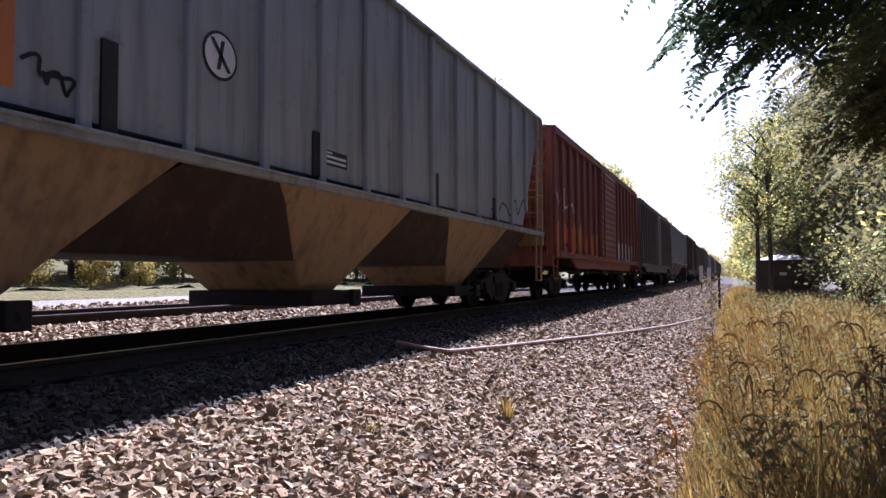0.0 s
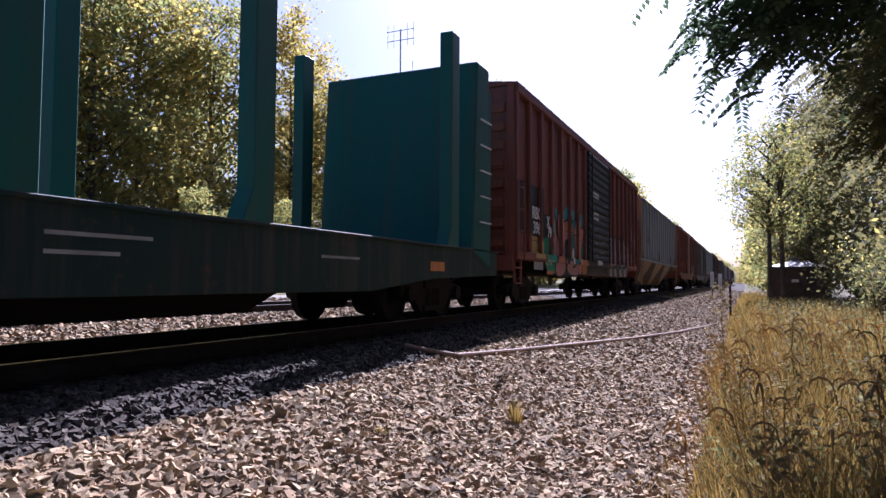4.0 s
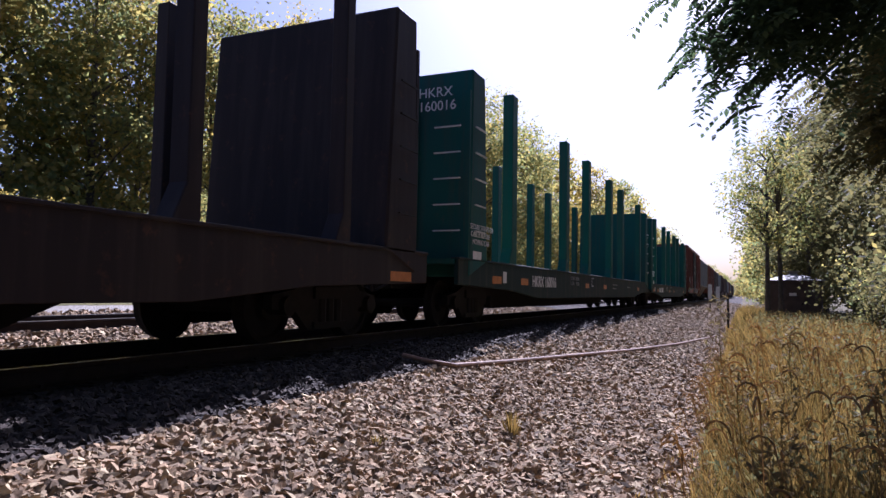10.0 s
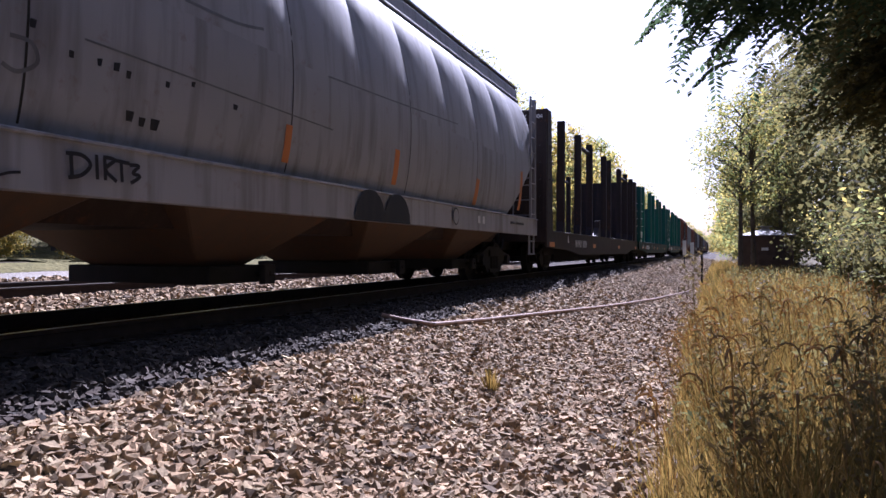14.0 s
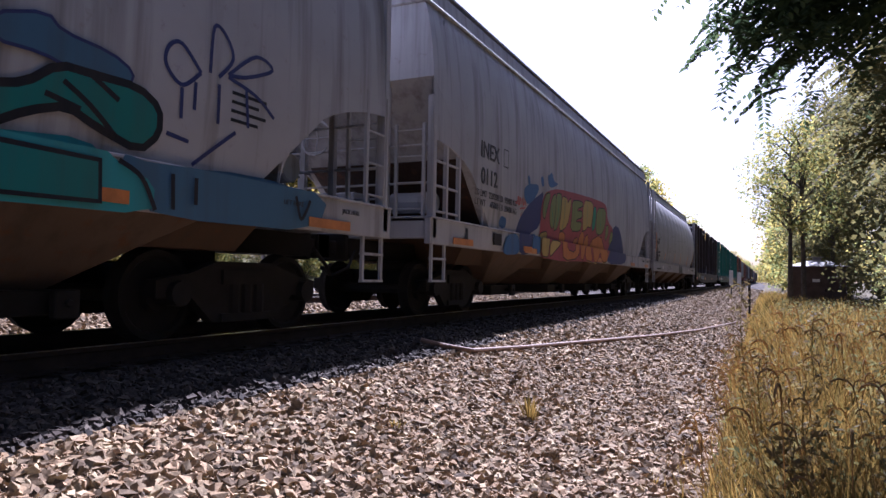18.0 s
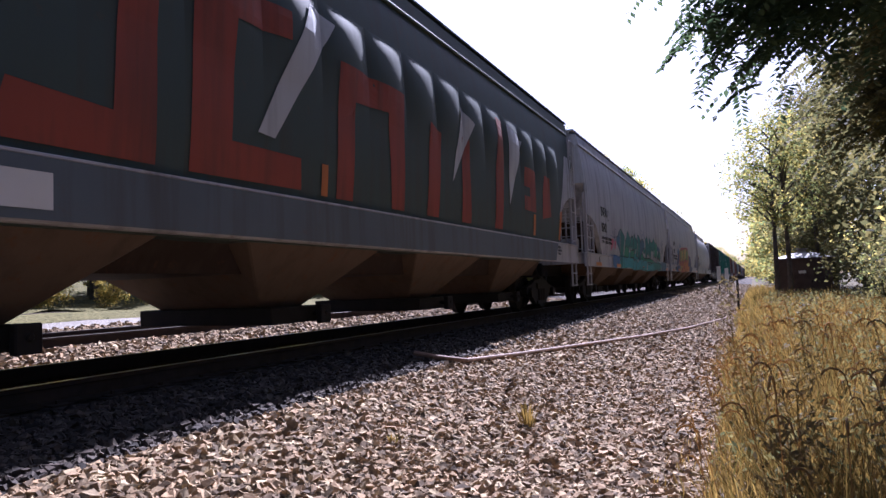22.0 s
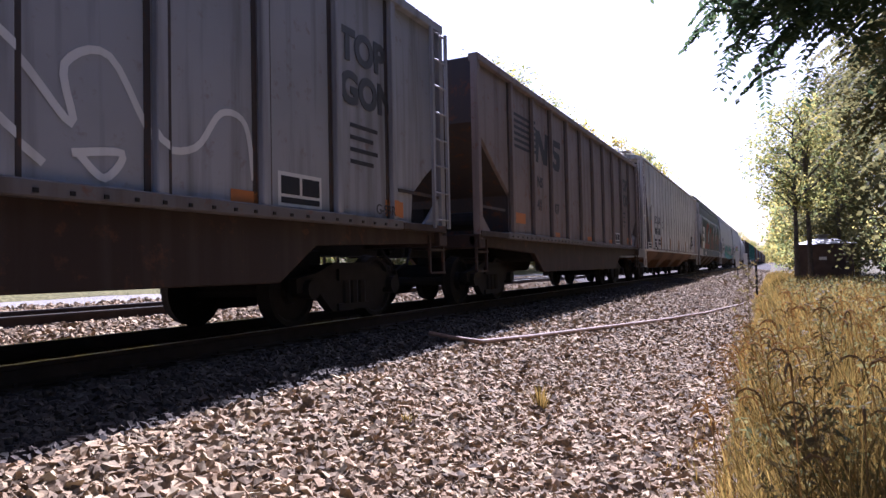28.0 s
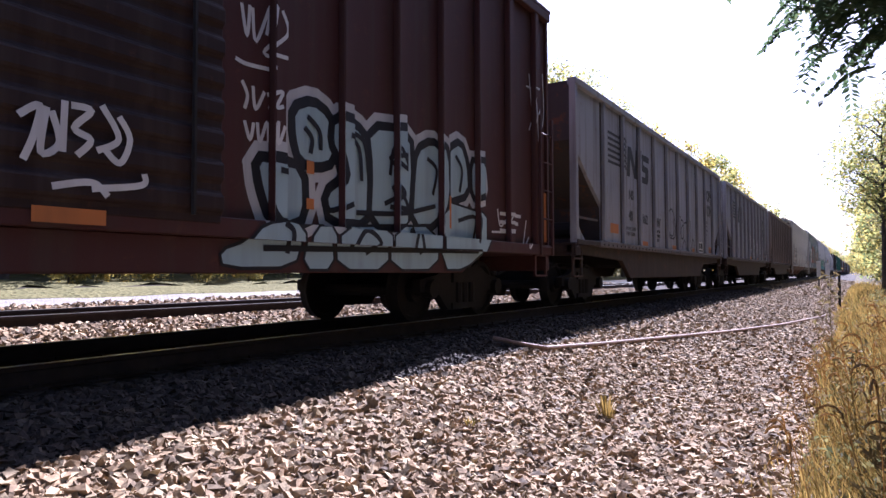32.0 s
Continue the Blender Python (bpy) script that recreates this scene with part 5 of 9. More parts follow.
for q in (rect(6.22, 6.75, 1.54, 1.9), rect(6.24, 6.48, 1.28, 1.5), rect(6.5, 6.73, 1.28, 1.5), rect(6.24, 6.73, 1.18, 1.25)):
    decal(BOX_A, "placard_panel", [q], INK, 3, BS)
decal(BOX_A, "reflector", [rect(6.2, 6.7, 0.98, 1.08)], ORNG, 3, BS)
scrawl(BOX_A, BS, [squiggle(7.2, 7.5, 1.7, 2.9, 9, 10), squiggle(7.5, 8.2, 1.0, 1.2, 10, 7)], 0.03, CHALK)
letter(BOX_A, BS, [(-6.12, 1.4), (-5.98, 1.48), (-5.55, 1.52), (-5.45, 1.39), (-5.22, 1.2), (-5.13, 0.62), (-6.1, 0.69)], MINT, 1, None, 0.04, label="green sprayed ground")
letter(BOX_A, BS, [(-5.66, 1.57), (-5.58, 1.82), (-5.45, 1.88), (-5.19, 1.78), (-5.13, 1.43), (-5.32, 1.46)], MINT, 1.3, None, 0.04)
letter(BOX_A, BS, [(-5.55, 1.61), (-5.25, 1.71), (-5.08, 2.07), (-4.78, 2.21), (-4.45, 2.09), (-4.08, 2.03), (-3.68, 2.19), (-3.23, 2.13), (-2.59, 2.29), (-1.82, 2.2), (-1.87, 1.15), (-1.58, 0.65), (-5.21, 0.6), (-5.25, 1.19), (-5.48, 1.19)], INK, 2, None, 0.04, label="black sprayed ground of the letters")
letter(BOX_A, BS, [(-3.52, 1.98), (-2.73, 2.2), (-1.86, 2.13), (-1.88, 0.69), (-3.68, 0.65), (-3.89, 1.13)], TEAL, 2.5, None, 0.04)
letter(BOX_A, BS, [(-5.12, 2.23), (-4.93, 2.33), (-4.86, 2.22), (-4.86, 1.94), (-4.97, 2.03)], AQUA, 2.8, None, 0.04, label="pale green paint splash")
letter(BOX_A, BS, [(-4.36, 2.11), (-4.08, 2.38), (-3.73, 2.47), (-3.63, 2.2), (-4.08, 2.04)], AQUA, 2.8, None, 0.04)
letter(BOX_A, BS, [(-3.25, 2.37), (-3.05, 2.46), (-2.96, 2.21), (-3.23, 2.09)], AQUA, 2.8, None, 0.04)
letter(BOX_A, BS, [(-2.38, 2.34), (-2.01, 2.42), (-1.92, 2.11), (-2.31, 2.07)], AQUA, 2.8, None, 0.04)
letter(BOX_A, BS, [(-5.61, 1.51), (-5.52, 1.55), (-5.32, 1.41), (-5.23, 1.52), (-5.19, 1.98), (-5.04, 2.06), (-5.01, 1.66), (-4.85, 1.55), (-4.65, 1.34), (-4.53, 1.11), (-4.44, 0.86), (-4.27, 1.1), (-4.19, 0.76), (-4.53, 0.61), (-5.2, 0.6), (-5.13, 1.18), (-5.45, 1.2)], ROSEY, 4, INK, 0.03)
letter(BOX_A, BS, [(-4.78, 2.16), (-4.68, 2.15), (-4.57, 2.01), (-4.49, 1.86), (-4.53, 1.52), (-4.44, 1.14), (-4.7, 1.33), (-4.78, 1.7)], SALMON, 4.35, INK, 0.03)
letter(BOX_A, BS, [(-4.4, 1.82), (-4.27, 1.85), (-4.22, 1.91), (-3.99, 2.05), (-3.73, 2.01), (-3.63, 1.9), (-3.68, 1.64), (-3.89, 1.55), (-4.08, 1.56), (-4.13, 1.4), (-4.06, 1.23), (-4.18, 1.05), (-4.27, 1.21), (-4.27, 1.44), (-4.45, 1.53)], ROSEY, 4.7, INK, 0.03)
letter(BOX_A, BS, [(-3.57, 1.97), (-3.35, 2.08), (-3.29, 1.93), (-3.26, 1.7), (-3.35, 1.37), (-3.05, 1.37), (-3.06, 1.13), (-3.24, 1.09), (-3.41, 1.17), (-3.35, 0.79), (-3.52, 0.79), (-3.57, 1.03), (-3.68, 1.09), (-3.57, 1.6)], CHALK, 5.05, INK, 0.03)
letter(BOX_A, BS, [(-3.25, 2.03), (-2.99, 1.81), (-2.79, 2.22), (-2.6, 2.01), (-2.6, 1.45), (-2.46, 1.46), (-2.32, 1.98), (-1.94, 1.97), (-1.94, 1.82), (-2.17, 1.49), (-2.4, 1.11), (-2.4, 0.68), (-2.68, 0.65), (-2.67, 0.95), (-2.87, 1.08), (-2.93, 1.55)], SALMON, 5.4, INK, 0.03)
letter(BOX_A, BS, [(-3.99, 0.99), (-3.68, 1.01), (-3.35, 0.78), (-2.74, 1.01), (-2.63, 0.65), (-3.68, 0.63), (-4.08, 0.75)], ROSEY, 5.75, INK, 0.03)
letter(BOX_A, BS, [(-2.4, 1.08), (-1.87, 1.07), (-1.63, 0.85), (-1.8, 0.67), (-2.33, 0.66)], ORNG, 6.1, INK, 0.03)
letter(BOX_A, BS, [(-5.04, 1.08), (-4.53, 1.09), (-4.53, 0.96), (-5, 0.94)], ORNG, 7.45, None, 0.04, label="orange reflector", soft=0)
letter(BOX_A, BS, [(-6.02, 0.7), (-5.48, 0.71), (-5.48, 0.63), (-6.02, 0.62)], ORNG, 7.45, None, 0.04, soft=0)
letter(BOX_A, BS, [(-4.03, 2.02), (-3.78, 2.07), (-3.78, 1.8), (-4.03, 1.76)], ORNG, 7.45, INK, 0.012, label="small orange placard", soft=0)
scrawl(BOX_A, BS, [[(-4.99, 1.97), (-4.93, 1.67), (-4.97, 1.15)]], 0.03, INK, 7.95)
scrawl(BOX_A, BS, [[(-4.78, 1.65), (-4.61, 1.34), (-4.44, 0.97)]], 0.03, INK, 7.95)
scrawl(BOX_A, BS, [[(-4.36, 1.77), (-4.27, 1.56), (-4.18, 1.28)]], 0.03, INK, 7.95)
scrawl(BOX_A, BS, [[(-3.57, 1.22), (-3.23, 1.32)]], 0.03, INK, 7.95)
scrawl(BOX_A, BS, [[(-3.14, 1.72), (-2.6, 1.78)]], 0.03, INK, 7.95)
scrawl(BOX_A, BS, [[(-2.8, 1.6), (-2.57, 1.61)]], 0.03, INK, 7.95)
scrawl(BOX_A, BS, [[(-5.48, 1.43), (-5.38, 1.28)]], 0.03, INK, 7.95)
scrawl(BOX_A, BS, [[(-2.34, 2.13), (-2.28, 2.34), (-2.14, 2.2), (-1.98, 2.36)]], 0.03, AQUA, 8.45)
scrawl(BOX_A, BS, [[(-5.08, 2.06), (-4.97, 2.27)]], 0.03, AQUA, 8.45)
scrawl(BOX_A, BS, [[(-4.03, 2.19), (-3.89, 2.39)]], 0.03, AQUA, 8.45)
scrawl(BOX_A, BS, [[(-6.08, 0.87), (-6, 0.96), (-5.94, 0.83), (-5.86, 0.95), (-5.78, 0.83)]], 0.035, CHALK, 3)
scrawl(BOX_A, BS, [[(-5.72, 0.96), (-5.63, 0.85), (-5.54, 0.96)]], 0.035, CHALK, 3)
decal(BOX_A, "dark_panel", [rect(-7.9, -6.27, 1.47, 2.6)], INK, 1, BS, "dark painted-over panel")
decal(BOX_A, "dark_panel", [rect(-6.17, -5.62, 1.42, 2.05)], INK, 0.8, BS)
decal(BOX_A, "notice", [rect(-7.06, -6.29, 0.97, 1.36)], GOLD, 2, BS, "faded yellow notice panel")
decal(BOX_A, "notice", [rect(-7.04, -6.6, 1.38, 1.46)], GOLD, 2, BS)
decal(BOX_A, "spray_band", [rect(-7.04, -6.3, 0.72, 0.9)], STEELGREY, 2, BS, "scratched silver band")
for word, size, y, z in (("RBO", 0.38, -7.08, 1.86), ("396", 0.38, -7.0, 1.53), ("X", 0.34, -6.14, 1.74), ("79", 0.34, -6.06, 1.5)):
    lettering(word, size, WHITE, BOX_A, y, z, 1.568 if word in ("X", "79") else 1.5, bold=0.008)
lettering("LD LMT\nLT WT", 0.13, BLACK, BOX_A, -6.72, 1.27, 1.5)
DOORX = SIDE + 0.068
decal(BOX_A, "dark_panel", [rect(-1.75, 1.72, 0.66, 1.08)], INK, 3, BS, "black paint on the sill below the door")
for y, z, w, h in ((-1.2, 3.0, 0.85, 0.16), (-1.15, 2.35, 0.8, 0.2), (-0.55, 0.98, 0.75, 0.12)):
    patch(BOX_A, "door_notice", DOORX, y, y + w, z, z + h, WHITE, "white-framed door notice")
    patch(BOX_A, "notice_panel", DOORX + 0.004, y + 0.03, y + w - 0.03, z + 0.025, z + h - 0.025, INK)
    for k in range(2):
        patch(BOX_A, "notice_line", DOORX + 0.008, y + 0.07, y + w - 0.07, z + 0.04 + k * (h - 0.1), z + 0.06 + k * (h - 0.1), WHITE)
for y, z, w in ((-1.0, 1.6, 0.4), (-0.2, 1.35, 0.6), (0.2, 1.7, 0.35), (-1.0, 2.0, 0.3), (-0.9, 1.25, 0.35), (0.5, 2.9, 0.7)):
    patch(BOX_A, "stencil_bar", DOORX, y, y + w, z, z + 0.022, FAINT)

# green and brown flat cars
for car, num, dz in ((FLAT_A, "HKRX 160059", 0), (FLAT_B, "HKRX 160016", 0)):
    lettering(num, 0.34, WHITE, car, -7.75, 0.58, SIDE - 0.012, bold=0.006)
    for y in (-8.55, 0.5, -2.3, 8.2, -10.3):
        patch(car, "reflector", SIDE - 0.02, y, y + 0.5, 0.6, 0.74, ORANGE, "orange reflector strip")
    patch(car, "placard", SIDE - 0.02, -1.42, -1.14, 0.66, 0.92, WHITE, "white-framed plate")
    patch(car, "placard_panel", SIDE - 0.016, -1.4, -1.16, 0.68, 0.9, SILLGREEN)
    patch(car, "plate", SIDE - 0.02, -9.7, -9.5, 0.62, 0.84, WHITE, "small pale plate")
    for k, (y, z, w) in enumerate(((2.2, 0.75, 0.9), (2.2, 0.62, 0.6), (5.4, 0.7, 0.8))):
        patch(car, "stencil_bar", SIDE - 0.02, y, y + w, z, z + 0.03, FAINT)
    lettering("LD LMT  204500\nLT WT     91500", 0.14, FAINT, car, -4.15, 0.8, SIDE - 0.014)
lettering("SECURE STRAPS OR\n CABLES BEFORE\n   MOVING CAR", 0.13, WHITE, FLAT_B, -11.5, 1.52, SIDE + 0.006)
for car, y in ((FLAT_A, -10.65), (FLAT_B, -11.4)):
    patch(car, "plate", SIDE, y + 0.05, y + 0.45, 1.0, 1.14, WHITE, "pale plate on the bulkhead")
lettering("SECURE STRAPS OR\n CABLES BEFORE\n   MOVING CAR", 0.105, WHITE, FLAT_A, -10.98, 1.56, SIDE + 0.006)
lettering("HKRX\n160059", 0.24, WHITE, FLAT_A, 0.62, 3.8, -11.39, end=1)
lettering("HKRX\n160016", 0.24, WHITE, FLAT_B, 0.62, 3.8, -11.66, end=1)
lettering("MWNX", 0.34, WORN, FLAT_C, -7.05, 0.57, SIDE - 0.012, bold=0.004)
lettering("10804", 0.34, WORN, FLAT_C, -5.85, 0.57, SIDE - 0.012, bold=0.004)
for y in (-3.7, -10.6, 9.8, 3.0):
    patch(FLAT_C, "reflector", SIDE - 0.02, y, y + 0.6, 0.57, 0.7, ORANGE, "orange reflector strip")
bm = bmesh.new()
slab(bm, [(-8.2, 0.72), (-8.04, 0.7), (-8.14, 0.92)], SIDE - 0.02, SIDE - 0.012)
part("plate", bm, WHITE, FLAT_C, "small white triangular plate")
lettering("MWNX 10804", 0.16, WHITE, FLAT_C, 0.5, 4.0, -11.12, end=1)

# pale round-sided hopper
PS = surface_of("round", sec=ROUND, sill=1.24)
for q in ([(4.45, 1.33), (4.65, 1.33), (4.68, 1.82), (4.5, 1.84)], rect(7.5, 7.68, 1.4, 2.3), rect(-8.3, -8.12, 1.35, 2.5), [(-5.2, 1.4), (-5.05, 1.4), (-5.0, 1.72), (-5.12, 1.72)], rect(1.0, 1.15, 1.4, 1.9), rect(-1.6, -1.48, 1.4, 1.8)):
    decal(HOP_B, "stripe", [q], ORNG, 2, PS, "orange reflective stripe")
ring = [(3.29 + 0.15 * math.cos(a), 1.05 + 0.15 * math.sin(a)) for a in [i * math.pi / 10 for i in range(20)]]
decal(HOP_B, "round_mark", [ring], INK, 2, PS)
decal(HOP_B, "round_mark", [swollen(ring, -0.02)], PALE, 3, PS, "round outlined mark")
decal(HOP_B, "plate", [rect(4.45, 4.58, 0.98, 1.12), rect(4.72, 4.86, 0.98, 1.12), rect(-6.55, -6.4, 0.97, 1.1), rect(-6.3, -6.15, 0.97, 1.1)], CHALK, 2, PS)
decal(HOP_B, "black_wheel_mark", [[(y + 0.42 * math.cos(a), 0.84 + 0.42 * math.sin(a)) for a in [i * math.pi / 10 for i in range(11)]] for y in (0.2, 1.0)], INK, 2, PS, "black half-round mark on the sill")
lettering("1637", 0.36, BLACK, HOP_B, -8.05, 2.02, SIDE + 0.002, bold=0.004)
lettering("LD LMT  195800\nLT WT    67200", 0.135, BLACK, HOP_B, -8.05, 1.62, SIDE)
lettering("2 INCH.H.F. COMP BRAKE SHOES", 0.075, BLACK, HOP_B, -8.2, 0.92, SIDE + 0.022)
lettering("2 INCH H.F. COMP BRAKE SHOES", 0.075, BLACK, HOP_B, 6.6, 1.05, SIDE + 0.022)
scrawl(HOP_B, PS, [squiggle(-4.95, -4.6, 0.88, 1.0, 41, 6)], 0.02, INK)
scrawl(HOP_B, PS, [[(-4.21, 1.14), (-4.2, 0.97)]], 0.03, INK, 2, "stroke of the sprayed word dirt3")
scrawl(HOP_B, PS, [[(-4.25, 1.13), (-4.12, 1.13), (-4.05, 1.07), (-4.12, 0.99), (-4.23, 0.96)]], 0.03, INK, 2, "stroke of the sprayed word dirt3")
scrawl(HOP_B, PS, [[(-4, 1.15), (-3.99, 0.97)]], 0.03, INK, 2, "stroke of the sprayed word dirt3")
scrawl(HOP_B, PS, [[(-3.93, 1.14), (-3.92, 0.97)]], 0.03, INK, 2, "stroke of the sprayed word dirt3")
scrawl(HOP_B, PS, [[(-3.94, 1.14), (-3.84, 1.13), (-3.92, 1.05), (-3.82, 0.97)]], 0.03, INK, 2, "stroke of the sprayed word dirt3")
scrawl(HOP_B, PS, [[(-3.85, 1.13), (-3.7, 1.12)]], 0.03, INK, 2, "stroke of the sprayed word dirt3")
scrawl(HOP_B, PS, [[(-3.78, 1.12), (-3.77, 0.97)]], 0.03, INK, 2, "stroke of the sprayed word dirt3")
scrawl(HOP_B, PS, [[(-3.7, 1.11), (-3.61, 1.11), (-3.67, 1.05), (-3.6, 1.03), (-3.69, 0.97)]], 0.03, INK, 2, "stroke of the sprayed word dirt3")
scrawl(HOP_B, PS, [squiggle(-5.9, -5.4, 1.4, 1.8, 43, 8)], 0.02, NAVY)
decal(HOP_B, "frame_mark", [rect(-7.05, -6.8, 2.25, 2.5)], INK, 2, PS)
decal(HOP_B, "frame_mark", [rect(-7.03, -6.82, 2.27, 2.48)], PALE, 3, PS)
lettering("C", 0.13, BLACK, HOP_B, -6.97, 2.29, SIDE + 0.004)
decal(HOP_B, "seam", [rect(y - 0.01, y + 0.01, 1.3, 4.0) for y in (-7.5, -4.5, -1.5, 1.5, 4.5)], STEEL, 1, PS, "weld seam")
scrawl(HOP_B, PS, [[(-4.07, 1.98), (-3.27, 1.96), (-0.67, 1.89)]], 0.016, FAINTBLK, 1.5, "long scratch in the pale paint")
scrawl(HOP_B, PS, [[(-0.79, 2.5), (0.97, 2.57), (3.48, 2.69)]], 0.02, FAINTBLK, 1.5, "long scratch in the pale paint")
scrawl(HOP_B, PS, [[(-3.08, 2.61), (-2.42, 2.62), (-1.99, 2.69)]], 0.03, FAINTBLK, 1.5, "long scratch in the pale paint")
scrawl(HOP_B, PS, [[(-4.62, 1.85), (-4.47, 1.84), (-4.42, 1.72), (-4.55, 1.63), (-4.66, 1.66)]], 0.03, FAINTBLK, 1.5, "long scratch in the pale paint")
decal(HOP_B, "paint_chip", [[(-3.96, 1.87), (-3.91, 1.88), (-3.92, 1.82), (-3.95, 1.82)]], INK, 1.6, PS, "dark chip in the pale paint")
decal(HOP_B, "paint_chip", [[(-3.81, 1.88), (-3.75, 1.89), (-3.76, 1.82), (-3.81, 1.82)]], INK, 1.6, PS, "dark chip in the pale paint")
decal(HOP_B, "paint_chip", [[(-3.69, 1.85), (-3.64, 1.85), (-3.65, 1.79), (-3.69, 1.79)]], INK, 1.6, PS, "dark chip in the pale paint")
decal(HOP_B, "paint_chip", [[(-3.66, 1.55), (-3.58, 1.55), (-3.59, 1.47), (-3.65, 1.47)]], INK, 1.6, PS, "dark chip in the pale paint")
decal(HOP_B, "paint_chip", [[(-3.53, 1.52), (-3.46, 1.52), (-3.47, 1.45), (-3.52, 1.45)]], INK, 1.6, PS, "dark chip in the pale paint")
decal(HOP_B, "paint_chip", [[(-3.41, 1.53), (-3.31, 1.53), (-3.33, 1.44), (-3.4, 1.44)]], INK, 1.6, PS, "dark chip in the pale paint")
decal(HOP_B, "paint_chip", [[(-3.29, 1.86), (-3.24, 1.86), (-3.25, 1.81), (-3.29, 1.81)]], INK, 1.6, PS, "dark chip in the pale paint")
decal(HOP_B, "paint_chip", [[(-3, 1.92), (-2.95, 1.93), (-2.96, 1.88), (-3, 1.88)]], INK, 1.6, PS, "dark chip in the pale paint")
decal(HOP_B, "paint_chip", [[(-4.19, 1.87), (-4.15, 1.87), (-4.15, 1.82), (-4.19, 1.82)]], INK, 1.6, PS, "dark chip in the pale paint")
decal(HOP_B, "paint_chip", [[(-4.49, 2), (-4.44, 2), (-4.45, 1.94), (-4.49, 1.94)]], INK, 1.6, PS, "dark chip in the pale paint")
decal(HOP_B, "paint_chip", [[(-2.45, 1.84), (-2.38, 1.84), (-2.39, 1.79), (-2.44, 1.79)]], INK, 1.6, PS, "dark chip in the pale paint")

# light grey hopper with the rainbow mural
CS = surface_of("round", sec=SMOOTH, sill=1.28)
letter(HOP_C, CS, [(-6.14, 0.96), (-6.1, 1.35), (-5.97, 1.57), (-5.66, 1.8), (-5.25, 2.01), (-4.78, 2.18), (-4.53, 2.28), (-4.63, 1.93), (-4.67, 1.51), (-5.34, 1.31), (-5.38, 0.95), (-5.94, 0.87)], NAVY, 1, None, 0.03, label="dark violet sprayed cloud")
letter(HOP_C, CS, [(-6.99, 0.85), (-6.94, 1.02), (-6.8, 1.18), (-6.6, 1.24), (-6.29, 1.27), (-6.15, 1.19), (-6.09, 0.96), (-6.28, 0.87)], BLUE, 1.5, None, 0.03, label="blue sprayed dome", soft=2)
letter(HOP_C, CS, [(-7.05, 1.37), (-7.02, 1.5), (-6.89, 1.55), (-6.67, 1.52), (-6.67, 1.36), (-6.84, 1.32)], BLUE, 1.8, None, 0.03, label="blue sprayed patch", soft=2)
letter(HOP_C, CS, [(-5.81, 2.16), (-5.62, 2.27), (-5.32, 2.33), (-4.93, 2.37), (-4.86, 2.26), (-5.18, 2.02), (-5.54, 1.88), (-5.78, 2)], BLUE, 1.9, None, 0.03, label="blue sprayed patch", soft=2)
letter(HOP_C, CS, [(-5.6, 2.43), (-5.54, 2.48), (-5.45, 2.43), (-5.42, 2.3), (-5.53, 2.23)], BLUE, 2, None, 0.03, label="blue sprayed patch", soft=2)
letter(HOP_C, CS, [(-4.76, 2.55), (-4.58, 2.6), (-4.5, 2.4), (-4.65, 2.34)], BLUE, 2.1, None, 0.03, label="blue sprayed patch", soft=2)
letter(HOP_C, CS, [(-4.27, 2.66), (-4.11, 2.68), (-3.94, 2.78), (-3.79, 2.58), (-3.36, 2.58), (-4.01, 2.4), (-4.22, 2.47)], BLUE, 2.2, None, 0.03, label="blue sprayed patch", soft=2)
letter(HOP_C, CS, [(-5.31, 1.31), (-4.82, 1.36), (-4.8, 0.92), (-5.32, 0.94)], BLUE, 2.3, None, 0.03, label="blue sprayed patch", soft=2)
letter(HOP_C, CS, [(-4.68, 1.27), (-4.65, 1.53), (-4.7, 1.87), (-4.53, 2.19), (-4.17, 2.34), (-3.46, 2.46), (-2.36, 2.52), (-0.97, 2.59), (0.86, 2.65), (1.64, 2.62), (1.78, 2.17), (2.69, 1.96), (2.31, 1.51), (1.61, 0.92), (-1.63, 0.88), (-3.18, 0.83), (-4.27, 0.86), (-4.79, 0.87), (-4.74, 1.18)], ROSE, 2.6, None, 0.03, label="rose-red sprayed halo")
letter(HOP_C, CS, [(-4.55, 1.81), (-4.54, 2.03), (-4.37, 2.23), (-4.09, 2.29), (-4.08, 2.2), (-4.24, 2), (-4.39, 1.71), (-4.48, 1.73)], OLIVE, 3.4, INK, 0.022, halo=GOLD, soft=1)
letter(HOP_C, CS, [(-4.06, 1.81), (-3.99, 2.1), (-3.82, 2.27), (-3.62, 2.32), (-3.62, 1.93), (-3.74, 1.52), (-3.97, 1.61)], OLIVE, 3.6, INK, 0.022, halo=GOLD, soft=1)
letter(HOP_C, CS, [(-3.59, 2.32), (-3.35, 2.37), (-3.17, 2.35), (-3.21, 1.95), (-3.41, 1.57), (-3.7, 1.5), (-3.62, 1.88)], OLIVE, 3.8, INK, 0.022, halo=GOLD, soft=1)
letter(HOP_C, CS, [(-3.13, 2.33), (-2.71, 2.33), (-2.65, 2.21), (-2.36, 2.38), (-2.35, 2.21), (-2.62, 1.67), (-3.26, 1.51), (-3.18, 1.96)], GOLD, 4, INK, 0.022, halo=GOLD, soft=1)
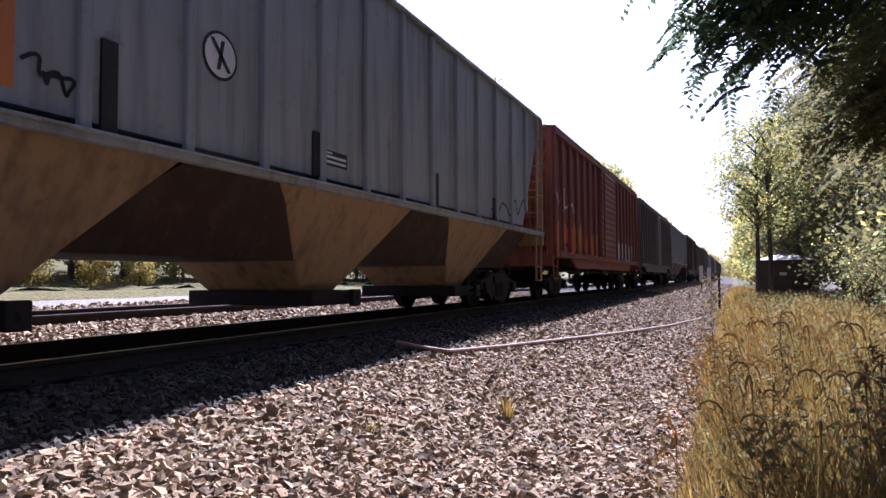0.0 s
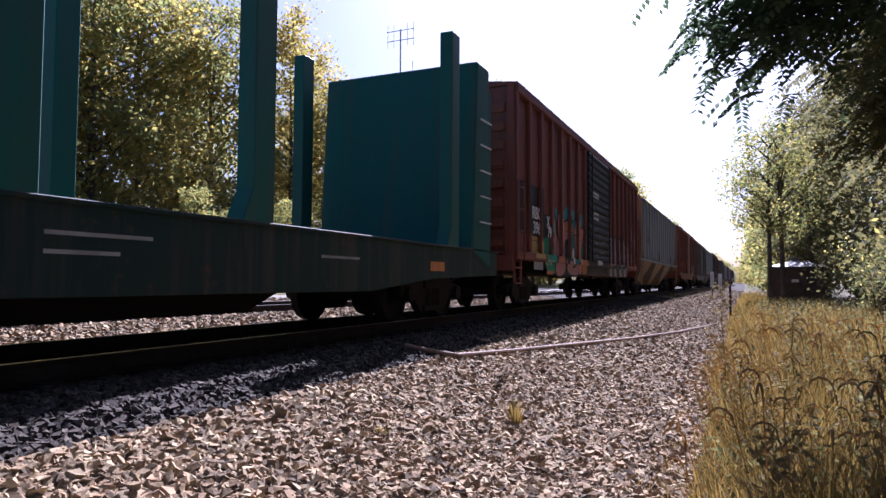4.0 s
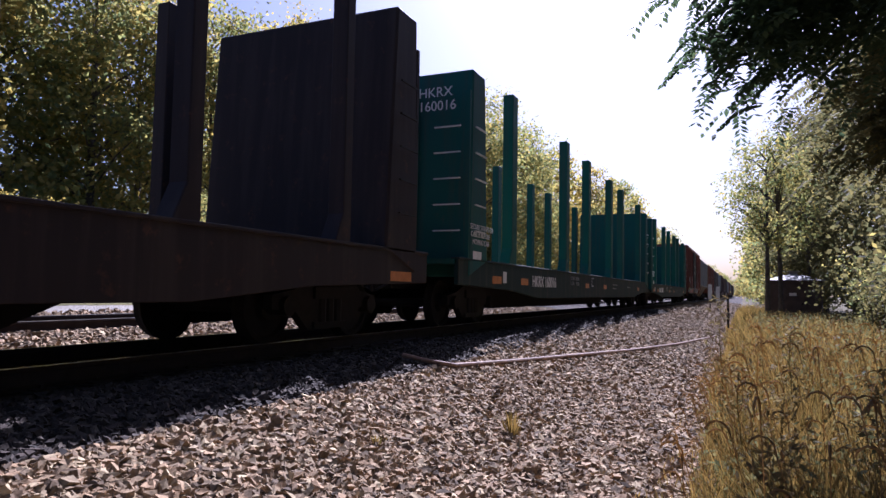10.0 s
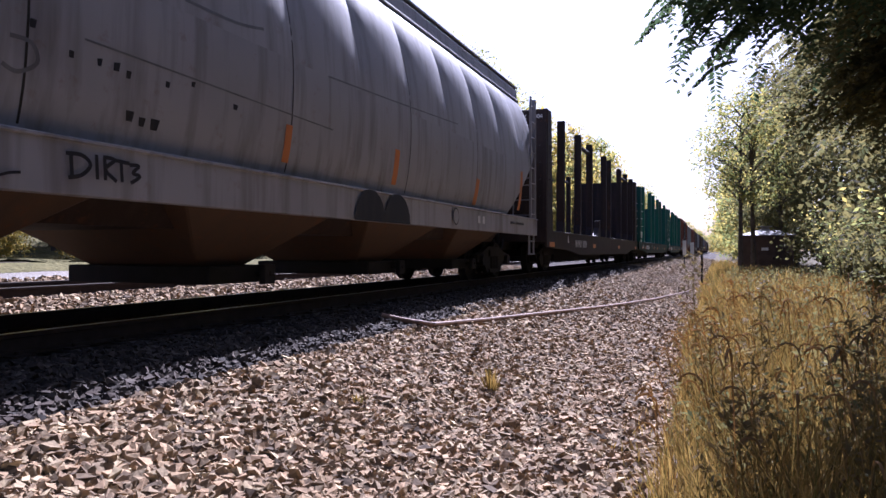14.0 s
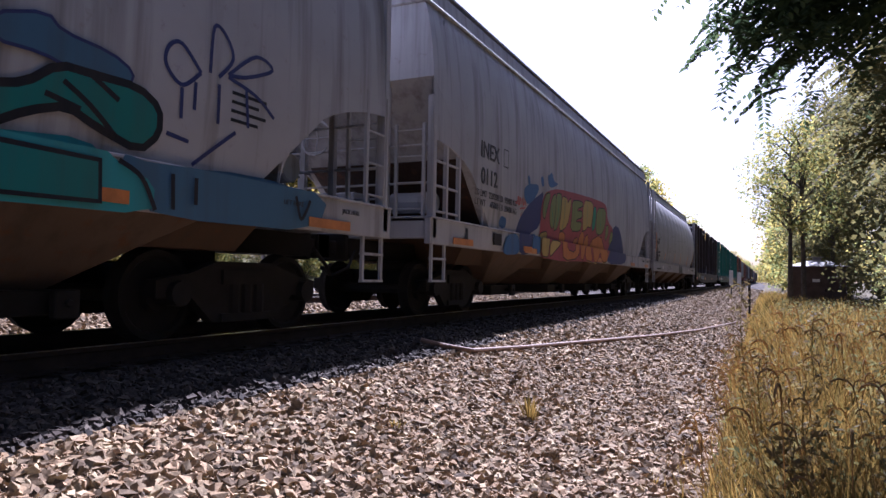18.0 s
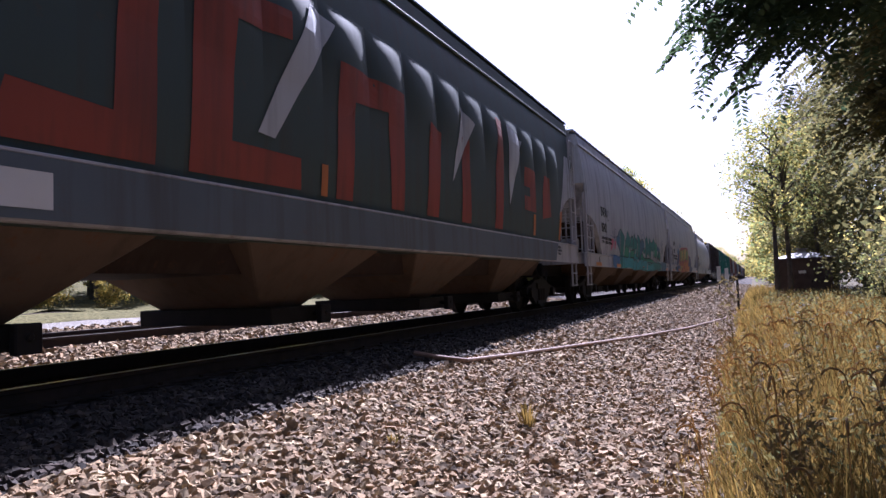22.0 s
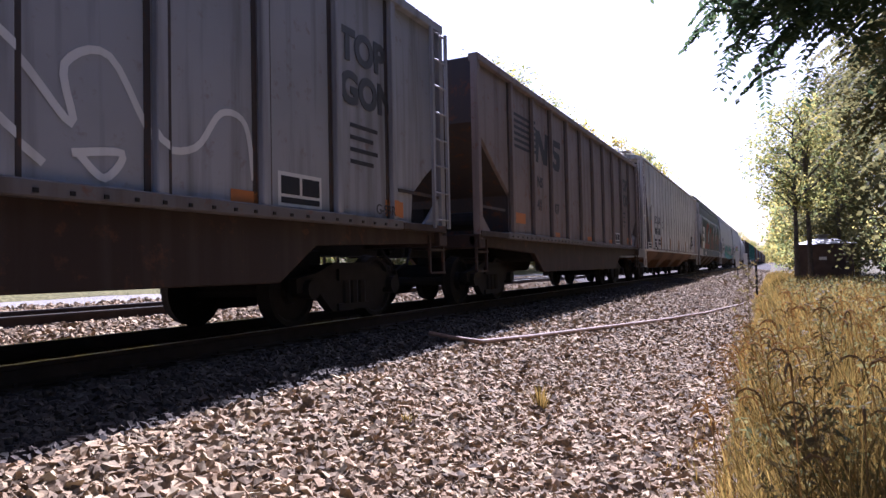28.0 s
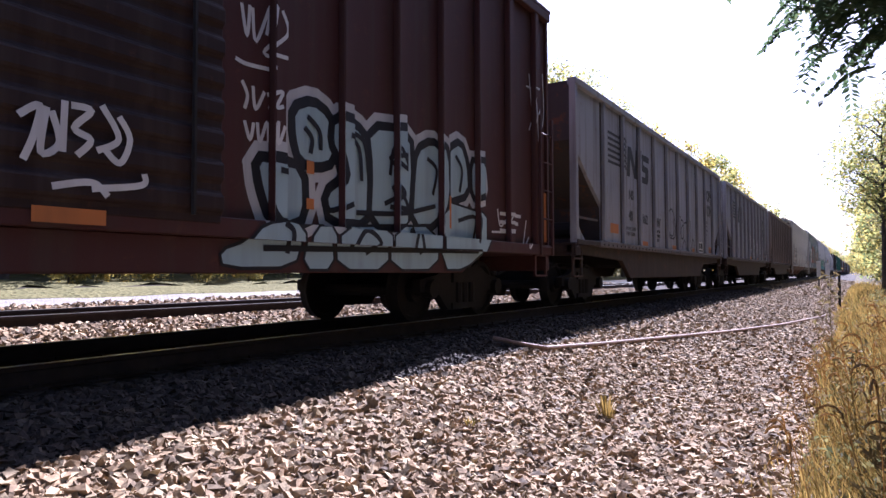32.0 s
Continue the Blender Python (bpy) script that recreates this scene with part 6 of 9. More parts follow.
letter(HOP_C, CS, [(-2.23, 2.32), (-1.7, 2.38), (-1.2, 2.39), (-1.27, 2.28), (-1.7, 2.21), (-1.76, 2.11), (-1.26, 2.16), (-1.25, 2.01), (-1.75, 1.93), (-1.88, 1.83), (-1.25, 1.88), (-1.38, 1.65), (-2.32, 1.6), (-2.21, 2.01)], OLIVE, 4.2, INK, 0.022, halo=GOLD, soft=1)
letter(HOP_C, CS, [(-1.15, 2.46), (-0.12, 2.51), (-0.07, 2.28), (-0.26, 1.81), (-0.61, 1.84), (-0.85, 1.71), (-1.16, 1.68)], GOLD, 4.4, INK, 0.022, halo=GOLD, soft=1)
letter(HOP_C, CS, [(-0.02, 2.39), (0.3, 2.41), (0.19, 1.83), (-0.17, 1.72)], MINT, 4.6, INK, 0.022, halo=GOLD, soft=1)
letter(HOP_C, CS, [(0.36, 2.4), (1.53, 2.49), (1.44, 1.98), (1.01, 1.71), (0.3, 1.7)], OLIVE, 4.8, INK, 0.022, halo=GOLD, soft=1)
letter(HOP_C, CS, [(1.55, 1.99), (1.91, 2.03), (1.92, 1.8), (1.58, 1.53)], OLIVE, 5, INK, 0.022, halo=GOLD, soft=1)
letter(HOP_C, CS, [(2.29, 1.91), (2.62, 1.82), (2.44, 1.56), (2.06, 1.49)], OLIVE, 5.2, INK, 0.022, halo=GOLD, soft=1)
letter(HOP_C, CS, [(-4.73, 0.92), (-4.71, 1.27), (-4.56, 1.39), (-4.21, 1.44), (-4.13, 1.38), (-4.27, 0.95), (-4.35, 0.9)], GOLD, 5.4, INK, 0.022, halo=GOLD, soft=1)
letter(HOP_C, CS, [(-4.08, 1.27), (-3.4, 1.27), (-3.3, 1.23), (-3.77, 1.06), (-4.19, 0.89)], GOLD, 5.6, INK, 0.022, halo=GOLD, soft=1)
letter(HOP_C, CS, [(-3.26, 1.48), (-2.9, 1.53), (-2.72, 1.44), (-2.76, 1.12), (-2.04, 1.06), (-1.93, 1.41), (-1.52, 1.48), (-1.7, 0.96), (-3.08, 0.86), (-3.15, 1.24)], ORNG, 5.8, INK, 0.022, halo=GOLD, soft=1)
letter(HOP_C, CS, [(-1.45, 1.52), (-1.08, 1.69), (-0.92, 1.45), (-1.2, 0.93), (-1.49, 0.94)], ORNG, 6, INK, 0.022, halo=GOLD, soft=1)
letter(HOP_C, CS, [(-0.84, 1.52), (-0.52, 1.62), (-0.41, 1.17), (-0.22, 0.91), (-1.05, 0.94)], ORNG, 6.2, INK, 0.022, halo=GOLD, soft=1)
letter(HOP_C, CS, [(-0.25, 1.45), (0.9, 1.7), (1.71, 1.23), (1.61, 0.96), (0.94, 0.93), (0.72, 1.24), (0.33, 0.9), (-0.04, 0.92)], ORNG, 6.4, INK, 0.022, halo=GOLD, soft=1)
scrawl(HOP_C, CS, [[(-6.27, 1.88), (-6.18, 1.85), (-6.11, 1.99), (-6.08, 1.82)]], 0.03, REDS, 2, "small red tag")
scrawl(HOP_C, CS, [[(-6.05, 1.82), (-6.01, 1.98), (-5.95, 1.85)]], 0.03, REDS, 2, "small red tag")
scrawl(HOP_C, CS, [[(-5.9, 1.86), (-5.86, 1.98), (-5.8, 1.85), (-5.72, 1.94)]], 0.03, REDS, 2, "small red tag")
scrawl(HOP_C, CS, [[(-5.98, 1.77), (-5.68, 1.81)]], 0.03, REDS, 2, "small red tag")
scrawl(HOP_C, CS, [[(-5.75, 1.97), (-5.66, 1.84)]], 0.03, REDS, 2, "small red tag")
scrawl(HOP_C, CS, [[(-5.92, 1.69), (-5.91, 1.63)]], 0.03, REDS, 2, "small red tag")
letter(HOP_C, CS, [(-5.92, 1.05), (-5.42, 1.06), (-5.4, 0.95), (-5.91, 0.96)], ORNG, 8, None, 0.03, label="orange reflector", soft=0)
letter(HOP_C, CS, [(1.59, 1.38), (2.82, 2.14), (3.7, 2.06), (4.72, 1.23), (4.4, 0.94), (1.61, 0.88)], NAVY, 1.2, None, 0.03)
scrawl(HOP_C, CS, [[(-3.99, 2.05), (-3.89, 1.83), (-3.78, 1.61)]], 0.025, MINT, 8, "green shading in a letter")
scrawl(HOP_C, CS, [[(-3.45, 2.29), (-3.45, 1.91), (-3.56, 1.6)]], 0.025, MINT, 8, "green shading in a letter")
scrawl(HOP_C, CS, [[(-2.93, 2.26), (-2.93, 1.89), (-3.06, 1.59)]], 0.025, MINT, 8, "green shading in a letter")
scrawl(HOP_C, CS, [[(-4.4, 2.06), (-4.41, 1.84)]], 0.025, MINT, 8, "green shading in a letter")
scrawl(HOP_C, CS, [[(-0.8, 2.36), (-0.74, 1.85)]], 0.025, MINT, 8, "green shading in a letter")
scrawl(HOP_C, CS, [[(0.87, 2.35), (0.79, 1.83)]], 0.025, MINT, 8, "green shading in a letter")
lettering("INEX", 0.38, BLACK, HOP_C, -8.02, 2.44, SIDE + 0.002, bold=0.004)
lettering("0112", 0.38, BLACK, HOP_C, -8.0, 2.0, SIDE + 0.004, bold=0.004)
lettering("LD LMT  220200 LB  99800 KG\nLT WT     65800 LB  29800 KG", 0.155, BLACK, HOP_C, -8.25, 1.78, SIDE + 0.002)
for car, y in ((HOP_C, -6.95), (HOP_D, -6.95)):
    s = surface_of("round", sec=SMOOTH, sill=1.28)
    decal(car, "frame_mark", [rect(y, y + 0.25, 2.42, 2.75)], INK, 2, s)
    decal(car, "frame_mark", [rect(y + 0.02, y + 0.23, 2.44, 2.73)], LILAC, 3, s)
    lettering("C", 0.15, BLACK, car, y + 0.07, 2.48, SIDE)
for car in (HOP_C, HOP_D):
    for y in (-9.1, -5.8, 0.2, 5.5, 8.4):
        patch(car, "reflector", SIDE + 0.028, y, y + 0.75, 0.93, 1.03, ORANGE, "orange reflector strip")
    patch(car, "jack_mark", SIDE + 0.02, -8.62, -8.54, 1.02, 1.2, INK)
patch(HOP_C, "vent_plate", SIDE + 0.02, -7.45, -7.1, 1.0, 1.2, GRIME, "small grille plate", 0.02)

# light grey hopper with the teal mural
letter(HOP_D, CS, [(-4.4, 1.33), (-2.45, 1.58), (-1.64, 1.41), (0.03, 1.39), (2.58, 1.27), (6.04, 1.18), (6.05, 0.92), (1.31, 0.81), (-0.17, 0.87), (-2.4, 0.81)], AQUA, 1, None, 0.04, label="aqua sprayed ground band")
letter(HOP_D, CS, [(-2.5, 2.08), (-2.38, 2.08), (-2.22, 2.16), (-2.11, 2.13), (-2.02, 2.04), (-1.93, 1.89), (-1.85, 1.77), (-1.89, 1.72), (-2.15, 1.7), (-2.21, 1.82), (-2.32, 1.79), (-2.44, 1.68), (-2.47, 1.68)], TEAL, 2, INK, 0.05, soft=0)
letter(HOP_D, CS, [(-2.46, 1.6), (-2.27, 1.59), (-2.15, 1.6), (-1.66, 1.6), (-1.67, 1.42), (-1.63, 1.35), (-2.44, 1.35)], MINT, 2.35, INK, 0.05, soft=0)
letter(HOP_D, CS, [(-1.82, 2), (-1.7, 2.17), (-1.61, 2.28), (-1.42, 2.15), (-1.17, 2.05), (-0.9, 2.01), (-0.85, 1.78), (-0.81, 1.45), (-1.11, 1.45), (-1.15, 1.75), (-1.36, 1.72), (-1.37, 1.62), (-1.65, 1.55), (-1.71, 1.66), (-1.77, 1.85)], TEAL, 2.7, INK, 0.05, soft=0)
letter(HOP_D, CS, [(-1.14, 2.08), (-1.07, 2.15), (-0.86, 2.06), (-0.9, 2)], TEAL, 3.05, INK, 0.035, soft=0)
letter(HOP_D, CS, [(-0.81, 2.28), (-0.55, 2.26), (-0.25, 2.16), (-0.05, 2.1), (-0.07, 1.96), (-0.16, 1.89), (-0.21, 1.56), (-0.21, 1.35), (-0.53, 1.39), (-0.66, 1.38), (-0.7, 1.62), (-0.68, 1.92), (-0.79, 2.01)], TEAL, 3.4, INK, 0.035, soft=0)
letter(HOP_D, CS, [(-0.2, 1.96), (-0.09, 2.04), (0.24, 2.09), (0.6, 2.18), (1.02, 2.03), (1.05, 1.81), (0.82, 1.83), (0.68, 1.72), (0.45, 1.67), (0.55, 1.57), (0.09, 1.5), (0.08, 1.33), (-0.2, 1.32)], DULLBLUE, 3.75, INK, 0.035, soft=0)
letter(HOP_D, CS, [(1.37, 2.16), (1.51, 2.23), (1.8, 2.29), (1.88, 2.36), (2.02, 2.31), (2.17, 2.16), (2.39, 2.02), (2.53, 2.05), (2.63, 1.76), (2.42, 1.51), (2.26, 1.67), (1.87, 1.55), (1.75, 1.43), (1.5, 1.43), (1.42, 1.78)], TEAL, 4.1, INK, 0.035, soft=0)
letter(HOP_D, CS, [(2.48, 2.18), (2.56, 2.42), (2.75, 2.28), (3.09, 2.14), (3.61, 2.17), (4.09, 2.39), (4.41, 2.25), (4.57, 2.09), (4.32, 1.84), (4.13, 1.47), (3.82, 1.77), (3.36, 1.87), (3.12, 1.45), (2.96, 1.35), (2.63, 1.62), (2.66, 1.92)], TEAL, 4.45, INK, 0.035, soft=0)
letter(HOP_D, CS, [(4.57, 2.09), (4.86, 2.23), (5.17, 2.14), (5.28, 1.87), (5.19, 1.58), (4.66, 1.52), (4.34, 1.58)], MINT, 4.8, INK, 0.035, soft=0)
letter(HOP_D, CS, [(0.11, 1.49), (0.55, 1.56), (0.85, 1.41), (1.28, 1.37), (2.57, 1.4), (3.94, 1.37), (3.76, 1.23), (1.76, 1.23), (0.13, 1.26)], MINT, 5.15, INK, 0.035, soft=0)
letter(HOP_D, CS, [(0.68, 1.76), (1.14, 1.78), (1.31, 1.7), (1.15, 1.61), (0.84, 1.62)], TEAL, 5.5, INK, 0.035, soft=0)
letter(HOP_D, CS, [(-2.44, 1.25), (-2.22, 1.25), (-2.1, 1.2), (-1.96, 1.22), (-1.9, 1.27), (-1.7, 1.21), (-1.64, 1.11), (-1.76, 0.88), (-2.4, 0.83)], AQUA, 5.85, INK, 0.035, soft=0)
letter(HOP_D, CS, [(-1.63, 1.24), (-1.43, 1.17), (-1.31, 1.18), (-1.27, 1.12), (-0.93, 1.24), (-0.52, 1.29), (-0.3, 1.23), (-0.18, 1.09), (-0.17, 0.89), (-0.91, 0.88), (-1.6, 0.86), (-1.66, 1.01)], AQUA, 6.2, INK, 0.035, soft=0)
letter(HOP_D, CS, [(0.3, 1.25), (1.28, 1.28), (1.4, 1.2), (1.09, 0.87), (-0.09, 0.89), (0.06, 0.95), (0.49, 0.96)], AQUA, 6.55, INK, 0.035, soft=0)
letter(HOP_D, CS, [(1.52, 1.14), (1.89, 1.11), (2.44, 1.08), (2.89, 1.19), (3.23, 0.91), (1.78, 0.85)], AQUA, 6.9, INK, 0.035, soft=0)
letter(HOP_D, CS, [(3.39, 1.24), (4.35, 1.23), (5.98, 1.2), (5.99, 0.94), (3.59, 0.9)], TEAL, 7.25, INK, 0.035, soft=0)
letter(HOP_D, CS, [(1.45, 1.2), (1.49, 0.89), (1.11, 0.87)], STEELGREY, 7.6, None, 0.04, soft=0)
letter(HOP_D, CS, [(1.87, 1.55), (2.03, 1.45), (1.81, 1.39)], STEELGREY, 7.6, None, 0.04, soft=0)
letter(HOP_D, CS, [(-2.42, 1.67), (-2.26, 1.76), (-2.24, 1.63), (-2.38, 1.61)], STEELGREY, 7.6, None, 0.04, soft=0)
letter(HOP_D, CS, [(-1.32, 1.69), (-1.2, 1.71), (-1.18, 1.63), (-1.31, 1.64)], STEELGREY, 7.6, None, 0.04, soft=0)
letter(HOP_D, CS, [(-0.84, 1.88), (-0.77, 1.79), (-0.78, 1.55), (-0.84, 1.64)], STEELGREY, 7.6, None, 0.04, soft=0)
letter(HOP_D, CS, [(-1.32, 1.24), (-1.11, 1.29), (-1.06, 1.21), (-1.24, 1.16)], STEELGREY, 7.6, None, 0.04, soft=0)
letter(HOP_D, CS, [(3.7, 1.67), (4.12, 1.85), (3.84, 1.36)], STEELGREY, 7.6, None, 0.04, soft=0)
letter(HOP_D, CS, [(3.03, 1.71), (3.28, 1.78), (3.01, 1.4)], STEELGREY, 7.6, None, 0.04, soft=0)
letter(HOP_D, CS, [(0.89, 1.5), (1.15, 1.58), (1.06, 1.42)], STEELGREY, 7.6, None, 0.04, soft=0)
scrawl(HOP_D, CS, [[(0.01, 2.31), (0.08, 2.5), (0.18, 2.56), (0.35, 2.46), (0.42, 2.34), (0.64, 2.4), (0.83, 2.51), (0.88, 2.27)]], 0.035, NAVY, 8, "thin violet sketch lines")
scrawl(HOP_D, CS, [[(0.24, 2.15), (0.2, 2.37)]], 0.035, NAVY, 8, "thin violet sketch lines")
scrawl(HOP_D, CS, [[(0.95, 2.29), (1.22, 2.26), (1.4, 2.2)]], 0.035, NAVY, 8, "thin violet sketch lines")
scrawl(HOP_D, CS, [[(0.12, 2.06), (0.09, 1.78), (0.27, 1.59)]], 0.035, NAVY, 8, "thin violet sketch lines")
scrawl(HOP_D, CS, [[(0.33, 2.08), (0.38, 1.66)]], 0.035, NAVY, 8, "thin violet sketch lines")
scrawl(HOP_D, CS, [[(0.61, 2.12), (0.61, 1.76)]], 0.035, NAVY, 8, "thin violet sketch lines")
scrawl(HOP_D, CS, [[(-2.14, 1.69), (-2.06, 1.67), (-1.89, 1.66), (-1.66, 1.67)]], 0.04, INK, 8.4)
scrawl(HOP_D, CS, [[(-2.03, 1.31), (-2.08, 1.2), (-2.22, 1.23)]], 0.04, INK, 8.4)
scrawl(HOP_D, CS, [[(-1.65, 1.55), (-1.67, 1.42), (-1.59, 1.29), (-1.45, 1.17)]], 0.04, INK, 8.4)
scrawl(HOP_D, CS, [[(-0.91, 0.89), (-0.79, 0.95), (-0.6, 0.96), (-0.54, 0.9)]], 0.04, INK, 8.4)
scrawl(HOP_D, CS, [[(1.52, 2.16), (1.71, 2.07), (1.74, 1.5)]], 0.04, INK, 8.4)
scrawl(HOP_D, CS, [[(2.93, 2), (3, 1.59)]], 0.04, INK, 8.4)
scrawl(HOP_D, CS, [[(0.35, 1.17), (0.44, 1.04)]], 0.04, INK, 8.4)
scrawl(HOP_D, CS, [[(0.76, 1.19), (0.93, 0.91)]], 0.04, INK, 8.4)
letter(HOP_D, CS, [(-5.44, 1.97), (-5.15, 2.01), (-4.98, 2.17), (-4.8, 2.24), (-4.76, 1.46), (-5.07, 1.68), (-5.44, 1.82)], DULLBLUE, 2, INK, 0.03, soft=0)
letter(HOP_D, CS, [(-4.7, 2.29), (-4.53, 2.26), (-3.87, 2.08), (-3.88, 1.92), (-3.98, 1.81), (-4.08, 1.34), (-4.48, 1.33), (-4.62, 1.31)], TEAL, 2.3, INK, 0.03, soft=0)
letter(HOP_D, CS, [(-5.19, 1.27), (-5.05, 1.2), (-4.78, 1.24), (-4.72, 1.37), (-4.64, 1.16), (-4.74, 1.03), (-4.79, 0.9), (-4.83, 0.97), (-5.09, 0.9), (-4.99, 1.09)], TEAL, 2.6, INK, 0.03, soft=0)
letter(HOP_D, CS, [(-4.41, 1.19), (-3.88, 1.34), (-3.81, 0.93), (-4.25, 0.9)], AQUA, 2.9, INK, 0.03, soft=0)
letter(HOP_D, CS, [(-6.44, 1.31), (-5.68, 1.34), (-5.2, 1.34), (-5.15, 1.25), (-5.21, 0.96), (-6.41, 0.85)], BLUE, 1, None, 0.04, label="blue sprayed panel on the sill")
letter(HOP_D, CS, [(-6.39, 1.78), (-6.27, 1.9), (-5.93, 1.85), (-6, 1.63), (-6.27, 1.51), (-6.45, 1.45), (-6.45, 1.59)], PINK, 2, None, 0.04, label="pink sprayed gift box", soft=0)
letter(HOP_D, CS, [(-5.82, 1.82), (-5.51, 1.8), (-5.6, 1.56), (-5.78, 1.54)], PINK, 2, None, 0.04, label="pink sprayed gift box", soft=0)
letter(HOP_D, CS, [(-6.29, 1.87), (-6.21, 1.89), (-6.2, 1.81), (-6.28, 1.79)], ROSE, 2.6, None, 0.04, label="darker spot", soft=2)
letter(HOP_D, CS, [(-6.34, 1.73), (-6.27, 1.75), (-6.26, 1.68), (-6.33, 1.66)], ROSE, 2.6, None, 0.04, label="darker spot", soft=2)
letter(HOP_D, CS, [(-6.22, 1.73), (-6.12, 1.75), (-6.12, 1.66), (-6.21, 1.64)], ROSE, 2.6, None, 0.04, label="darker spot", soft=2)
letter(HOP_D, CS, [(-6.09, 1.85), (-6, 1.88), (-6, 1.79), (-6.09, 1.77)], ROSE, 2.6, None, 0.04, label="darker spot", soft=2)
letter(HOP_D, CS, [(-6.37, 1.59), (-6.3, 1.61), (-6.29, 1.54), (-6.36, 1.52)], ROSE, 2.6, None, 0.04, label="darker spot", soft=2)
letter(HOP_D, CS, [(-5.74, 1.73), (-5.66, 1.75), (-5.66, 1.68), (-5.74, 1.66)], ROSE, 2.6, None, 0.04, label="darker spot", soft=2)
letter(HOP_D, CS, [(-5.62, 1.74), (-5.55, 1.75), (-5.55, 1.69), (-5.61, 1.68)], ROSE, 2.6, None, 0.04, label="darker spot", soft=2)
scrawl(HOP_D, CS, [[(-6.19, 2.11), (-6.02, 2.02), (-5.83, 1.92), (-5.49, 1.8)]], 0.025, NAVY, 3.2, "dark ribbon line")
scrawl(HOP_D, CS, [[(-6.47, 1.96), (-6.18, 1.94), (-5.83, 1.92)]], 0.025, NAVY, 3.2, "dark ribbon line")
scrawl(HOP_D, CS, [[(-5.83, 1.92), (-5.9, 2.1), (-5.99, 2.18)]], 0.025, NAVY, 3.2, "dark ribbon line")
scrawl(HOP_D, CS, [[(-5.83, 1.92), (-5.68, 2.21), (-5.51, 2.19), (-5.6, 2.01), (-5.8, 1.9)]], 0.025, NAVY, 3.2, "dark ribbon line")
scrawl(HOP_D, CS, [[(-5.95, 2.2), (-5.83, 2.04)]], 0.025, NAVY, 3.2, "dark ribbon line")
letter(HOP_D, CS, [(-5.11, 1.3), (-4.48, 1.33), (-1.11, 1.54), (-1.09, 0.97), (-5.15, 0.89)], AQUA, 1.6, None, 0.03, soft=0)
letter(HOP_D, CS, [(-3.76, 1.69), (-3.69, 1.9), (-3.46, 2.01), (-3.24, 2.3), (-2.97, 2.21), (-2.63, 2.06), (-2.62, 1.83), (-2.84, 1.6), (-3, 1.7), (-3.36, 1.76)], TEAL, 1.7, INK, 0.03, soft=0)
letter(HOP_D, CS, [(-3.84, 1.51), (-3.72, 1.64), (-3.31, 1.74), (-2.95, 1.65), (-2.83, 1.48), (-2.93, 1.34), (-3.83, 1.34)], MINT, 1.8, INK, 0.03, soft=0)
letter(HOP_D, CS, [(-2.62, 1.83), (-2.27, 2.06), (-1.95, 2.16), (-1.73, 1.91), (-1.58, 1.68), (-1.99, 1.66), (-2.49, 1.59)], TEAL, 1.9, INK, 0.03, soft=0)
letter(HOP_D, CS, [(6.14, 1.31), (6.46, 1.26), (7.63, 1.36), (8.74, 1.27), (8.55, 0.88), (6.47, 0.86), (6.34, 1.03)], DULLBLUE, 1.3, None, 0.03, label="blue sprayed panel with drips")
letter(HOP_D, CS, [(4.96, 1.28), (5.33, 1.31), (5.95, 1.37), (6.18, 1.21), (6.48, 1.12), (6.47, 0.87), (5.35, 0.86), (4.98, 0.84)], AQUA, 1.6, None, 0.03)
letter(HOP_D, CS, [(5.25, 1.99), (5.59, 2.11), (5.69, 2.02), (6.07, 1.99), (6.26, 1.91), (6.23, 1.8), (5.79, 1.81), (5.57, 1.86), (5.26, 1.85)], DULLBLUE, 8, NAVY, 0.02)
letter(HOP_D, CS, [(5.24, 1.54), (5.49, 1.6), (5.7, 1.78), (5.93, 1.78), (6.31, 1.79), (6.5, 1.69), (6.51, 1.52), (6.37, 1.38), (6.02, 1.48), (5.77, 1.58), (5.5, 1.49), (5.25, 1.34)], TEAL, 8.6, INK, 0.05)
scrawl(HOP_D, CS, [[(6.93, 2.1), (6.72, 2.28), (6.59, 2.22), (6.57, 2.07), (6.74, 1.95), (6.93, 2.1)]], 0.035, NAVY, 2, "violet line of a ribbon drawing")
scrawl(HOP_D, CS, [[(7.03, 2.13), (7.06, 2.53), (7.2, 2.5), (7.29, 2.32), (7.13, 2.12)]], 0.035, NAVY, 2, "violet line of a ribbon drawing")
scrawl(HOP_D, CS, [[(7.24, 2.17), (7.58, 2.43), (7.81, 2.37), (7.47, 2.21), (7.24, 2.17)]], 0.035, NAVY, 2, "violet line of a ribbon drawing")
scrawl(HOP_D, CS, [[(6.74, 1.93), (6.75, 1.68)]], 0.035, NAVY, 2, "violet line of a ribbon drawing")
scrawl(HOP_D, CS, [[(6.88, 2.01), (6.88, 1.78)]], 0.035, NAVY, 2, "violet line of a ribbon drawing")
scrawl(HOP_D, CS, [[(7.14, 2.06), (7.15, 1.72)]], 0.035, NAVY, 2, "violet line of a ribbon drawing")
scrawl(HOP_D, CS, [[(7.47, 2.09), (7.52, 1.76)]], 0.035, NAVY, 2, "violet line of a ribbon drawing")
scrawl(HOP_D, CS, [[(6.62, 1.54), (6.85, 1.51)]], 0.035, NAVY, 2, "violet line of a ribbon drawing")
scrawl(HOP_D, CS, [[(6.91, 1.33), (7.16, 1.53), (7.37, 1.69)]], 0.035, NAVY, 2, "violet line of a ribbon drawing")
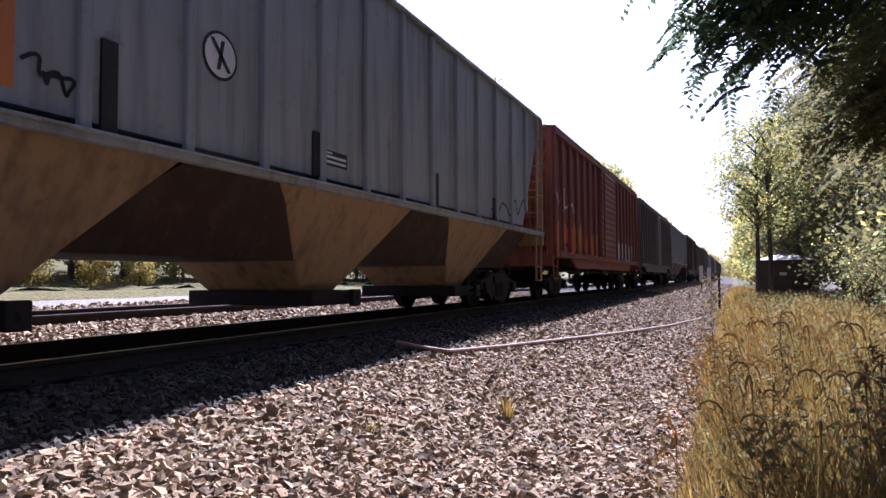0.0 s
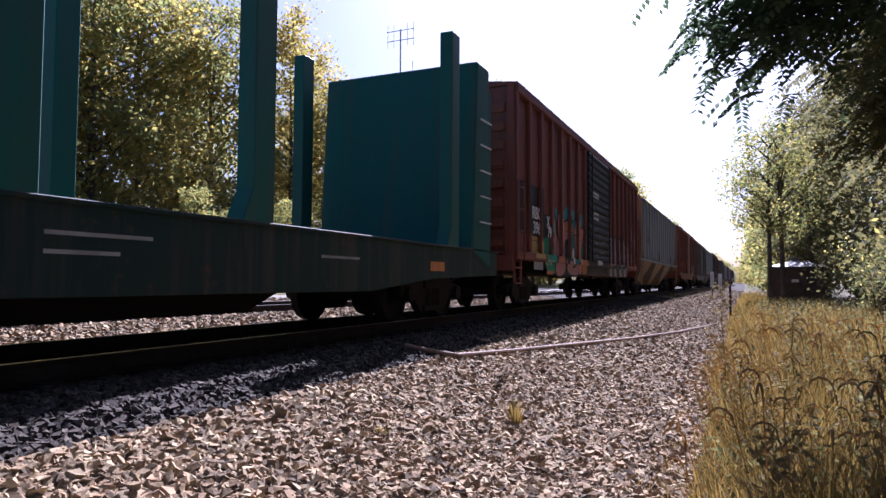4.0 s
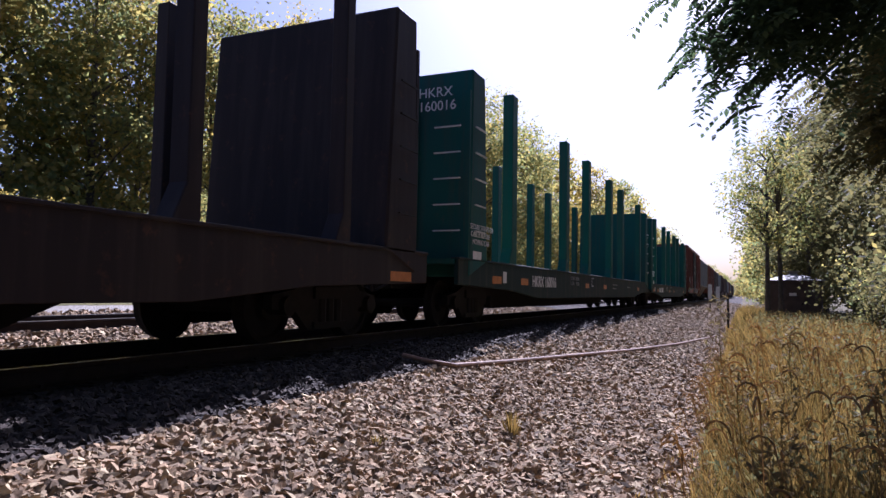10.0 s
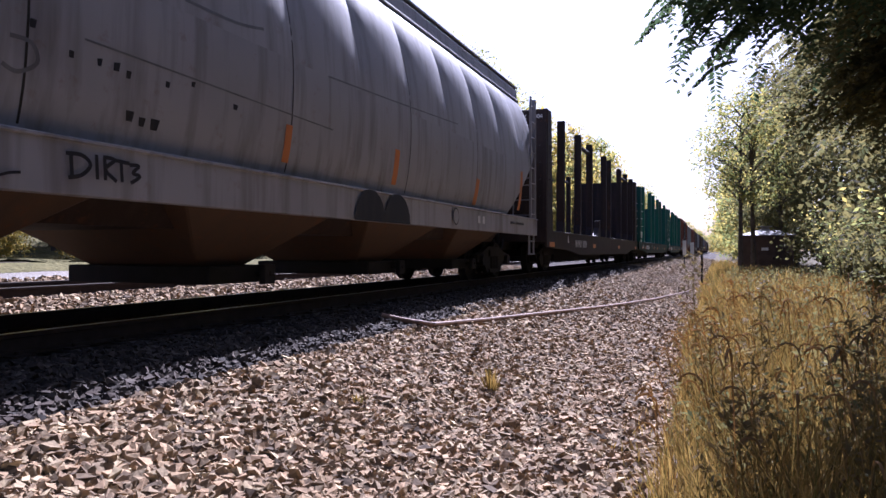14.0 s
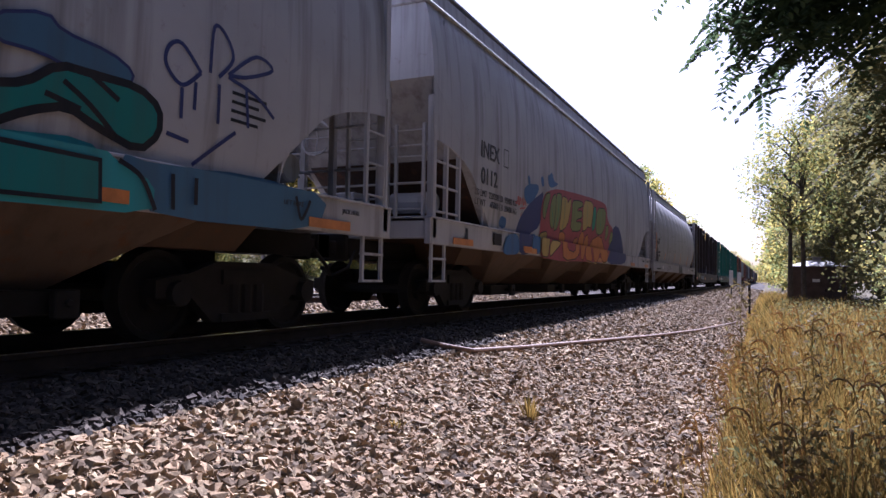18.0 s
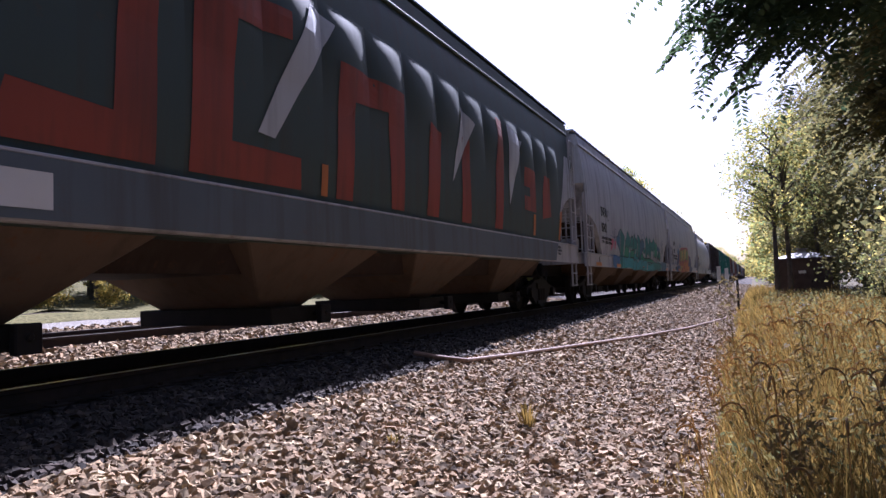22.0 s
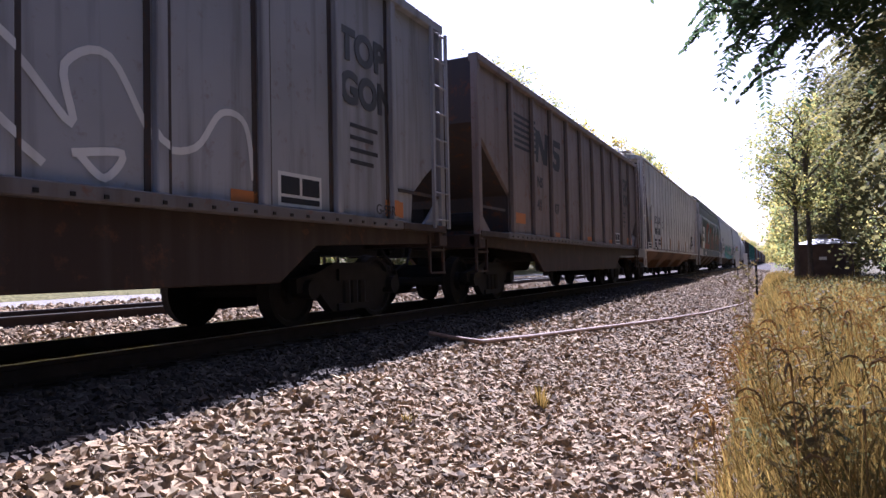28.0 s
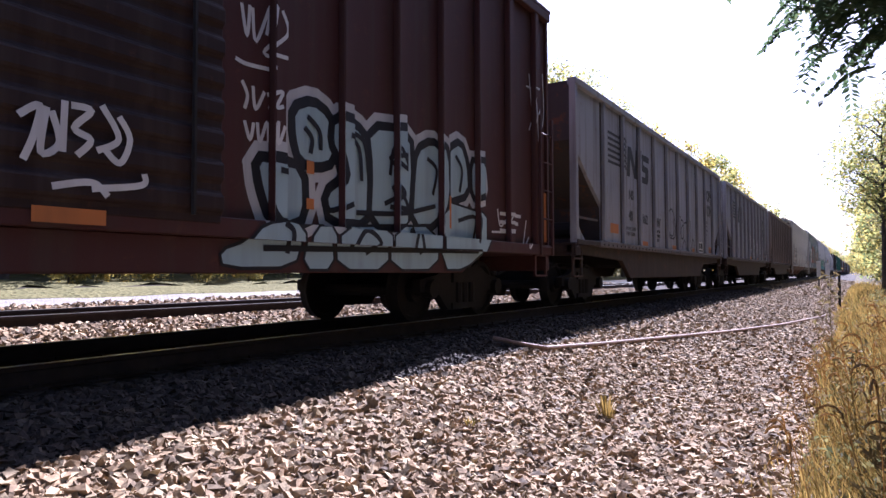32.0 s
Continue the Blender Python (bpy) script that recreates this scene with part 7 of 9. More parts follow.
scrawl(HOP_D, CS, [[(7.24, 2.15), (7.6, 2.07), (7.86, 1.92)]], 0.035, NAVY, 2, "violet line of a ribbon drawing")
scrawl(HOP_D, CS, [[(5.73, 1.71), (5.94, 1.59), (6.17, 1.41)]], 0.04, INK, 9, "black sprayed line")
scrawl(HOP_D, CS, [[(5.61, 1.6), (5.87, 1.55)]], 0.04, INK, 9, "black sprayed line")
scrawl(HOP_D, CS, [[(5.93, 1.8), (6.16, 1.68)]], 0.04, INK, 9, "black sprayed line")
scrawl(HOP_D, CS, [[(6.14, 1.24), (6.34, 1.14), (6.47, 0.91)]], 0.04, INK, 9, "black sprayed line")
scrawl(HOP_D, CS, [[(6.63, 1.21), (6.64, 0.93)]], 0.04, INK, 9, "black sprayed line")
scrawl(HOP_D, CS, [[(6.87, 1.21), (6.87, 0.99)]], 0.04, INK, 9, "black sprayed line")
scrawl(HOP_D, CS, [[(8.16, 1.21), (8.25, 0.99), (8.39, 1.19)]], 0.04, INK, 9, "black sprayed line")
for k in range(4):
    decal(HOP_D, "stencil_bar", [rect(7.3, 7.75 - 0.1 * (k % 2), 2.02 - 0.08 * k, 2.05 - 0.08 * k)], INK, 1, CS)
lettering("INEX", 0.42, BLACK, HOP_D, -7.98, 2.52, SIDE + 0.002, bold=0.004)
lettering("0042", 0.42, BLACK, HOP_D, -7.98, 2.02, SIDE + 0.004, bold=0.004)
lettering("LD LMT  220200 LB  99800 KG\nLT WT     65800 LB  29800 KG", 0.125, BLACK, HOP_D, -8.0, 1.78, SIDE + 0.002)
for car in (HOP_C, HOP_D):
    lettering("JACK HERE", 0.07, BLACK, car, 9.0, 1.12, SIDE + 0.024)
    lettering("LIFT HERE", 0.07, BLACK, car, 8.0, 1.12, SIDE + 0.024)
lettering("2 INCH\nHF COMP\nSHOES", 0.075, BLACK, HOP_E, 7.6, 1.28, SIDE + 0.024)

# overpainted dark green hopper
ES = ([-8.0 + 0.2 * i for i in range(81)], [1.432] + [1.5 + 0.16 * i for i in range(16)], lambda y, z: SIDE + 0.02 if z < 1.432 else side_x(SMOOTH, z) + bulge(y, z) + 0.003, True)
for q in ([(-5.6, 1.5), (-4.3, 1.5), (-4.3, 3.2), (-4.65, 3.2), (-4.7, 1.85), (-5.5, 1.9)],
          [(-3.95, 1.5), (-2.4, 1.52), (-2.42, 1.85), (-3.45, 1.85), (-3.4, 3.0), (-2.6, 3.05), (-2.6, 3.35), (-3.9, 3.35)],
          [(-1.75, 1.5), (-1.4, 1.5), (-1.35, 2.7), (-0.55, 2.75), (-0.45, 1.5), (-0.1, 1.5), (-0.1, 3.1), (-1.7, 3.1)],
          [(0.6, 1.5), (1.0, 1.5), (1.1, 2.8), (0.7, 2.9)],
          [(1.9, 1.5), (2.3, 1.5), (2.2, 2.9), (1.9, 2.9)],
          [(3.45, 1.5), (3.85, 1.5), (4.0, 3.6), (3.55, 3.6)],
          [(5.2, 2.0), (6.0, 2.0), (6.0, 2.9), (5.2, 2.9), (5.2, 2.5), (5.6, 2.5), (5.6, 2.3), (5.2, 2.3)],
          [(6.5, 1.9), (7.2, 2.0), (7.1, 2.9), (6.6, 2.9)]):
    decal(HOP_E, "big_letter", [q], DULLRED, 2, ES, "big dull red painted letter")
for q in ([(-3.1, 2.0), (-2.85, 1.98), (-1.75, 3.5), (-2.2, 3.6)], [(4.25, 2.0), (5.1, 3.4), (4.2, 3.6)], [(1.5, 2.1), (2.4, 3.2), (1.9, 3.4)]):
    decal(HOP_E, "pale_wedge", [q], SILVER, 3, ES, "pale grey unpainted wedge")
decal(HOP_E, "bare_patch", [[(8.02, 2.2), (8.47, 3.1), (8.8, 3.72), (9.55, 3.72), (8.95, 3.05), (8.12, 2.3)]], LILAC, 2.5, ES, "unpainted light grey end of the side")
decal(HOP_E, "bare_patch", [[(-8.02, 2.2), (-7.75, 2.9), (-7.75, 3.72), (-9.55, 3.72), (-8.95, 3.05), (-8.12, 2.3)]], LILAC, 2.5, ES, "unpainted light grey end of the side")
decal(HOP_E, "number_panel", [rect(-7.3, -5.75, 1.5, 2.95)], CHALK, 3, ES, "white panel left round the number")
decal(HOP_E, "stripe", [rect(-7.95, -7.78, 1.5, 2.4), rect(-2.05, -1.93, 1.5, 1.85), rect(5.8, 5.95, 1.5, 1.95), [(7.85, 1.5), (8.0, 1.5), (8.15, 2.2), (8.0, 2.2)]], ORNG, 4, ES, "orange reflective stripe")
lettering("GPLX", 0.4, BLACK, HOP_E, -7.2, 2.48, SIDE + 0.012, bold=0.004)
lettering("75651", 0.4, BLACK, HOP_E, -7.22, 1.98, SIDE + 0.014, bold=0.004)
decal(HOP_E, "sill_coat", [[(-7.5, 0.98), (7.4, 0.98), (7.65, 1.4), (-7.5, 1.4)]], SLATE, 1, ES, "dark overpaint on the sill")
decal(HOP_E, "plate", [rect(-5.9, -5.2, 1.05, 1.3)], CHALK, 3, ES, "white printed plate")
lettering("GPLX  75651", 0.2, BLACK, HOP_E, -0.5, 3.8, -9.7, end=1)

# dirty white ribbed hopper
FS2 = ([], [], lambda y, z: 1.532, False)
for word, y, z in (("EC", -7.2, 2.12), ("UX", -6.3, 2.12), ("846", -7.22, 1.67), ("381", -6.36, 1.67)):
    lettering(word, 0.41, BLACK, HOP_F, y, z, 1.545, bold=0.006)
for word, y, z in (("LD LMT", -7.2, 1.4), ("LT WT", -7.2, 1.26), ("RELT 03-", -7.2, 1.15), ("2015", -6.8, 1.05), ("189000 LB", -6.36, 1.4), ("74000 LB", -6.28, 1.26)):
    lettering(word, 0.125, BLACK, HOP_F, y, z, 1.545)
patch(HOP_F, "frame_mark", 1.543, -5.23, -5.01, 1.98, 2.26, BLACK)
patch(HOP_F, "frame_mark", 1.549, -5.215, -5.025, 1.995, 2.245, DIRTYW)
lettering("C", 0.13, BLACK, HOP_F, -5.16, 2.01, 1.556)
for text, z in (("CONSULT OWNER BEFORE\nREPAIRING OR CLEANING\nTHIS HOPPER CAR", 1.97), ("PROTECT INTERIOR COATING\nWHEN ENTERING CAR.\nWEAR CLEAN RUBBER SOLED SHOES.\nTOOLS MUST BE PROTECTED.", 1.71), ("EXTERIOR TOPCOAT", 1.4)):
    lettering(text, 0.078, BLACK, HOP_F, 5.95, z, 1.545)
for z, w in ((1.33, 0.6), (1.26, 0.4)):
    patch(HOP_F, "stencil_bar", 1.543, 5.98, 5.98 + w, z, z + 0.035, BLACK)
patch(HOP_F, "plate", SIDE + 0.02, -9.2, -8.3, 0.99, 1.3, DIRTYW, "white end plate")
lettering("1 1/2 INCH HF\n COMP SHOES", 0.1, BLACK, HOP_F, -9.08, 1.18, SIDE + 0.028)
patch(HOP_F, "end_housing", 1.5, -8.15, -7.5, 1.62, 2.7, DIRTYW, "boxed-out side housing", 0.07)
BROWNR = plain("dull_brown_reflector", (0.26, 0.13, 0.04), 0.6)
for y in (-5.58, -5.44, -2.76, -2.6, 0.14, 0.32, 3.25, 3.42, 5.95, 0.75):
    patch(HOP_F, "reflector", 1.531, y, y + 0.12, 1.12, 1.62, BROWNR, "brown vertical reflector strip")
for y in (-8.32, 8.2):
    patch(HOP_F, "reflector", 1.575, y, y + 0.16, 1.12, 2.18, ORANGE, "orange vertical strip")
rng = random.Random(71)
blots = []
for i in range(26):
    y, z, r = rng.uniform(-8, 8.5), rng.uniform(1.2, 3.4), rng.uniform(0.015, 0.05)
    blots.append(rounded([(y - r, z - r * 1.6), (y + r, z - r), (y + r * 0.8, z + r * 1.3), (y - r * 0.7, z + r)], 1))
decal(HOP_F, "paint_chip", blots, INK, 2, FS2, "dark chips in the white paint")
drips = []
for i in range(60):
    y, n = rng.uniform(-9.3, 9.3), rng.uniform(0.15, 0.8)
    drips.append([(y - 0.03, 4.36), (y + 0.03, 4.36), (y + 0.012, 4.36 - n), (y - 0.012, 4.36 - n)])
decal(HOP_F, "white_drip", drips, CHALK, 2, FS2, "white spill running down from the roof")
patch(HOP_F, "placard", 1.531, 5.55, 6.0, 1.28, 1.52, INK)
patch(HOP_F, "placard_panel", 1.536, 5.58, 5.76, 1.31, 1.49, BLUE)
scrawl(HOP_F, ([], [], lambda y, z: 1.532, False), [[(6.98, 1.42), (7.05, 1.25), (7.12, 1.42), (7.02, 1.33)], [(7.1, 1.35), (7.16, 1.2), (7.24, 1.36)], [(7.2, 1.3), (7.38, 1.34), (7.28, 1.34), (7.3, 1.12)], [(7.5, 1.25), (7.38, 1.25), (7.42, 1.08), (7.55, 1.08)], [(7.22, 1.12), (7.28, 1.02), (7.34, 1.14)]], 0.025, LILACS)
for i in range(40):
    y, n = -8.3 + 0.43 * i, (0.06, 0.02, 0.09, 0.03, 0.12, 0.04, 0.07)[i % 7]
    decal(HOP_F, "rust_run", [[(y - 0.14 - 0.2 * n, 1.045), (y + 0.16 + 0.1 * n, 1.045), (y + 0.06, 1.06 + 0.25 * n), (y + 0.015, 1.06 + n), (y - 0.02, 1.06 + 0.8 * n), (y - 0.05, 1.06 + 0.3 * n)]], RUSTDK, 1.5, FS2, "rust creeping up from the sill")
for y, z, r in ((-0.9, 2.55, 0.09), (0.0, 1.05, 0.1), (0.16, 1.13, 0.07), (-7.9, 2.7, 0.1), (7.3, 2.3, 0.12)):
    decal(HOP_F, "grey_stain", [rounded([(y - r, z - r * 1.4), (y + r * 0.8, z - r), (y + r, z + r * 1.3), (y - r * 0.5, z + r)], 2)], GONDIRT, 1.2, FS2, "grey smear on the white side")
patch(HOP_F, "reflector", 1.562, -8.13, -8.03, 1.1, 2.06, BROWNR, "brown vertical reflector strip")

# coal gondolas
GS = [surface_of("gon", L=l) for l in (15.62, 15.14, 16.11)]
for i, (car, s, num) in enumerate(zip(GON, GS, ("41  007", "35  033", "40  162"))):
    decal(car, "stripe_mark", [rect(-5.4, -4.1, 2.72 + 0.12 * k, 2.78 + 0.12 * k) for k in range(6)], INK, 2, s, "black horizontal stripes")
    decal(car, "emblem", [[(-4.1 + 0.95 * a + 0.1 * b, 2.6 + 0.68 * b) for a, b in ((0, 0), (0.25, 0), (0.25, 0.6), (0.62, 0), (0.9, 0), (0.9, 1), (0.66, 1), (0.66, 0.42), (0.28, 1), (0, 1))], [(-3.1 + 0.78 * a + 0.1 * b, 2.58 + 0.68 * b) for a, b in ((0, 0), (0.9, 0), (1, 0.15), (1, 0.5), (0.9, 0.6), (0.35, 0.65), (0.35, 0.78), (1, 0.78), (1, 1), (0.1, 1), (0, 0.9), (0, 0.5), (0.1, 0.42), (0.65, 0.38), (0.65, 0.22), (0, 0.22))]], INK, 2, s, "bold black emblem")
    lettering("NS", 0.3, BLACK, car, -3.95, 2.1, 1.496, bold=0.006)
    lettering(num.split()[0], 0.32, BLACK, car, -3.98, 1.62, 1.496, bold=0.006)
    lettering(num.split()[1], 0.32, BLACK, car, -2.88, 1.62, 1.496, bold=0.006)
    for q in (rect(-5.3, -4.75, 1.28, 1.48), rect(-2.9, -2.4, 1.1, 1.2), rect(0.1, 0.55, 1.08, 1.2), rect(2.7, 3.05, 1.08, 1.2), rect(5.35, 5.8, 1.12, 1.32)):
        decal(car, "reflector", [q], ORNG, 3, s, "orange reflector")
    lettering("TOP\nGON", 0.5, BLACK, car, gon_posts((15.62, 15.14, 16.11)[i])[8] + 0.1, 2.88, 1.497, bold=0.022)
    w0 = gon_posts((15.62, 15.14, 16.11)[i])[7] + 0.22
    decal(car, "placard", [rect(w0, w0 + 0.7, 1.1, 1.44)], CHALK, 2, s)
    decal(car, "placard_panel", [rect(w0 + 0.04, w0 + 0.33, 1.22, 1.4), rect(w0 + 0.37, w0 + 0.66, 1.22, 1.4), rect(w0 + 0.04, w0 + 0.66, 1.13, 1.19)], INK, 3, s, "black weight panel")
    for k in range(4):
        decal(car, "stencil_bar", [rect(4.6, 5.2 - 0.1 * (k % 2), 2.1 - 0.14 * k, 2.15 - 0.14 * k)], INK, 2, s)
    lettering("G-93R" if i else "G-99R", 0.17, BLACK, car, 5.0, 1.12, SIDE + 0.026)
    if i:
        lettering("MW", 0.3, BLACK, car, -1.75, 1.62, 1.502, bold=0.012)
        lettering("SCRAP TIE\n LOADING\n    ONLY", 0.11, BLACK, car, -1.75, 1.46, 1.502)
        lettering("LD LMT 226200\nLT WT  58800", 0.12, FAINTBLK, car, -4.25, 1.4, 1.502)
s = GS[1]
scrawl(GON[1], s, [[(0.3, 2.2), (0.8, 1.9), (1.2, 1.5), (1.15, 1.9), (1.5, 2.05), (1.9, 1.5), (2.3, 1.5), (2.6, 1.85), (2.9, 1.8), (3.0, 1.3)], [(1.2, 1.3), (1.6, 1.35), (1.45, 1.15), (1.25, 1.3)], [(-0.6, 1.9), (0.0, 2.3), (0.5, 1.6), (1.0, 1.2)]], 0.06, CHALK, 2, "white sprayed scrawl")
s = GS[2]
scrawl(GON[2], s, [[(-0.6, 1.45), (0.3, 1.4), (0.5, 1.7), (0.2, 2.15), (-0.2, 2.1), (-0.25, 1.6), (0.1, 1.45), (0.35, 1.65), (0.2, 1.9)],
                   [(0.55, 1.2), (0.6, 1.9), (0.85, 2.0), (1.15, 1.55), (1.0, 1.2), (0.8, 1.2), (0.85, 1.45)],
                   [(1.1, 1.55), (1.2, 1.95), (1.5, 1.9), (1.5, 1.5), (1.25, 1.45), (1.2, 1.7), (1.45, 1.85)],
                   [(1.6, 1.9), (2.45, 1.95), (2.45, 1.4), (2.1, 1.4), (2.6, 1.1)], [(1.3, 1.15), (1.6, 1.4), (1.85, 1.15)], [(2.55, 1.2), (2.7, 1.45), (2.95, 1.4), (3.0, 1.1)]], 0.045, INK, 2, "black sprayed line drawing")

# maroon boxcar with pale letters
MS = surface_of("posts", L=18.2, door=(-1.7, 1.9), z0=0.74)
letter(BOX_B, MS, [(2.38, 1.41), (2.57, 1.41), (2.89, 1.4), (2.91, 0.99), (2.71, 0.92), (2.54, 0.95), (2.43, 1.2)], SKYB, 2, INK, 0.085, halo=SILVER, label="pale blue sprayed letter")
letter(BOX_B, MS, [(2.81, 1.93), (3.04, 2.03), (3.24, 1.96), (3.32, 1.79), (3.3, 1.56), (3.12, 1.5), (2.89, 1.51), (2.82, 1.7)], SKYB, 2.3, INK, 0.085, halo=SILVER, label="pale blue sprayed letter")
letter(BOX_B, MS, [(3.36, 1.95), (3.67, 1.93), (3.85, 1.82), (3.93, 1.36), (3.87, 1.01), (3.3, 0.98), (3.24, 1.2), (3.51, 1.37), (3.42, 1.64), (3.34, 1.73)], SKYB, 2.6, INK, 0.085, halo=SILVER, label="pale blue sprayed letter")
letter(BOX_B, MS, [(3.9, 1.96), (4.63, 2.05), (4.67, 1.5), (4.57, 1.01), (3.93, 0.97), (3.97, 1.54)], SKYB, 2.9, INK, 0.085, halo=SILVER, label="pale blue sprayed letter")
letter(BOX_B, MS, [(4.81, 1.86), (5.11, 2), (5.33, 1.93), (5.37, 1.38), (5.17, 1.05), (4.71, 1.02), (4.75, 1.51)], SKYB, 3.2, INK, 0.085, halo=SILVER, label="pale blue sprayed letter")
letter(BOX_B, MS, [(5.51, 1.97), (5.79, 2.11), (5.94, 1.87), (5.98, 1.51), (5.46, 1.37), (5.44, 1.74)], SKYB, 3.5, INK, 0.085, halo=SILVER, label="pale blue sprayed letter")
letter(BOX_B, MS, [(6.09, 1.91), (6.3, 1.92), (6.37, 1.55), (6.1, 1.47)], SKYB, 3.8, INK, 0.085, halo=SILVER, label="pale blue sprayed letter")
letter(BOX_B, MS, [(2.35, 0.86), (2.71, 0.92), (2.86, 0.78), (2.75, 0.52), (1.97, 0.51), (1.94, 0.63), (2.2, 0.71)], SKYB, 4.1, INK, 0.025, label="pale blue sprayed letter")
letter(BOX_B, MS, [(2.97, 0.88), (3.24, 0.9), (3.28, 0.5), (2.86, 0.5)], SKYB, 4.4, INK, 0.025, label="pale blue sprayed letter")
letter(BOX_B, MS, [(3.32, 0.9), (4.15, 0.95), (4.15, 0.5), (3.34, 0.5)], SKYB, 4.7, INK, 0.025, label="pale blue sprayed letter")
letter(BOX_B, MS, [(4.21, 0.95), (5.17, 1.01), (5.14, 0.51), (4.21, 0.5)], SKYB, 5, INK, 0.025, label="pale blue sprayed letter")
letter(BOX_B, MS, [(5.25, 1.35), (6.4, 1.25), (6.4, 0.79), (5.78, 0.51), (5.25, 0.51)], SKYB, 5.3, INK, 0.025, label="pale blue sprayed letter")
scrawl(BOX_B, MS, [[(2.96, 1.91), (3.12, 1.8), (3.14, 1.62)]], 0.055, INK, 6.1, "black sprayed inner line")
scrawl(BOX_B, MS, [[(2.92, 1.8), (3.02, 1.71), (3, 1.57)]], 0.055, INK, 6.1, "black sprayed inner line")
scrawl(BOX_B, MS, [[(3.49, 1.82), (3.71, 1.74), (3.76, 1.4)]], 0.055, INK, 6.1, "black sprayed inner line")
scrawl(BOX_B, MS, [[(3.58, 1.88), (3.8, 1.8), (3.87, 1.47)]], 0.055, INK, 6.1, "black sprayed inner line")
scrawl(BOX_B, MS, [[(4.25, 1.52), (4.33, 1.83), (4.49, 1.61), (4.25, 1.71), (4.52, 1.77)]], 0.055, INK, 6.1, "black sprayed inner line")
scrawl(BOX_B, MS, [[(4.15, 1.2), (4.41, 1.32), (4.3, 1.4), (4.46, 1.18), (4.25, 1.18)]], 0.055, INK, 6.1, "black sprayed inner line")
scrawl(BOX_B, MS, [[(4.99, 1.81), (5.2, 1.7), (5.11, 1.39)]], 0.055, INK, 6.1, "black sprayed inner line")
scrawl(BOX_B, MS, [[(2.54, 1.35), (2.71, 1.34)]], 0.055, INK, 6.1, "black sprayed inner line")
scrawl(BOX_B, MS, [[(3.22, 1.17), (3.28, 1.06), (3.53, 1.14)]], 0.055, INK, 6.1, "black sprayed inner line")
scrawl(BOX_B, MS, [[(3.53, 0.7), (3.71, 0.89), (3.95, 0.77), (3.76, 0.66)]], 0.055, INK, 6.1, "black sprayed inner line")
scrawl(BOX_B, MS, [[(4.59, 0.73), (4.69, 0.96), (4.78, 0.67)]], 0.055, INK, 6.1, "black sprayed inner line")
scrawl(BOX_B, MS, [[(2.58, 0.89), (2.68, 0.82), (2.66, 0.63)]], 0.055, INK, 6.1, "black sprayed inner line")
scrawl(BOX_B, MS, [[(5.65, 1.94), (5.81, 1.78), (5.75, 1.49)]], 0.055, INK, 6.1, "black sprayed inner line")
scrawl(BOX_B, MS, [[(5.71, 1.12), (6.16, 1.19), (6.08, 0.85)]], 0.055, INK, 6.1, "black sprayed inner line")
scrawl(BOX_B, MS, [[(2.38, 0.67), (6.16, 0.74)]], 0.055, INK, 6.1, "black sprayed inner line")
scrawl(BOX_B, MS, [[(3.67, 1.07), (4.46, 1.12), (5.17, 1.26)]], 0.055, INK, 6.1, "black sprayed inner line")
scrawl(BOX_B, MS, [[(2.12, 2.23), (2.24, 2.21), (2.5, 2.23)]], 0.035, CHALK, 2)
scrawl(BOX_B, MS, [[(2.18, 2.71), (2.24, 2.45), (2.27, 2.72)]], 0.035, CHALK, 2)
scrawl(BOX_B, MS, [[(2.3, 2.71), (2.34, 2.43), (2.5, 2.78), (2.46, 2.52)]], 0.035, CHALK, 2)
scrawl(BOX_B, MS, [[(2.56, 2.75), (2.63, 2.57), (2.43, 2.36), (2.67, 2.35)]], 0.035, CHALK, 2)
scrawl(BOX_B, MS, [[(2.19, 2.06), (2.25, 1.95), (2.22, 1.83)]], 0.035, CHALK, 2)
scrawl(BOX_B, MS, [[(2.31, 2.04), (2.34, 1.85), (2.44, 2.02)]], 0.035, CHALK, 2)
scrawl(BOX_B, MS, [[(2.47, 2), (2.57, 2.03), (2.5, 1.89), (2.58, 1.91)]], 0.035, CHALK, 2)
scrawl(BOX_B, MS, [[(2.22, 1.73), (2.28, 1.58), (2.32, 1.73)]], 0.035, CHALK, 2)
scrawl(BOX_B, MS, [[(2.36, 1.74), (2.39, 1.58), (2.47, 1.76), (2.49, 1.59)]], 0.035, CHALK, 2)
scrawl(BOX_B, MS, [[(2.52, 1.77), (2.52, 1.57), (2.6, 1.74)]], 0.035, CHALK, 2)
scrawl(BOX_B, MS, [[(0.38, 1.39), (0.5, 1.47), (0.47, 1.29), (0.41, 1.13)]], 0.045, CHALK, 2)
scrawl(BOX_B, MS, [[(0.54, 1.47), (0.51, 1.19), (0.62, 1.26), (0.57, 1.45)]], 0.045, CHALK, 2)
scrawl(BOX_B, MS, [[(0.65, 1.53), (0.64, 1.21)]], 0.045, CHALK, 2)
scrawl(BOX_B, MS, [[(0.69, 1.51), (0.82, 1.5), (0.71, 1.37), (0.82, 1.31), (0.73, 1.2)]], 0.045, CHALK, 2)
scrawl(BOX_B, MS, [[(0.89, 1.55), (1.01, 1.35), (0.86, 1.25)]], 0.045, CHALK, 2)
scrawl(BOX_B, MS, [[(1.01, 1.5), (1.09, 1.36), (1.02, 1.19), (0.9, 1.28)]], 0.045, CHALK, 2)
scrawl(BOX_B, MS, [[(0.58, 0.99), (0.83, 1.04), (0.94, 0.96)]], 0.045, CHALK, 2)
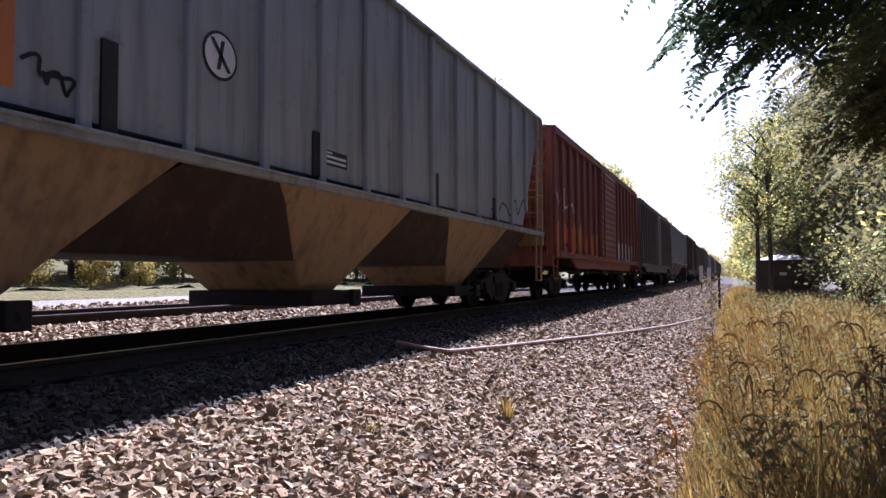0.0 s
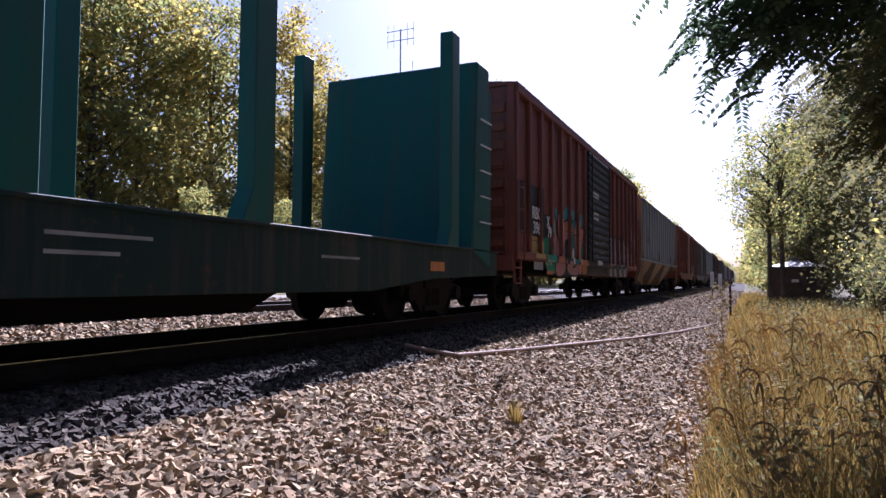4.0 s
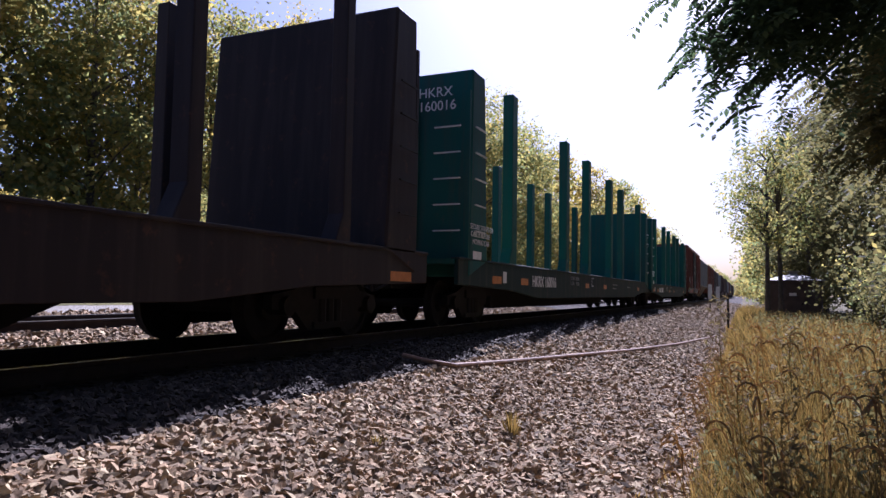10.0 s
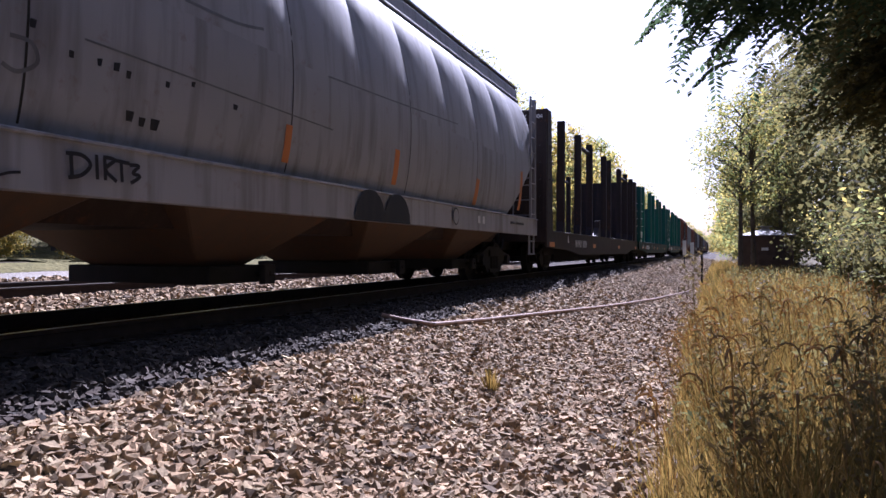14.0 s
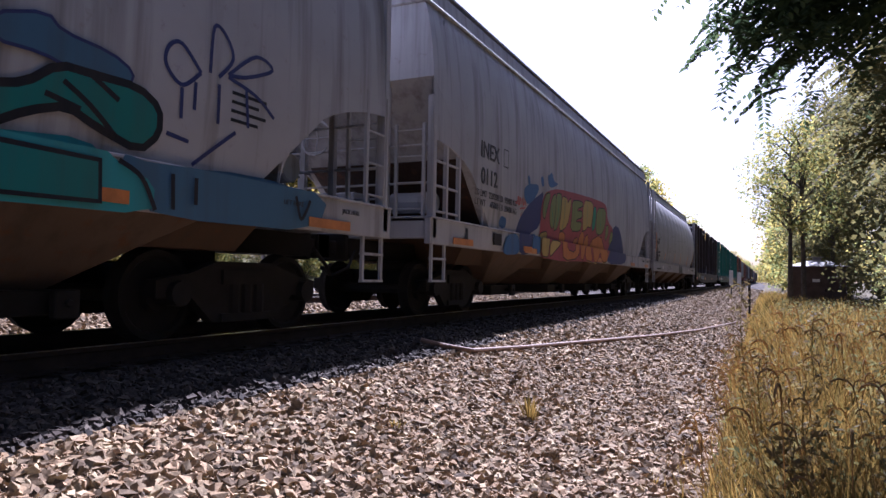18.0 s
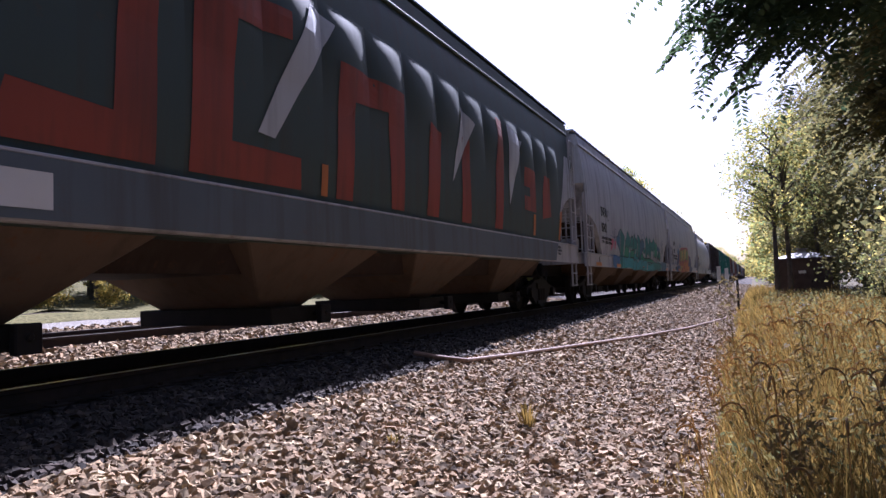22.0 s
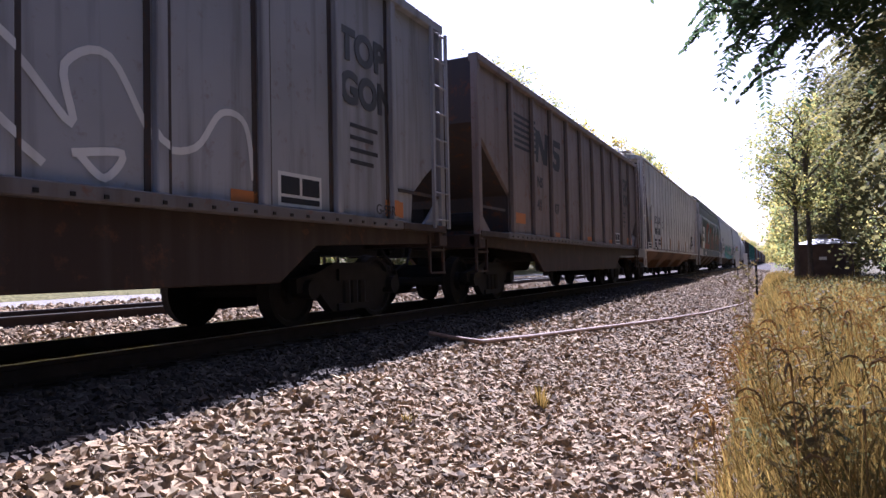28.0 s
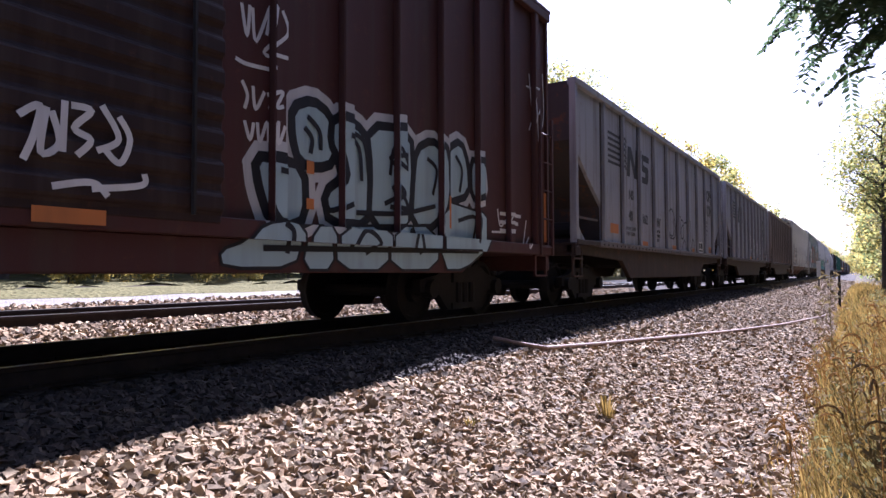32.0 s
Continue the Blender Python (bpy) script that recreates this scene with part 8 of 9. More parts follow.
scrawl(BOX_B, MS, [[(0.83, 1), (1.18, 1.06), (1.2, 1.14)]], 0.045, CHALK, 2)
scrawl(BOX_B, MS, [[(7.94, 3.57), (8.04, 2.97), (8.14, 2.45), (8.49, 2.97), (8.46, 3.7)]], 0.03, CHALK, 2)
scrawl(BOX_B, MS, [[(7.83, 3.36), (8.27, 3.29), (7.92, 2.68)]], 0.03, CHALK, 2)
scrawl(BOX_B, MS, [[(6.83, 1.36), (6.92, 1.12), (7.19, 1.3)]], 0.03, CHALK, 2)
scrawl(BOX_B, MS, [[(6.65, 1.03), (7.38, 1.05)]], 0.03, CHALK, 2)
scrawl(BOX_B, MS, [[(7.79, 1.26), (7.68, 0.83), (7.89, 1.01)]], 0.03, CHALK, 2)
decal(BOX_B, "reflector", [rect(0.48, 0.95, 0.77, 0.87), rect(2.95, 3.05, 1.05, 1.15), rect(2.95, 3.05, 1.38, 1.5), rect(5.35, 5.45, 1.0, 1.4), rect(8.45, 8.55, 0.95, 1.75)], ORNG, 6, MS, "orange reflector")
for k in range(3):
    decal(BOX_B, "stencil_bar", [rect(6.9, 7.6 - 0.1 * k, 1.28 - 0.12 * k, 1.33 - 0.12 * k)], CHALK, 2, MS)


# ---- plants ----


def leaf_mesh(name, centers, size, rng, material, flat=0.35):
    """One folded quad per leaf, set at random about its place."""
    n = len(centers)
    a = rng.normal(size=(n, 3))
    a[:, 2] *= 0.8
    a /= np.linalg.norm(a, axis=1)[:, None]
    b = np.cross(a, rng.normal(size=(n, 3)))
    b /= np.linalg.norm(b, axis=1)[:, None]
    s = size * rng.uniform(0.6, 1.4, (n, 1))
    p = np.stack([centers - a * s, centers + b * s * flat * 1.3, centers + a * s, centers - b * s * flat * 1.3], 1)
    return raw(name, p.reshape(-1, 3), np.arange(4 * n).reshape(-1, 4), material)


def tree_kind(seed, height, spread, low, clumps, per, size):
    """Trunk with limbs as one mesh, crown of leaves in clumps at the limbs' ends as another."""
    rng = np.random.default_rng(seed)
    bm = bmesh.new()
    lean = rng.normal(0, 0.25, 2)
    trunk = [(lean[0] * t * t, lean[1] * t * t, height * 0.86 * t) for t in (0, 0.2, 0.45, 0.7, 1)]
    tube(bm, trunk, height * 0.013 + 0.03, 0.03, 7)
    cs = []
    for i in range(clumps):
        u = rng.random()
        z = height * (low + (1 - low) * u)
        r = spread * (0.35 + 0.75 * math.sin(math.pi * min(1, 0.12 + u * 0.86)) ** 0.8) * rng.uniform(0.45, 1.08)
        a = rng.uniform(0, 6.283)
        k = z / (height * 0.86) * 0.8
        c = np.array([lean[0] * k * k + r * math.cos(a), lean[1] * k * k + r * math.sin(a), z])
        cs.append((c, rng.uniform(0.45, 1.0)))
        if i % 3 == 0:
            base = Vector((lean[0] * k * k * 0.6, lean[1] * k * k * 0.6, max(0.6, z - r * 0.7)))
            mid = base.lerp(Vector(c), 0.55) + Vector((0, 0, 0.25))
            tube(bm, [base, mid, Vector(c)], 0.055, 0.012, 5, cap=False)
    pts = np.concatenate([c + np.clip(rng.normal(0, 1, (per, 3)), -1.7, 1.7) * np.array([1, 1, 0.75]) * r * spread * 0.27 for c, r in cs])
    pts = pts[pts[:, 2] > 0.15]
    return mesh_of("trunk", bm, BARK), pts, rng


KINDS = []
for i, (h, sp, lo, mat) in enumerate([(15, 3.2, 0.12, LEAF), (16, 2.8, 0.10, LEAFY), (14, 3.4, 0.08, LEAF), (17, 3.0, 0.14, LEAF), (13, 3.0, 0.06, LEAFY)]):
    t, pts, rng = tree_kind(40 + i, h, sp, lo, 100, 165, 0.2)
    KINDS.append((h, t, leaf_mesh("crown", pts, 0.105, rng, mat, 0.5), leaf_mesh("crown", pts[::3], 0.18, rng, mat, 0.5)))


BANK = []
for h, t, near, far in KINDS:
    me = near.copy()
    me.materials[0] = LEAFMID
    BANK.append(me)


def plant_tree(kind, x, y, height, turn, label="slender broadleaf tree turning yellow in autumn"):
    h, tm, near, far = KINDS[kind]
    cm = far if y > 58 or height < 6 or x < -29.5 else BANK[kind] if x > 0 else near
    t = thing("tree", label, "tree", "trees beyond the tracks")
    s = 1.07 * height / h
    t.matrix_basis = Matrix.Translation((x, y, ground_z(x) - 0.05)) @ pose(0, 0, 0, 0, 0, turn)
    for nm, me in (("trunk", tm), ("crown", cm)):
        o = new(nm, me)
        o.parent = t
        o.matrix_basis = Matrix.Diagonal((s, s, s, 1))
    return t


# tree line beyond the second track: y along the line, x across it, height
ROW = [(8, -30, 18), (13, -28, 19), (17, -29, 18.5), (21, -27, 17), (24.5, -28, 14.6), (28.5, -27, 14.8), (33, -25, 15.3), (36, -24, 13.5), (40, -23, 13.6), (43, -20, 13.5), (46, -18, 16), (50, -18.5, 14.5), (55, -18, 16),
       (60, -18, 14), (66, -18, 15.5), (73, -18, 14), (80, -16, 16), (88, -17, 15), (97, -16, 17), (108, -17, 17), (120, -17, 15), (135, -17, 15), (150, -16, 15.5), (170, -17, 14), (195, -17, 15), (225, -17, 14), (260, -16, 14), (300, -15, 14)]
rr = random.Random(5)
for i, (y, x, h) in enumerate(ROW):
    h *= 1 if y < 35 else 0.88
    plant_tree(i % 5, x, y, h, rr.uniform(0, 360))
    plant_tree((i + 2) % 5, x - 5 - rr.random() * 3, y + rr.uniform(-2, 2), h * rr.uniform(0.75, 0.95), rr.uniform(0, 360))
# right bank: tall trees behind the hut and along the line; unseen ones beside and behind the camera are added to block
# sky light
for i, (y, x, h) in enumerate([(46, 3.6, 11.5), (50, 6.5, 14), (55, 3.4, 12), (62, 6, 14), (66, 3.2, 11.5), (76, 4, 14), (88, 3.4, 13), (100, 4.5, 14), (118, 4, 14), (140, 4, 14), (165, 3.5, 14), (200, 3.2, 14), (240, 2.5, 14), (290, 2, 14), (350, 1.5, 14), (420, 1.2, 14),
                               (36, 6.3, 12), (30, 6.8, 12.5), (25, 7.2, 12), (20, 6.2, 11.5), (15, 6.5, 11), (40, 9, 14), (28, 10.5, 14), (17, 10, 13), (9, 8.5, 12), (3, 8, 12), (-4, 7.5, 13), (-11, 7, 13), (-18, 6, 13)]):
    plant_tree((i + 1) % 5 if y > 44 else (0, 2, 3)[i % 3], x, y, h, rr.uniform(0, 360), "broadleaf tree on the grassy bank")
# far end of the cutting
for i, (y, x) in enumerate([(330, -14), (380, -13), (430, -12), (500, -11), (520, -3), (560, -13), (560, 0), (600, -9), (610, -4)]):
    plant_tree(i % 5, x, y, 13, rr.uniform(0, 360), "hazy tree at the far end of the cutting")
# scrub at the foot of the tree line
for i in range(46):
    y = -8 + 1.9 * i + rr.uniform(-0.8, 0.8)
    plant_tree(rr.choice((0, 2, 4)), -19.8 - rr.random() * 2, y, rr.uniform(2.2, 4.0), rr.uniform(0, 360), "low leafy scrub bush")


def slim_tree(x, y, height, seed, label):
    tm, pts, rng = tree_kind(seed, height, 2.0, 0.42, 60, 60, 0.2)
    t = thing("tree", label, "tree", "trees on the bank")
    t.location = (x, y, ground_z(x) - 0.05)
    for nm, me in (("trunk", tm), ("crown", leaf_mesh("crown", pts, 0.09, rng, LEAF))):
        o = new(nm, me)
        o.parent = t


slim_tree(1.1, 38.2, 9.6, 71, "slim bare-trunked tree beside the hut")
slim_tree(1.75, 39.2, 10.0, 72, "slim tree with a pale yellow crown")


def sprays(places, droop, length, pairs, leaflet, rng, hang=0.55):
    """Feather-like leaves: a drooping midrib with pairs of narrow leaflets."""
    v, f = [], []
    for c, out in zip(places, droop):
        L = length * rng.uniform(0.7, 1.25)
        az = out + rng.normal(0, 0.5)
        d0 = np.array([math.cos(az), math.sin(az), 0.25])
        side = np.array([-math.sin(az), math.cos(az), 0.0])
        for j in range(pairs):
            u = (j + 0.6) / pairs
            p = c + d0 * L * u + np.array([0, 0, -hang * L * u * u * 1.6])
            tang = d0 + np.array([0, 0, -hang * 3.2 * u])
            tang /= np.linalg.norm(tang)
            for sgn in (-1, 1):
                s = leaflet * rng.uniform(0.75, 1.2) * (1 - 0.3 * abs(u - 0.5))
                ax = side * sgn * 0.85 + tang * 0.4 + np.array([0, 0, -0.25]) + rng.normal(0, 0.12, 3)
                ax /= np.linalg.norm(ax)
                wd = np.cross(ax, [0.1, 0.2, 1.0])
                wd = wd / np.linalg.norm(wd) * s * 0.25
                k = len(v)
                v += [p, p + ax * s * 0.45 + wd, p + ax * s, p + ax * s * 0.45 - wd]
                f.append((k, k + 1, k + 2, k + 3))
    return v, f


def overhang():
    """A tree on the bank whose long boughs reach out over the grass, with feather-like leaves."""
    rng = np.random.default_rng(21)
    t = thing("tree", "tree with drooping feather-like leaves reaching over the grass", "tree", "trees on the bank")
    bm = bmesh.new()
    tube(bm, [(4.6, 8.5, -1.0), (4.5, 8.4, 1.2), (4.2, 8.2, 3.2), (3.7, 8.6, 6.0), (3.3, 9.3, 8.0)], 0.16, 0.07, 8)
    boughs = [[(4.25, 8.2, 3.0), (3.0, 7.6, 3.85), (1.75, 7.0, 3.75), (0.85, 6.65, 3.3), (0.05, 6.5, 2.65)],
              [(4.2, 8.2, 3.3), (2.6, 7.3, 4.4), (1.2, 6.6, 4.2), (-0.08, 6.3, 3.6)],
              [(4.4, 8.3, 2.0), (3.3, 8.4, 2.7), (2.2, 8.6, 2.75), (1.35, 8.8, 2.3)],
              [(4.4, 8.3, 1.6), (3.5, 8.0, 2.0), (2.9, 8.0, 2.0), (2.5, 8.1, 1.8)],
              [(4.0, 8.0, 5.0), (2.6, 8.2, 5.2), (1.4, 8.5, 4.7), (0.6, 8.8, 4.0)],
              [(4.3, 8.4, 2.5), (3.8, 10.0, 3.0), (2.8, 11.0, 3.1), (1.9, 11.6, 2.6)],
              [(4.2, 8.2, 3.0), (3.2, 7.0, 3.4), (2.2, 6.4, 3.3), (1.5, 6.2, 2.9)],
              [(4.3, 8.3, 2.6), (3.2, 9.4, 3.6), (2.2, 9.8, 3.7), (1.4, 10.0, 3.3)],
              [(4.1, 8.1, 4.2), (3.0, 7.4, 4.6), (1.8, 7.2, 4.5), (0.9, 7.2, 4.1)]]
    for b in boughs:
        tube(bm, b, 0.05, 0.008, 6, cap=False)
    part("trunk", bm, BARK, t)
    pl, az, which = [], [], []
    for bi, (b, n) in enumerate(zip(boughs, (900, 900, 900, 800, 700, 700, 700, 700, 800))):
        pts = np.array(b)
        for i in range(n):
            u = rng.random() ** 0.8 * (len(pts) - 1)
            k = min(int(u), len(pts) - 2)
            c = pts[k] + (pts[k + 1] - pts[k]) * (u - k)
            spread = 0.33 if k >= len(pts) - 2 else 0.6
            pl.append(c + rng.normal(0, 1, 3) * np.array([spread, spread, 0.28]))
            az.append(math.pi + rng.normal(0, 1.1))
            which.append(bi)
    # Lit and shaded boughs by leaf colour: LEAFMID paler, LEAFDK dark.
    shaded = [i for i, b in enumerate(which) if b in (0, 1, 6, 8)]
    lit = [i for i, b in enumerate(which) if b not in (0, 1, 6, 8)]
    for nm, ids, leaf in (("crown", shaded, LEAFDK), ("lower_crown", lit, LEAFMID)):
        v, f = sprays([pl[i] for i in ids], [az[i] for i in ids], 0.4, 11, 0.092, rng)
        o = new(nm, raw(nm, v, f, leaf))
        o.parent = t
    # unseen crown above the view, high over the grass, added to shade it
    pts = []
    for i in range(100):
        c = np.array((rng.uniform(0.7, 5.5), rng.uniform(6.5, 12.5), rng.uniform(5.2, 8.5)))
        pts.append(c + rng.normal(0, 0.35, (110, 3)))
    # more unseen leaf clumps towards the sun, added to cast shade on the grass
    for i in range(70):
        y = rng.uniform(5.5, 10.5)
        c = np.array((rng.uniform(-0.7, 2.6), y, max(5.3, 1.0 + 0.54 * y) + rng.uniform(0, 1.6)))
        pts.append(c + rng.normal(0, 0.3, (100, 3)))
    o = new("shade_crown", leaf_mesh("shade_crown", np.concatenate(pts), 0.1, rng, LEAFDK))
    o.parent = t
    # one yellowing spray
    v, f = sprays([np.array((1.55, 8.6, 2.2))] * 5, [3.4, 3.0, 2.6, 3.8, 3.2], 0.34, 7, 0.08, rng)
    o = new("yellow_spray", raw("yellow_spray", v, f, LEAFY))
    o.parent = t
    tagged(o, "spray of yellowed leaflets")


overhang()


def bank_shrub(x, y, h, seed, n, material, label):
    """A shrub of arching stems with small leaves."""
    rng = np.random.default_rng(seed)
    t = thing("shrub", label, "shrub", "shrubs on the bank")
    t.location = (x, y, ground_z(x) - 0.03)
    bm = bmesh.new()
    pts = []
    for i in range(14):
        a, r = rng.uniform(0, 6.28), rng.uniform(0.3, 1.0) * h * 0.45
        top = np.array([r * math.cos(a), r * math.sin(a), h * rng.uniform(0.6, 1.0)])
        tube(bm, [(0, 0, 0), tuple(top * np.array([0.35, 0.35, 0.6])), tuple(top)], 0.014, 0.004, 5, cap=False)
        for j in range(n // 14):
            u = rng.uniform(0.25, 1.05)
            pts.append(top * np.array([u * u, u * u, u]) + rng.normal(0, 0.11, 3) * h * 0.5)
    part("woody_base", bm, BARK, t)
    o = new("foliage", leaf_mesh("foliage", np.array(pts), 0.055, rng, material))
    o.parent = t


for i, (x, y, h, m) in enumerate([(2.6, 10.5, 2.0, LEAFMID), (3.2, 12.5, 2.4, LEAF), (2.9, 15, 2.2, LEAFMID), (3.6, 17.5, 2.6, LEAF), (3.2, 21, 2.4, LEAFMID), (3.9, 25, 2.8, LEAF), (4.6, 30, 3, LEAF), (3.4, 8.0, 2.0, LEAF), (2.7, 6.8, 1.5, LEAFDK), (4.6, 34, 3.2, LEAFMID), (5.2, 38, 3, LEAF), (3.0, 5.2, 1.6, LEAFDK)]):
    bank_shrub(x, y, h, 90 + i, 1500, m, "leafy roadside shrub going yellow")


def grass(name, n, seed, x0, x1, y0, y1, h0, h1, w, material, label, dy=1.0, edge=True):
    """Bent blades, three quads each, thinning towards the stones."""
    rng = np.random.default_rng(seed)
    x = x0 + (x1 - x0) * rng.random(n) ** (1.15 if edge else 1.0)
    y = y0 + (y1 - y0) * rng.random(n) ** dy
    tuft = np.array([noise.noise((a * 1.1, b * 0.8, 3.3)) for a, b in zip(x, y)])
    h = rng.uniform(h0, h1, n) * (0.85 + 0.5 * tuft) * np.clip(0.42 + (x - x0) * 0.9, 0.3, 1.0)
    z = np.array([ground_z(a) for a in x])
    az = rng.uniform(0, 6.283, n)
    bend = rng.uniform(0.05, 0.55, n) * h
    d = np.stack([np.cos(az), np.sin(az)], 1)
    q = rng.uniform(0, 3.14, n)
    s = np.stack([np.cos(q), np.sin(q), 0 * q], 1) * w
    v = np.empty((n, 8, 3))
    for k, u in enumerate((0, 0.4, 0.75, 1.0)):
        c = np.stack([x + d[:, 0] * bend * u * u, y + d[:, 1] * bend * u * u, z + h * (u - 0.12 * u * u)], 1)
        wd = s * (1.0, 0.9, 0.6, 0.12)[k]
        v[:, 2 * k], v[:, 2 * k + 1] = c - wd, c + wd
    f = np.array([(0, 1, 3, 2), (2, 3, 5, 4), (4, 5, 7, 6)])
    f = (f[None] + 8 * np.arange(n)[:, None, None]).reshape(-1, 4)
    return tagged(new(name, raw(name, v.reshape(-1, 3), f, material)), label, "grass", kind="stuff")


grass("tall_grass", 15000, 31, -0.34, 3.6, 1.9, 9.5, 0.55, 1.15, 0.0045, GRASS, "tall golden dry grass on the bank", 1.1)
grass("tall_grass", 9000, 32, -0.45, 4.5, 9.5, 22, 0.5, 1.1, 0.008, GRASS, "golden grass further along the bank", 1.1)
grass("tall_grass", 7000, 33, -0.6, 4.5, 22, 70, 0.4, 1.0, 0.018, GRASS, "pale yellow grass along the line", 1.4)
grass("short_grass", 1400, 34, -0.75, -0.1, 2.0, 16, 0.08, 0.3, 0.005, GRASS, "short dry grass creeping into the stones", 1.0, False)


def forbs(n, seed, x0, x1, y0, y1, size, material, label):
    rng = np.random.default_rng(seed)
    x, y = x0 + (x1 - x0) * rng.random(n), y0 + (y1 - y0) * rng.random(n)
    keep = np.array([noise.noise((a * 1.4, b * 0.9, 8.1)) for a, b in zip(x, y)]) > -0.15
    x, y = x[keep], y[keep]
    z = np.array([ground_z(a) for a in x]) + rng.uniform(0.1, 0.85, len(x)) * np.clip(0.35 + (x - x0) * 0.7, 0.3, 1)
    tagged(new("weed_leaves", leaf_mesh("weed_leaves", np.stack([x, y, z], 1), size, rng, material, 0.3)), label, "weeds", kind="stuff")


forbs(17000, 51, -0.35, 3.4, 2.6, 11, 0.028, LEAFMID, "small olive weed leaves among the grass")
forbs(9000, 52, -0.3, 4.2, 11, 34, 0.05, LEAFMID, "olive weeds further along the bank")


def seed_heads(n, seed):
    """Nodding foxtail heads on thin stems."""
    rng = np.random.default_rng(seed)
    v, f = [], []
    for i in range(n):
        x, y = -0.3 + 3.2 * rng.random() ** 1.3, 2.6 + 8 * rng.random()
        z, h = ground_z(x), rng.uniform(0.6, 1.15) * min(1, 0.6 + (x + 0.3))
        az = math.pi + rng.normal(0, 1.0)
        d = np.array([math.cos(az), math.sin(az), 0])
        pts = [np.array([x, y, z])]
        for u in (0.5, 0.8, 1.0):
            pts.append(np.array([x, y, z]) + d * 0.12 * u * u + np.array([0, 0, h * u]))
        rad = [0.002, 0.002, 0.0016, 0.003]
        for a in (0.5, 1.1, 1.7, 2.3, 2.8):
            pts.append(pts[3] + d * 0.055 * (1 - math.cos(a)) + np.array([0, 0, 0.06 * math.sin(a)]))
            rad.append(0.0055 if a < 2.5 else 0.003)
        up = np.array([-d[1], d[0], 0])
        b = len(v)
        for p, r, q in zip(pts, rad, pts[1:] + [pts[-1] * 2 - pts[-2]]):
            w = np.cross(q - p, up)
            w = w / (np.linalg.norm(w) + 1e-9)
            v += [p + up * r, p + w * r, p - up * r, p - w * r]
        for k in range(len(pts) - 1):
            for j in range(4):
                f.append((b + 4 * k + j, b + 4 * k + (j + 1) % 4, b + 4 * k + 4 + (j + 1) % 4, b + 4 * k + 4 + j))
    tagged(new("foxtails", raw("foxtails", v, f, SEED)), "nodding foxtail seed heads above the grass", "grass", kind="stuff")


seed_heads(430, 61)


def weed(x, y, h, seed, label):
    """A dry weed: a stalk with rising side stems, narrow leaves and seed tufts."""
    rng = np.random.default_rng(seed)
    t = thing("weed", label, "weed")
    t.location = (x, y, ground_z(x) - 0.02)
    bm = bmesh.new()
    tube(bm, [(0, 0, 0), (0.02, 0, h * 0.4), (-0.01, 0.01, h * 0.75), (0.01, 0, h)], 0.008, 0.002, 5)
    lv = []
    for i in range(22):
        z = h * (0.3 + 0.68 * i / 22)
        a = i * 2.4
        r = 0.20 * (1.15 - z / h) + 0.05
        e = (r * math.cos(a), r * math.sin(a), z + r * 1.1)
        bs = bmesh.new()
        tube(bs, [(0, 0, z), (e[0] * 0.6, e[1] * 0.6, z + r * 0.45), e], 0.0035, 0.0012, 4, cap=False)
        part("side_stem", bs, WEED, t)
        for j in range(9):
            u = rng.uniform(0.3, 1.05)
            lv.append(np.array([e[0] * u, e[1] * u, z + (e[2] - z) * u]) + rng.normal(0, 0.012, 3))
    part("stalk", bm, WEED, t)
    o = new("leaves", leaf_mesh("leaves", np.array(lv), 0.026, rng, WEED, 0.25))
    o.parent = t


weed(-0.22, 7.2, 1.5, 81, "tall dry weed with thin rising stems")
weed(-0.05, 5.6, 0.95, 82, "dry weed at the edge of the stones")
weed(0.35, 6.4, 1.25, 83, "brown weed among the grass")
for i, (x, y, h) in enumerate(((0.1, 3.3, 0.8), (0.55, 3.0, 0.95), (1.0, 3.4, 1.05), (1.45, 3.2, 1.1), (0.7, 4.2, 1.1), (1.3, 4.5, 1.2), (1.9, 4.1, 1.2), (0.2, 4.5, 0.9), (1.0, 5.4, 1.2), (1.7, 5.8, 1.3))):
    weed(x, y, h, 140 + i, "brown bushy weed in the shaded grass")


def tuft(x, y, n, h, seed):
    t = thing("grass_tuft", "yellow-green grass tuft growing in the stones", "grass")
    t.location = (x, y, ground_z(x))
    rng = np.random.default_rng(seed)
    bm = bmesh.new()
    for i in range(n):
        a, r = rng.uniform(0, 6.28), rng.uniform(0.03, 0.16)
        hh = h * rng.uniform(0.5, 1.1)
        b = Vector((r * 0.3 * math.cos(a), r * 0.3 * math.sin(a), 0))
        e = Vector((r * math.cos(a), r * math.sin(a), hh))
        s = Vector((-math.sin(a), math.cos(a), 0)) * 0.005
        m = b.lerp(e, 0.55) + Vector((0, 0, hh * 0.12))
        q = [bm.verts.new(c) for c in (b - s, b + s, m + s, m - s, e)]
        bm.faces.new(q[:4])
        bm.faces.new((q[3], q[2], q[4]))
    tagged(part("foliage", bm, GRASS, t), kind="stuff")


tuft(-1.98, 6.05, 60, 0.26, 7)
tuft(-1.2, 3.4, 30, 0.12, 8)
tuft(-2.6, 4.6, 18, 0.10, 9)

# ---- small things along the line ----
PIPE = plain("rusty_hose", (0.2, 0.125, 0.085), 0.8, 0, 0.4, 8)
t = thing("old_hose", "long rust-brown hose lying bent on the stones", "hose")
bm = bmesh.new()
pts = [(-3.9, 7.5), (-3.62, 7.65), (-3.36, 7.9), (-3.12, 9.3), (-2.78, 11.6), (-2.25, 15.2), (-1.65, 19.3), (-1.12, 23.2), (-0.9, 25.0)]
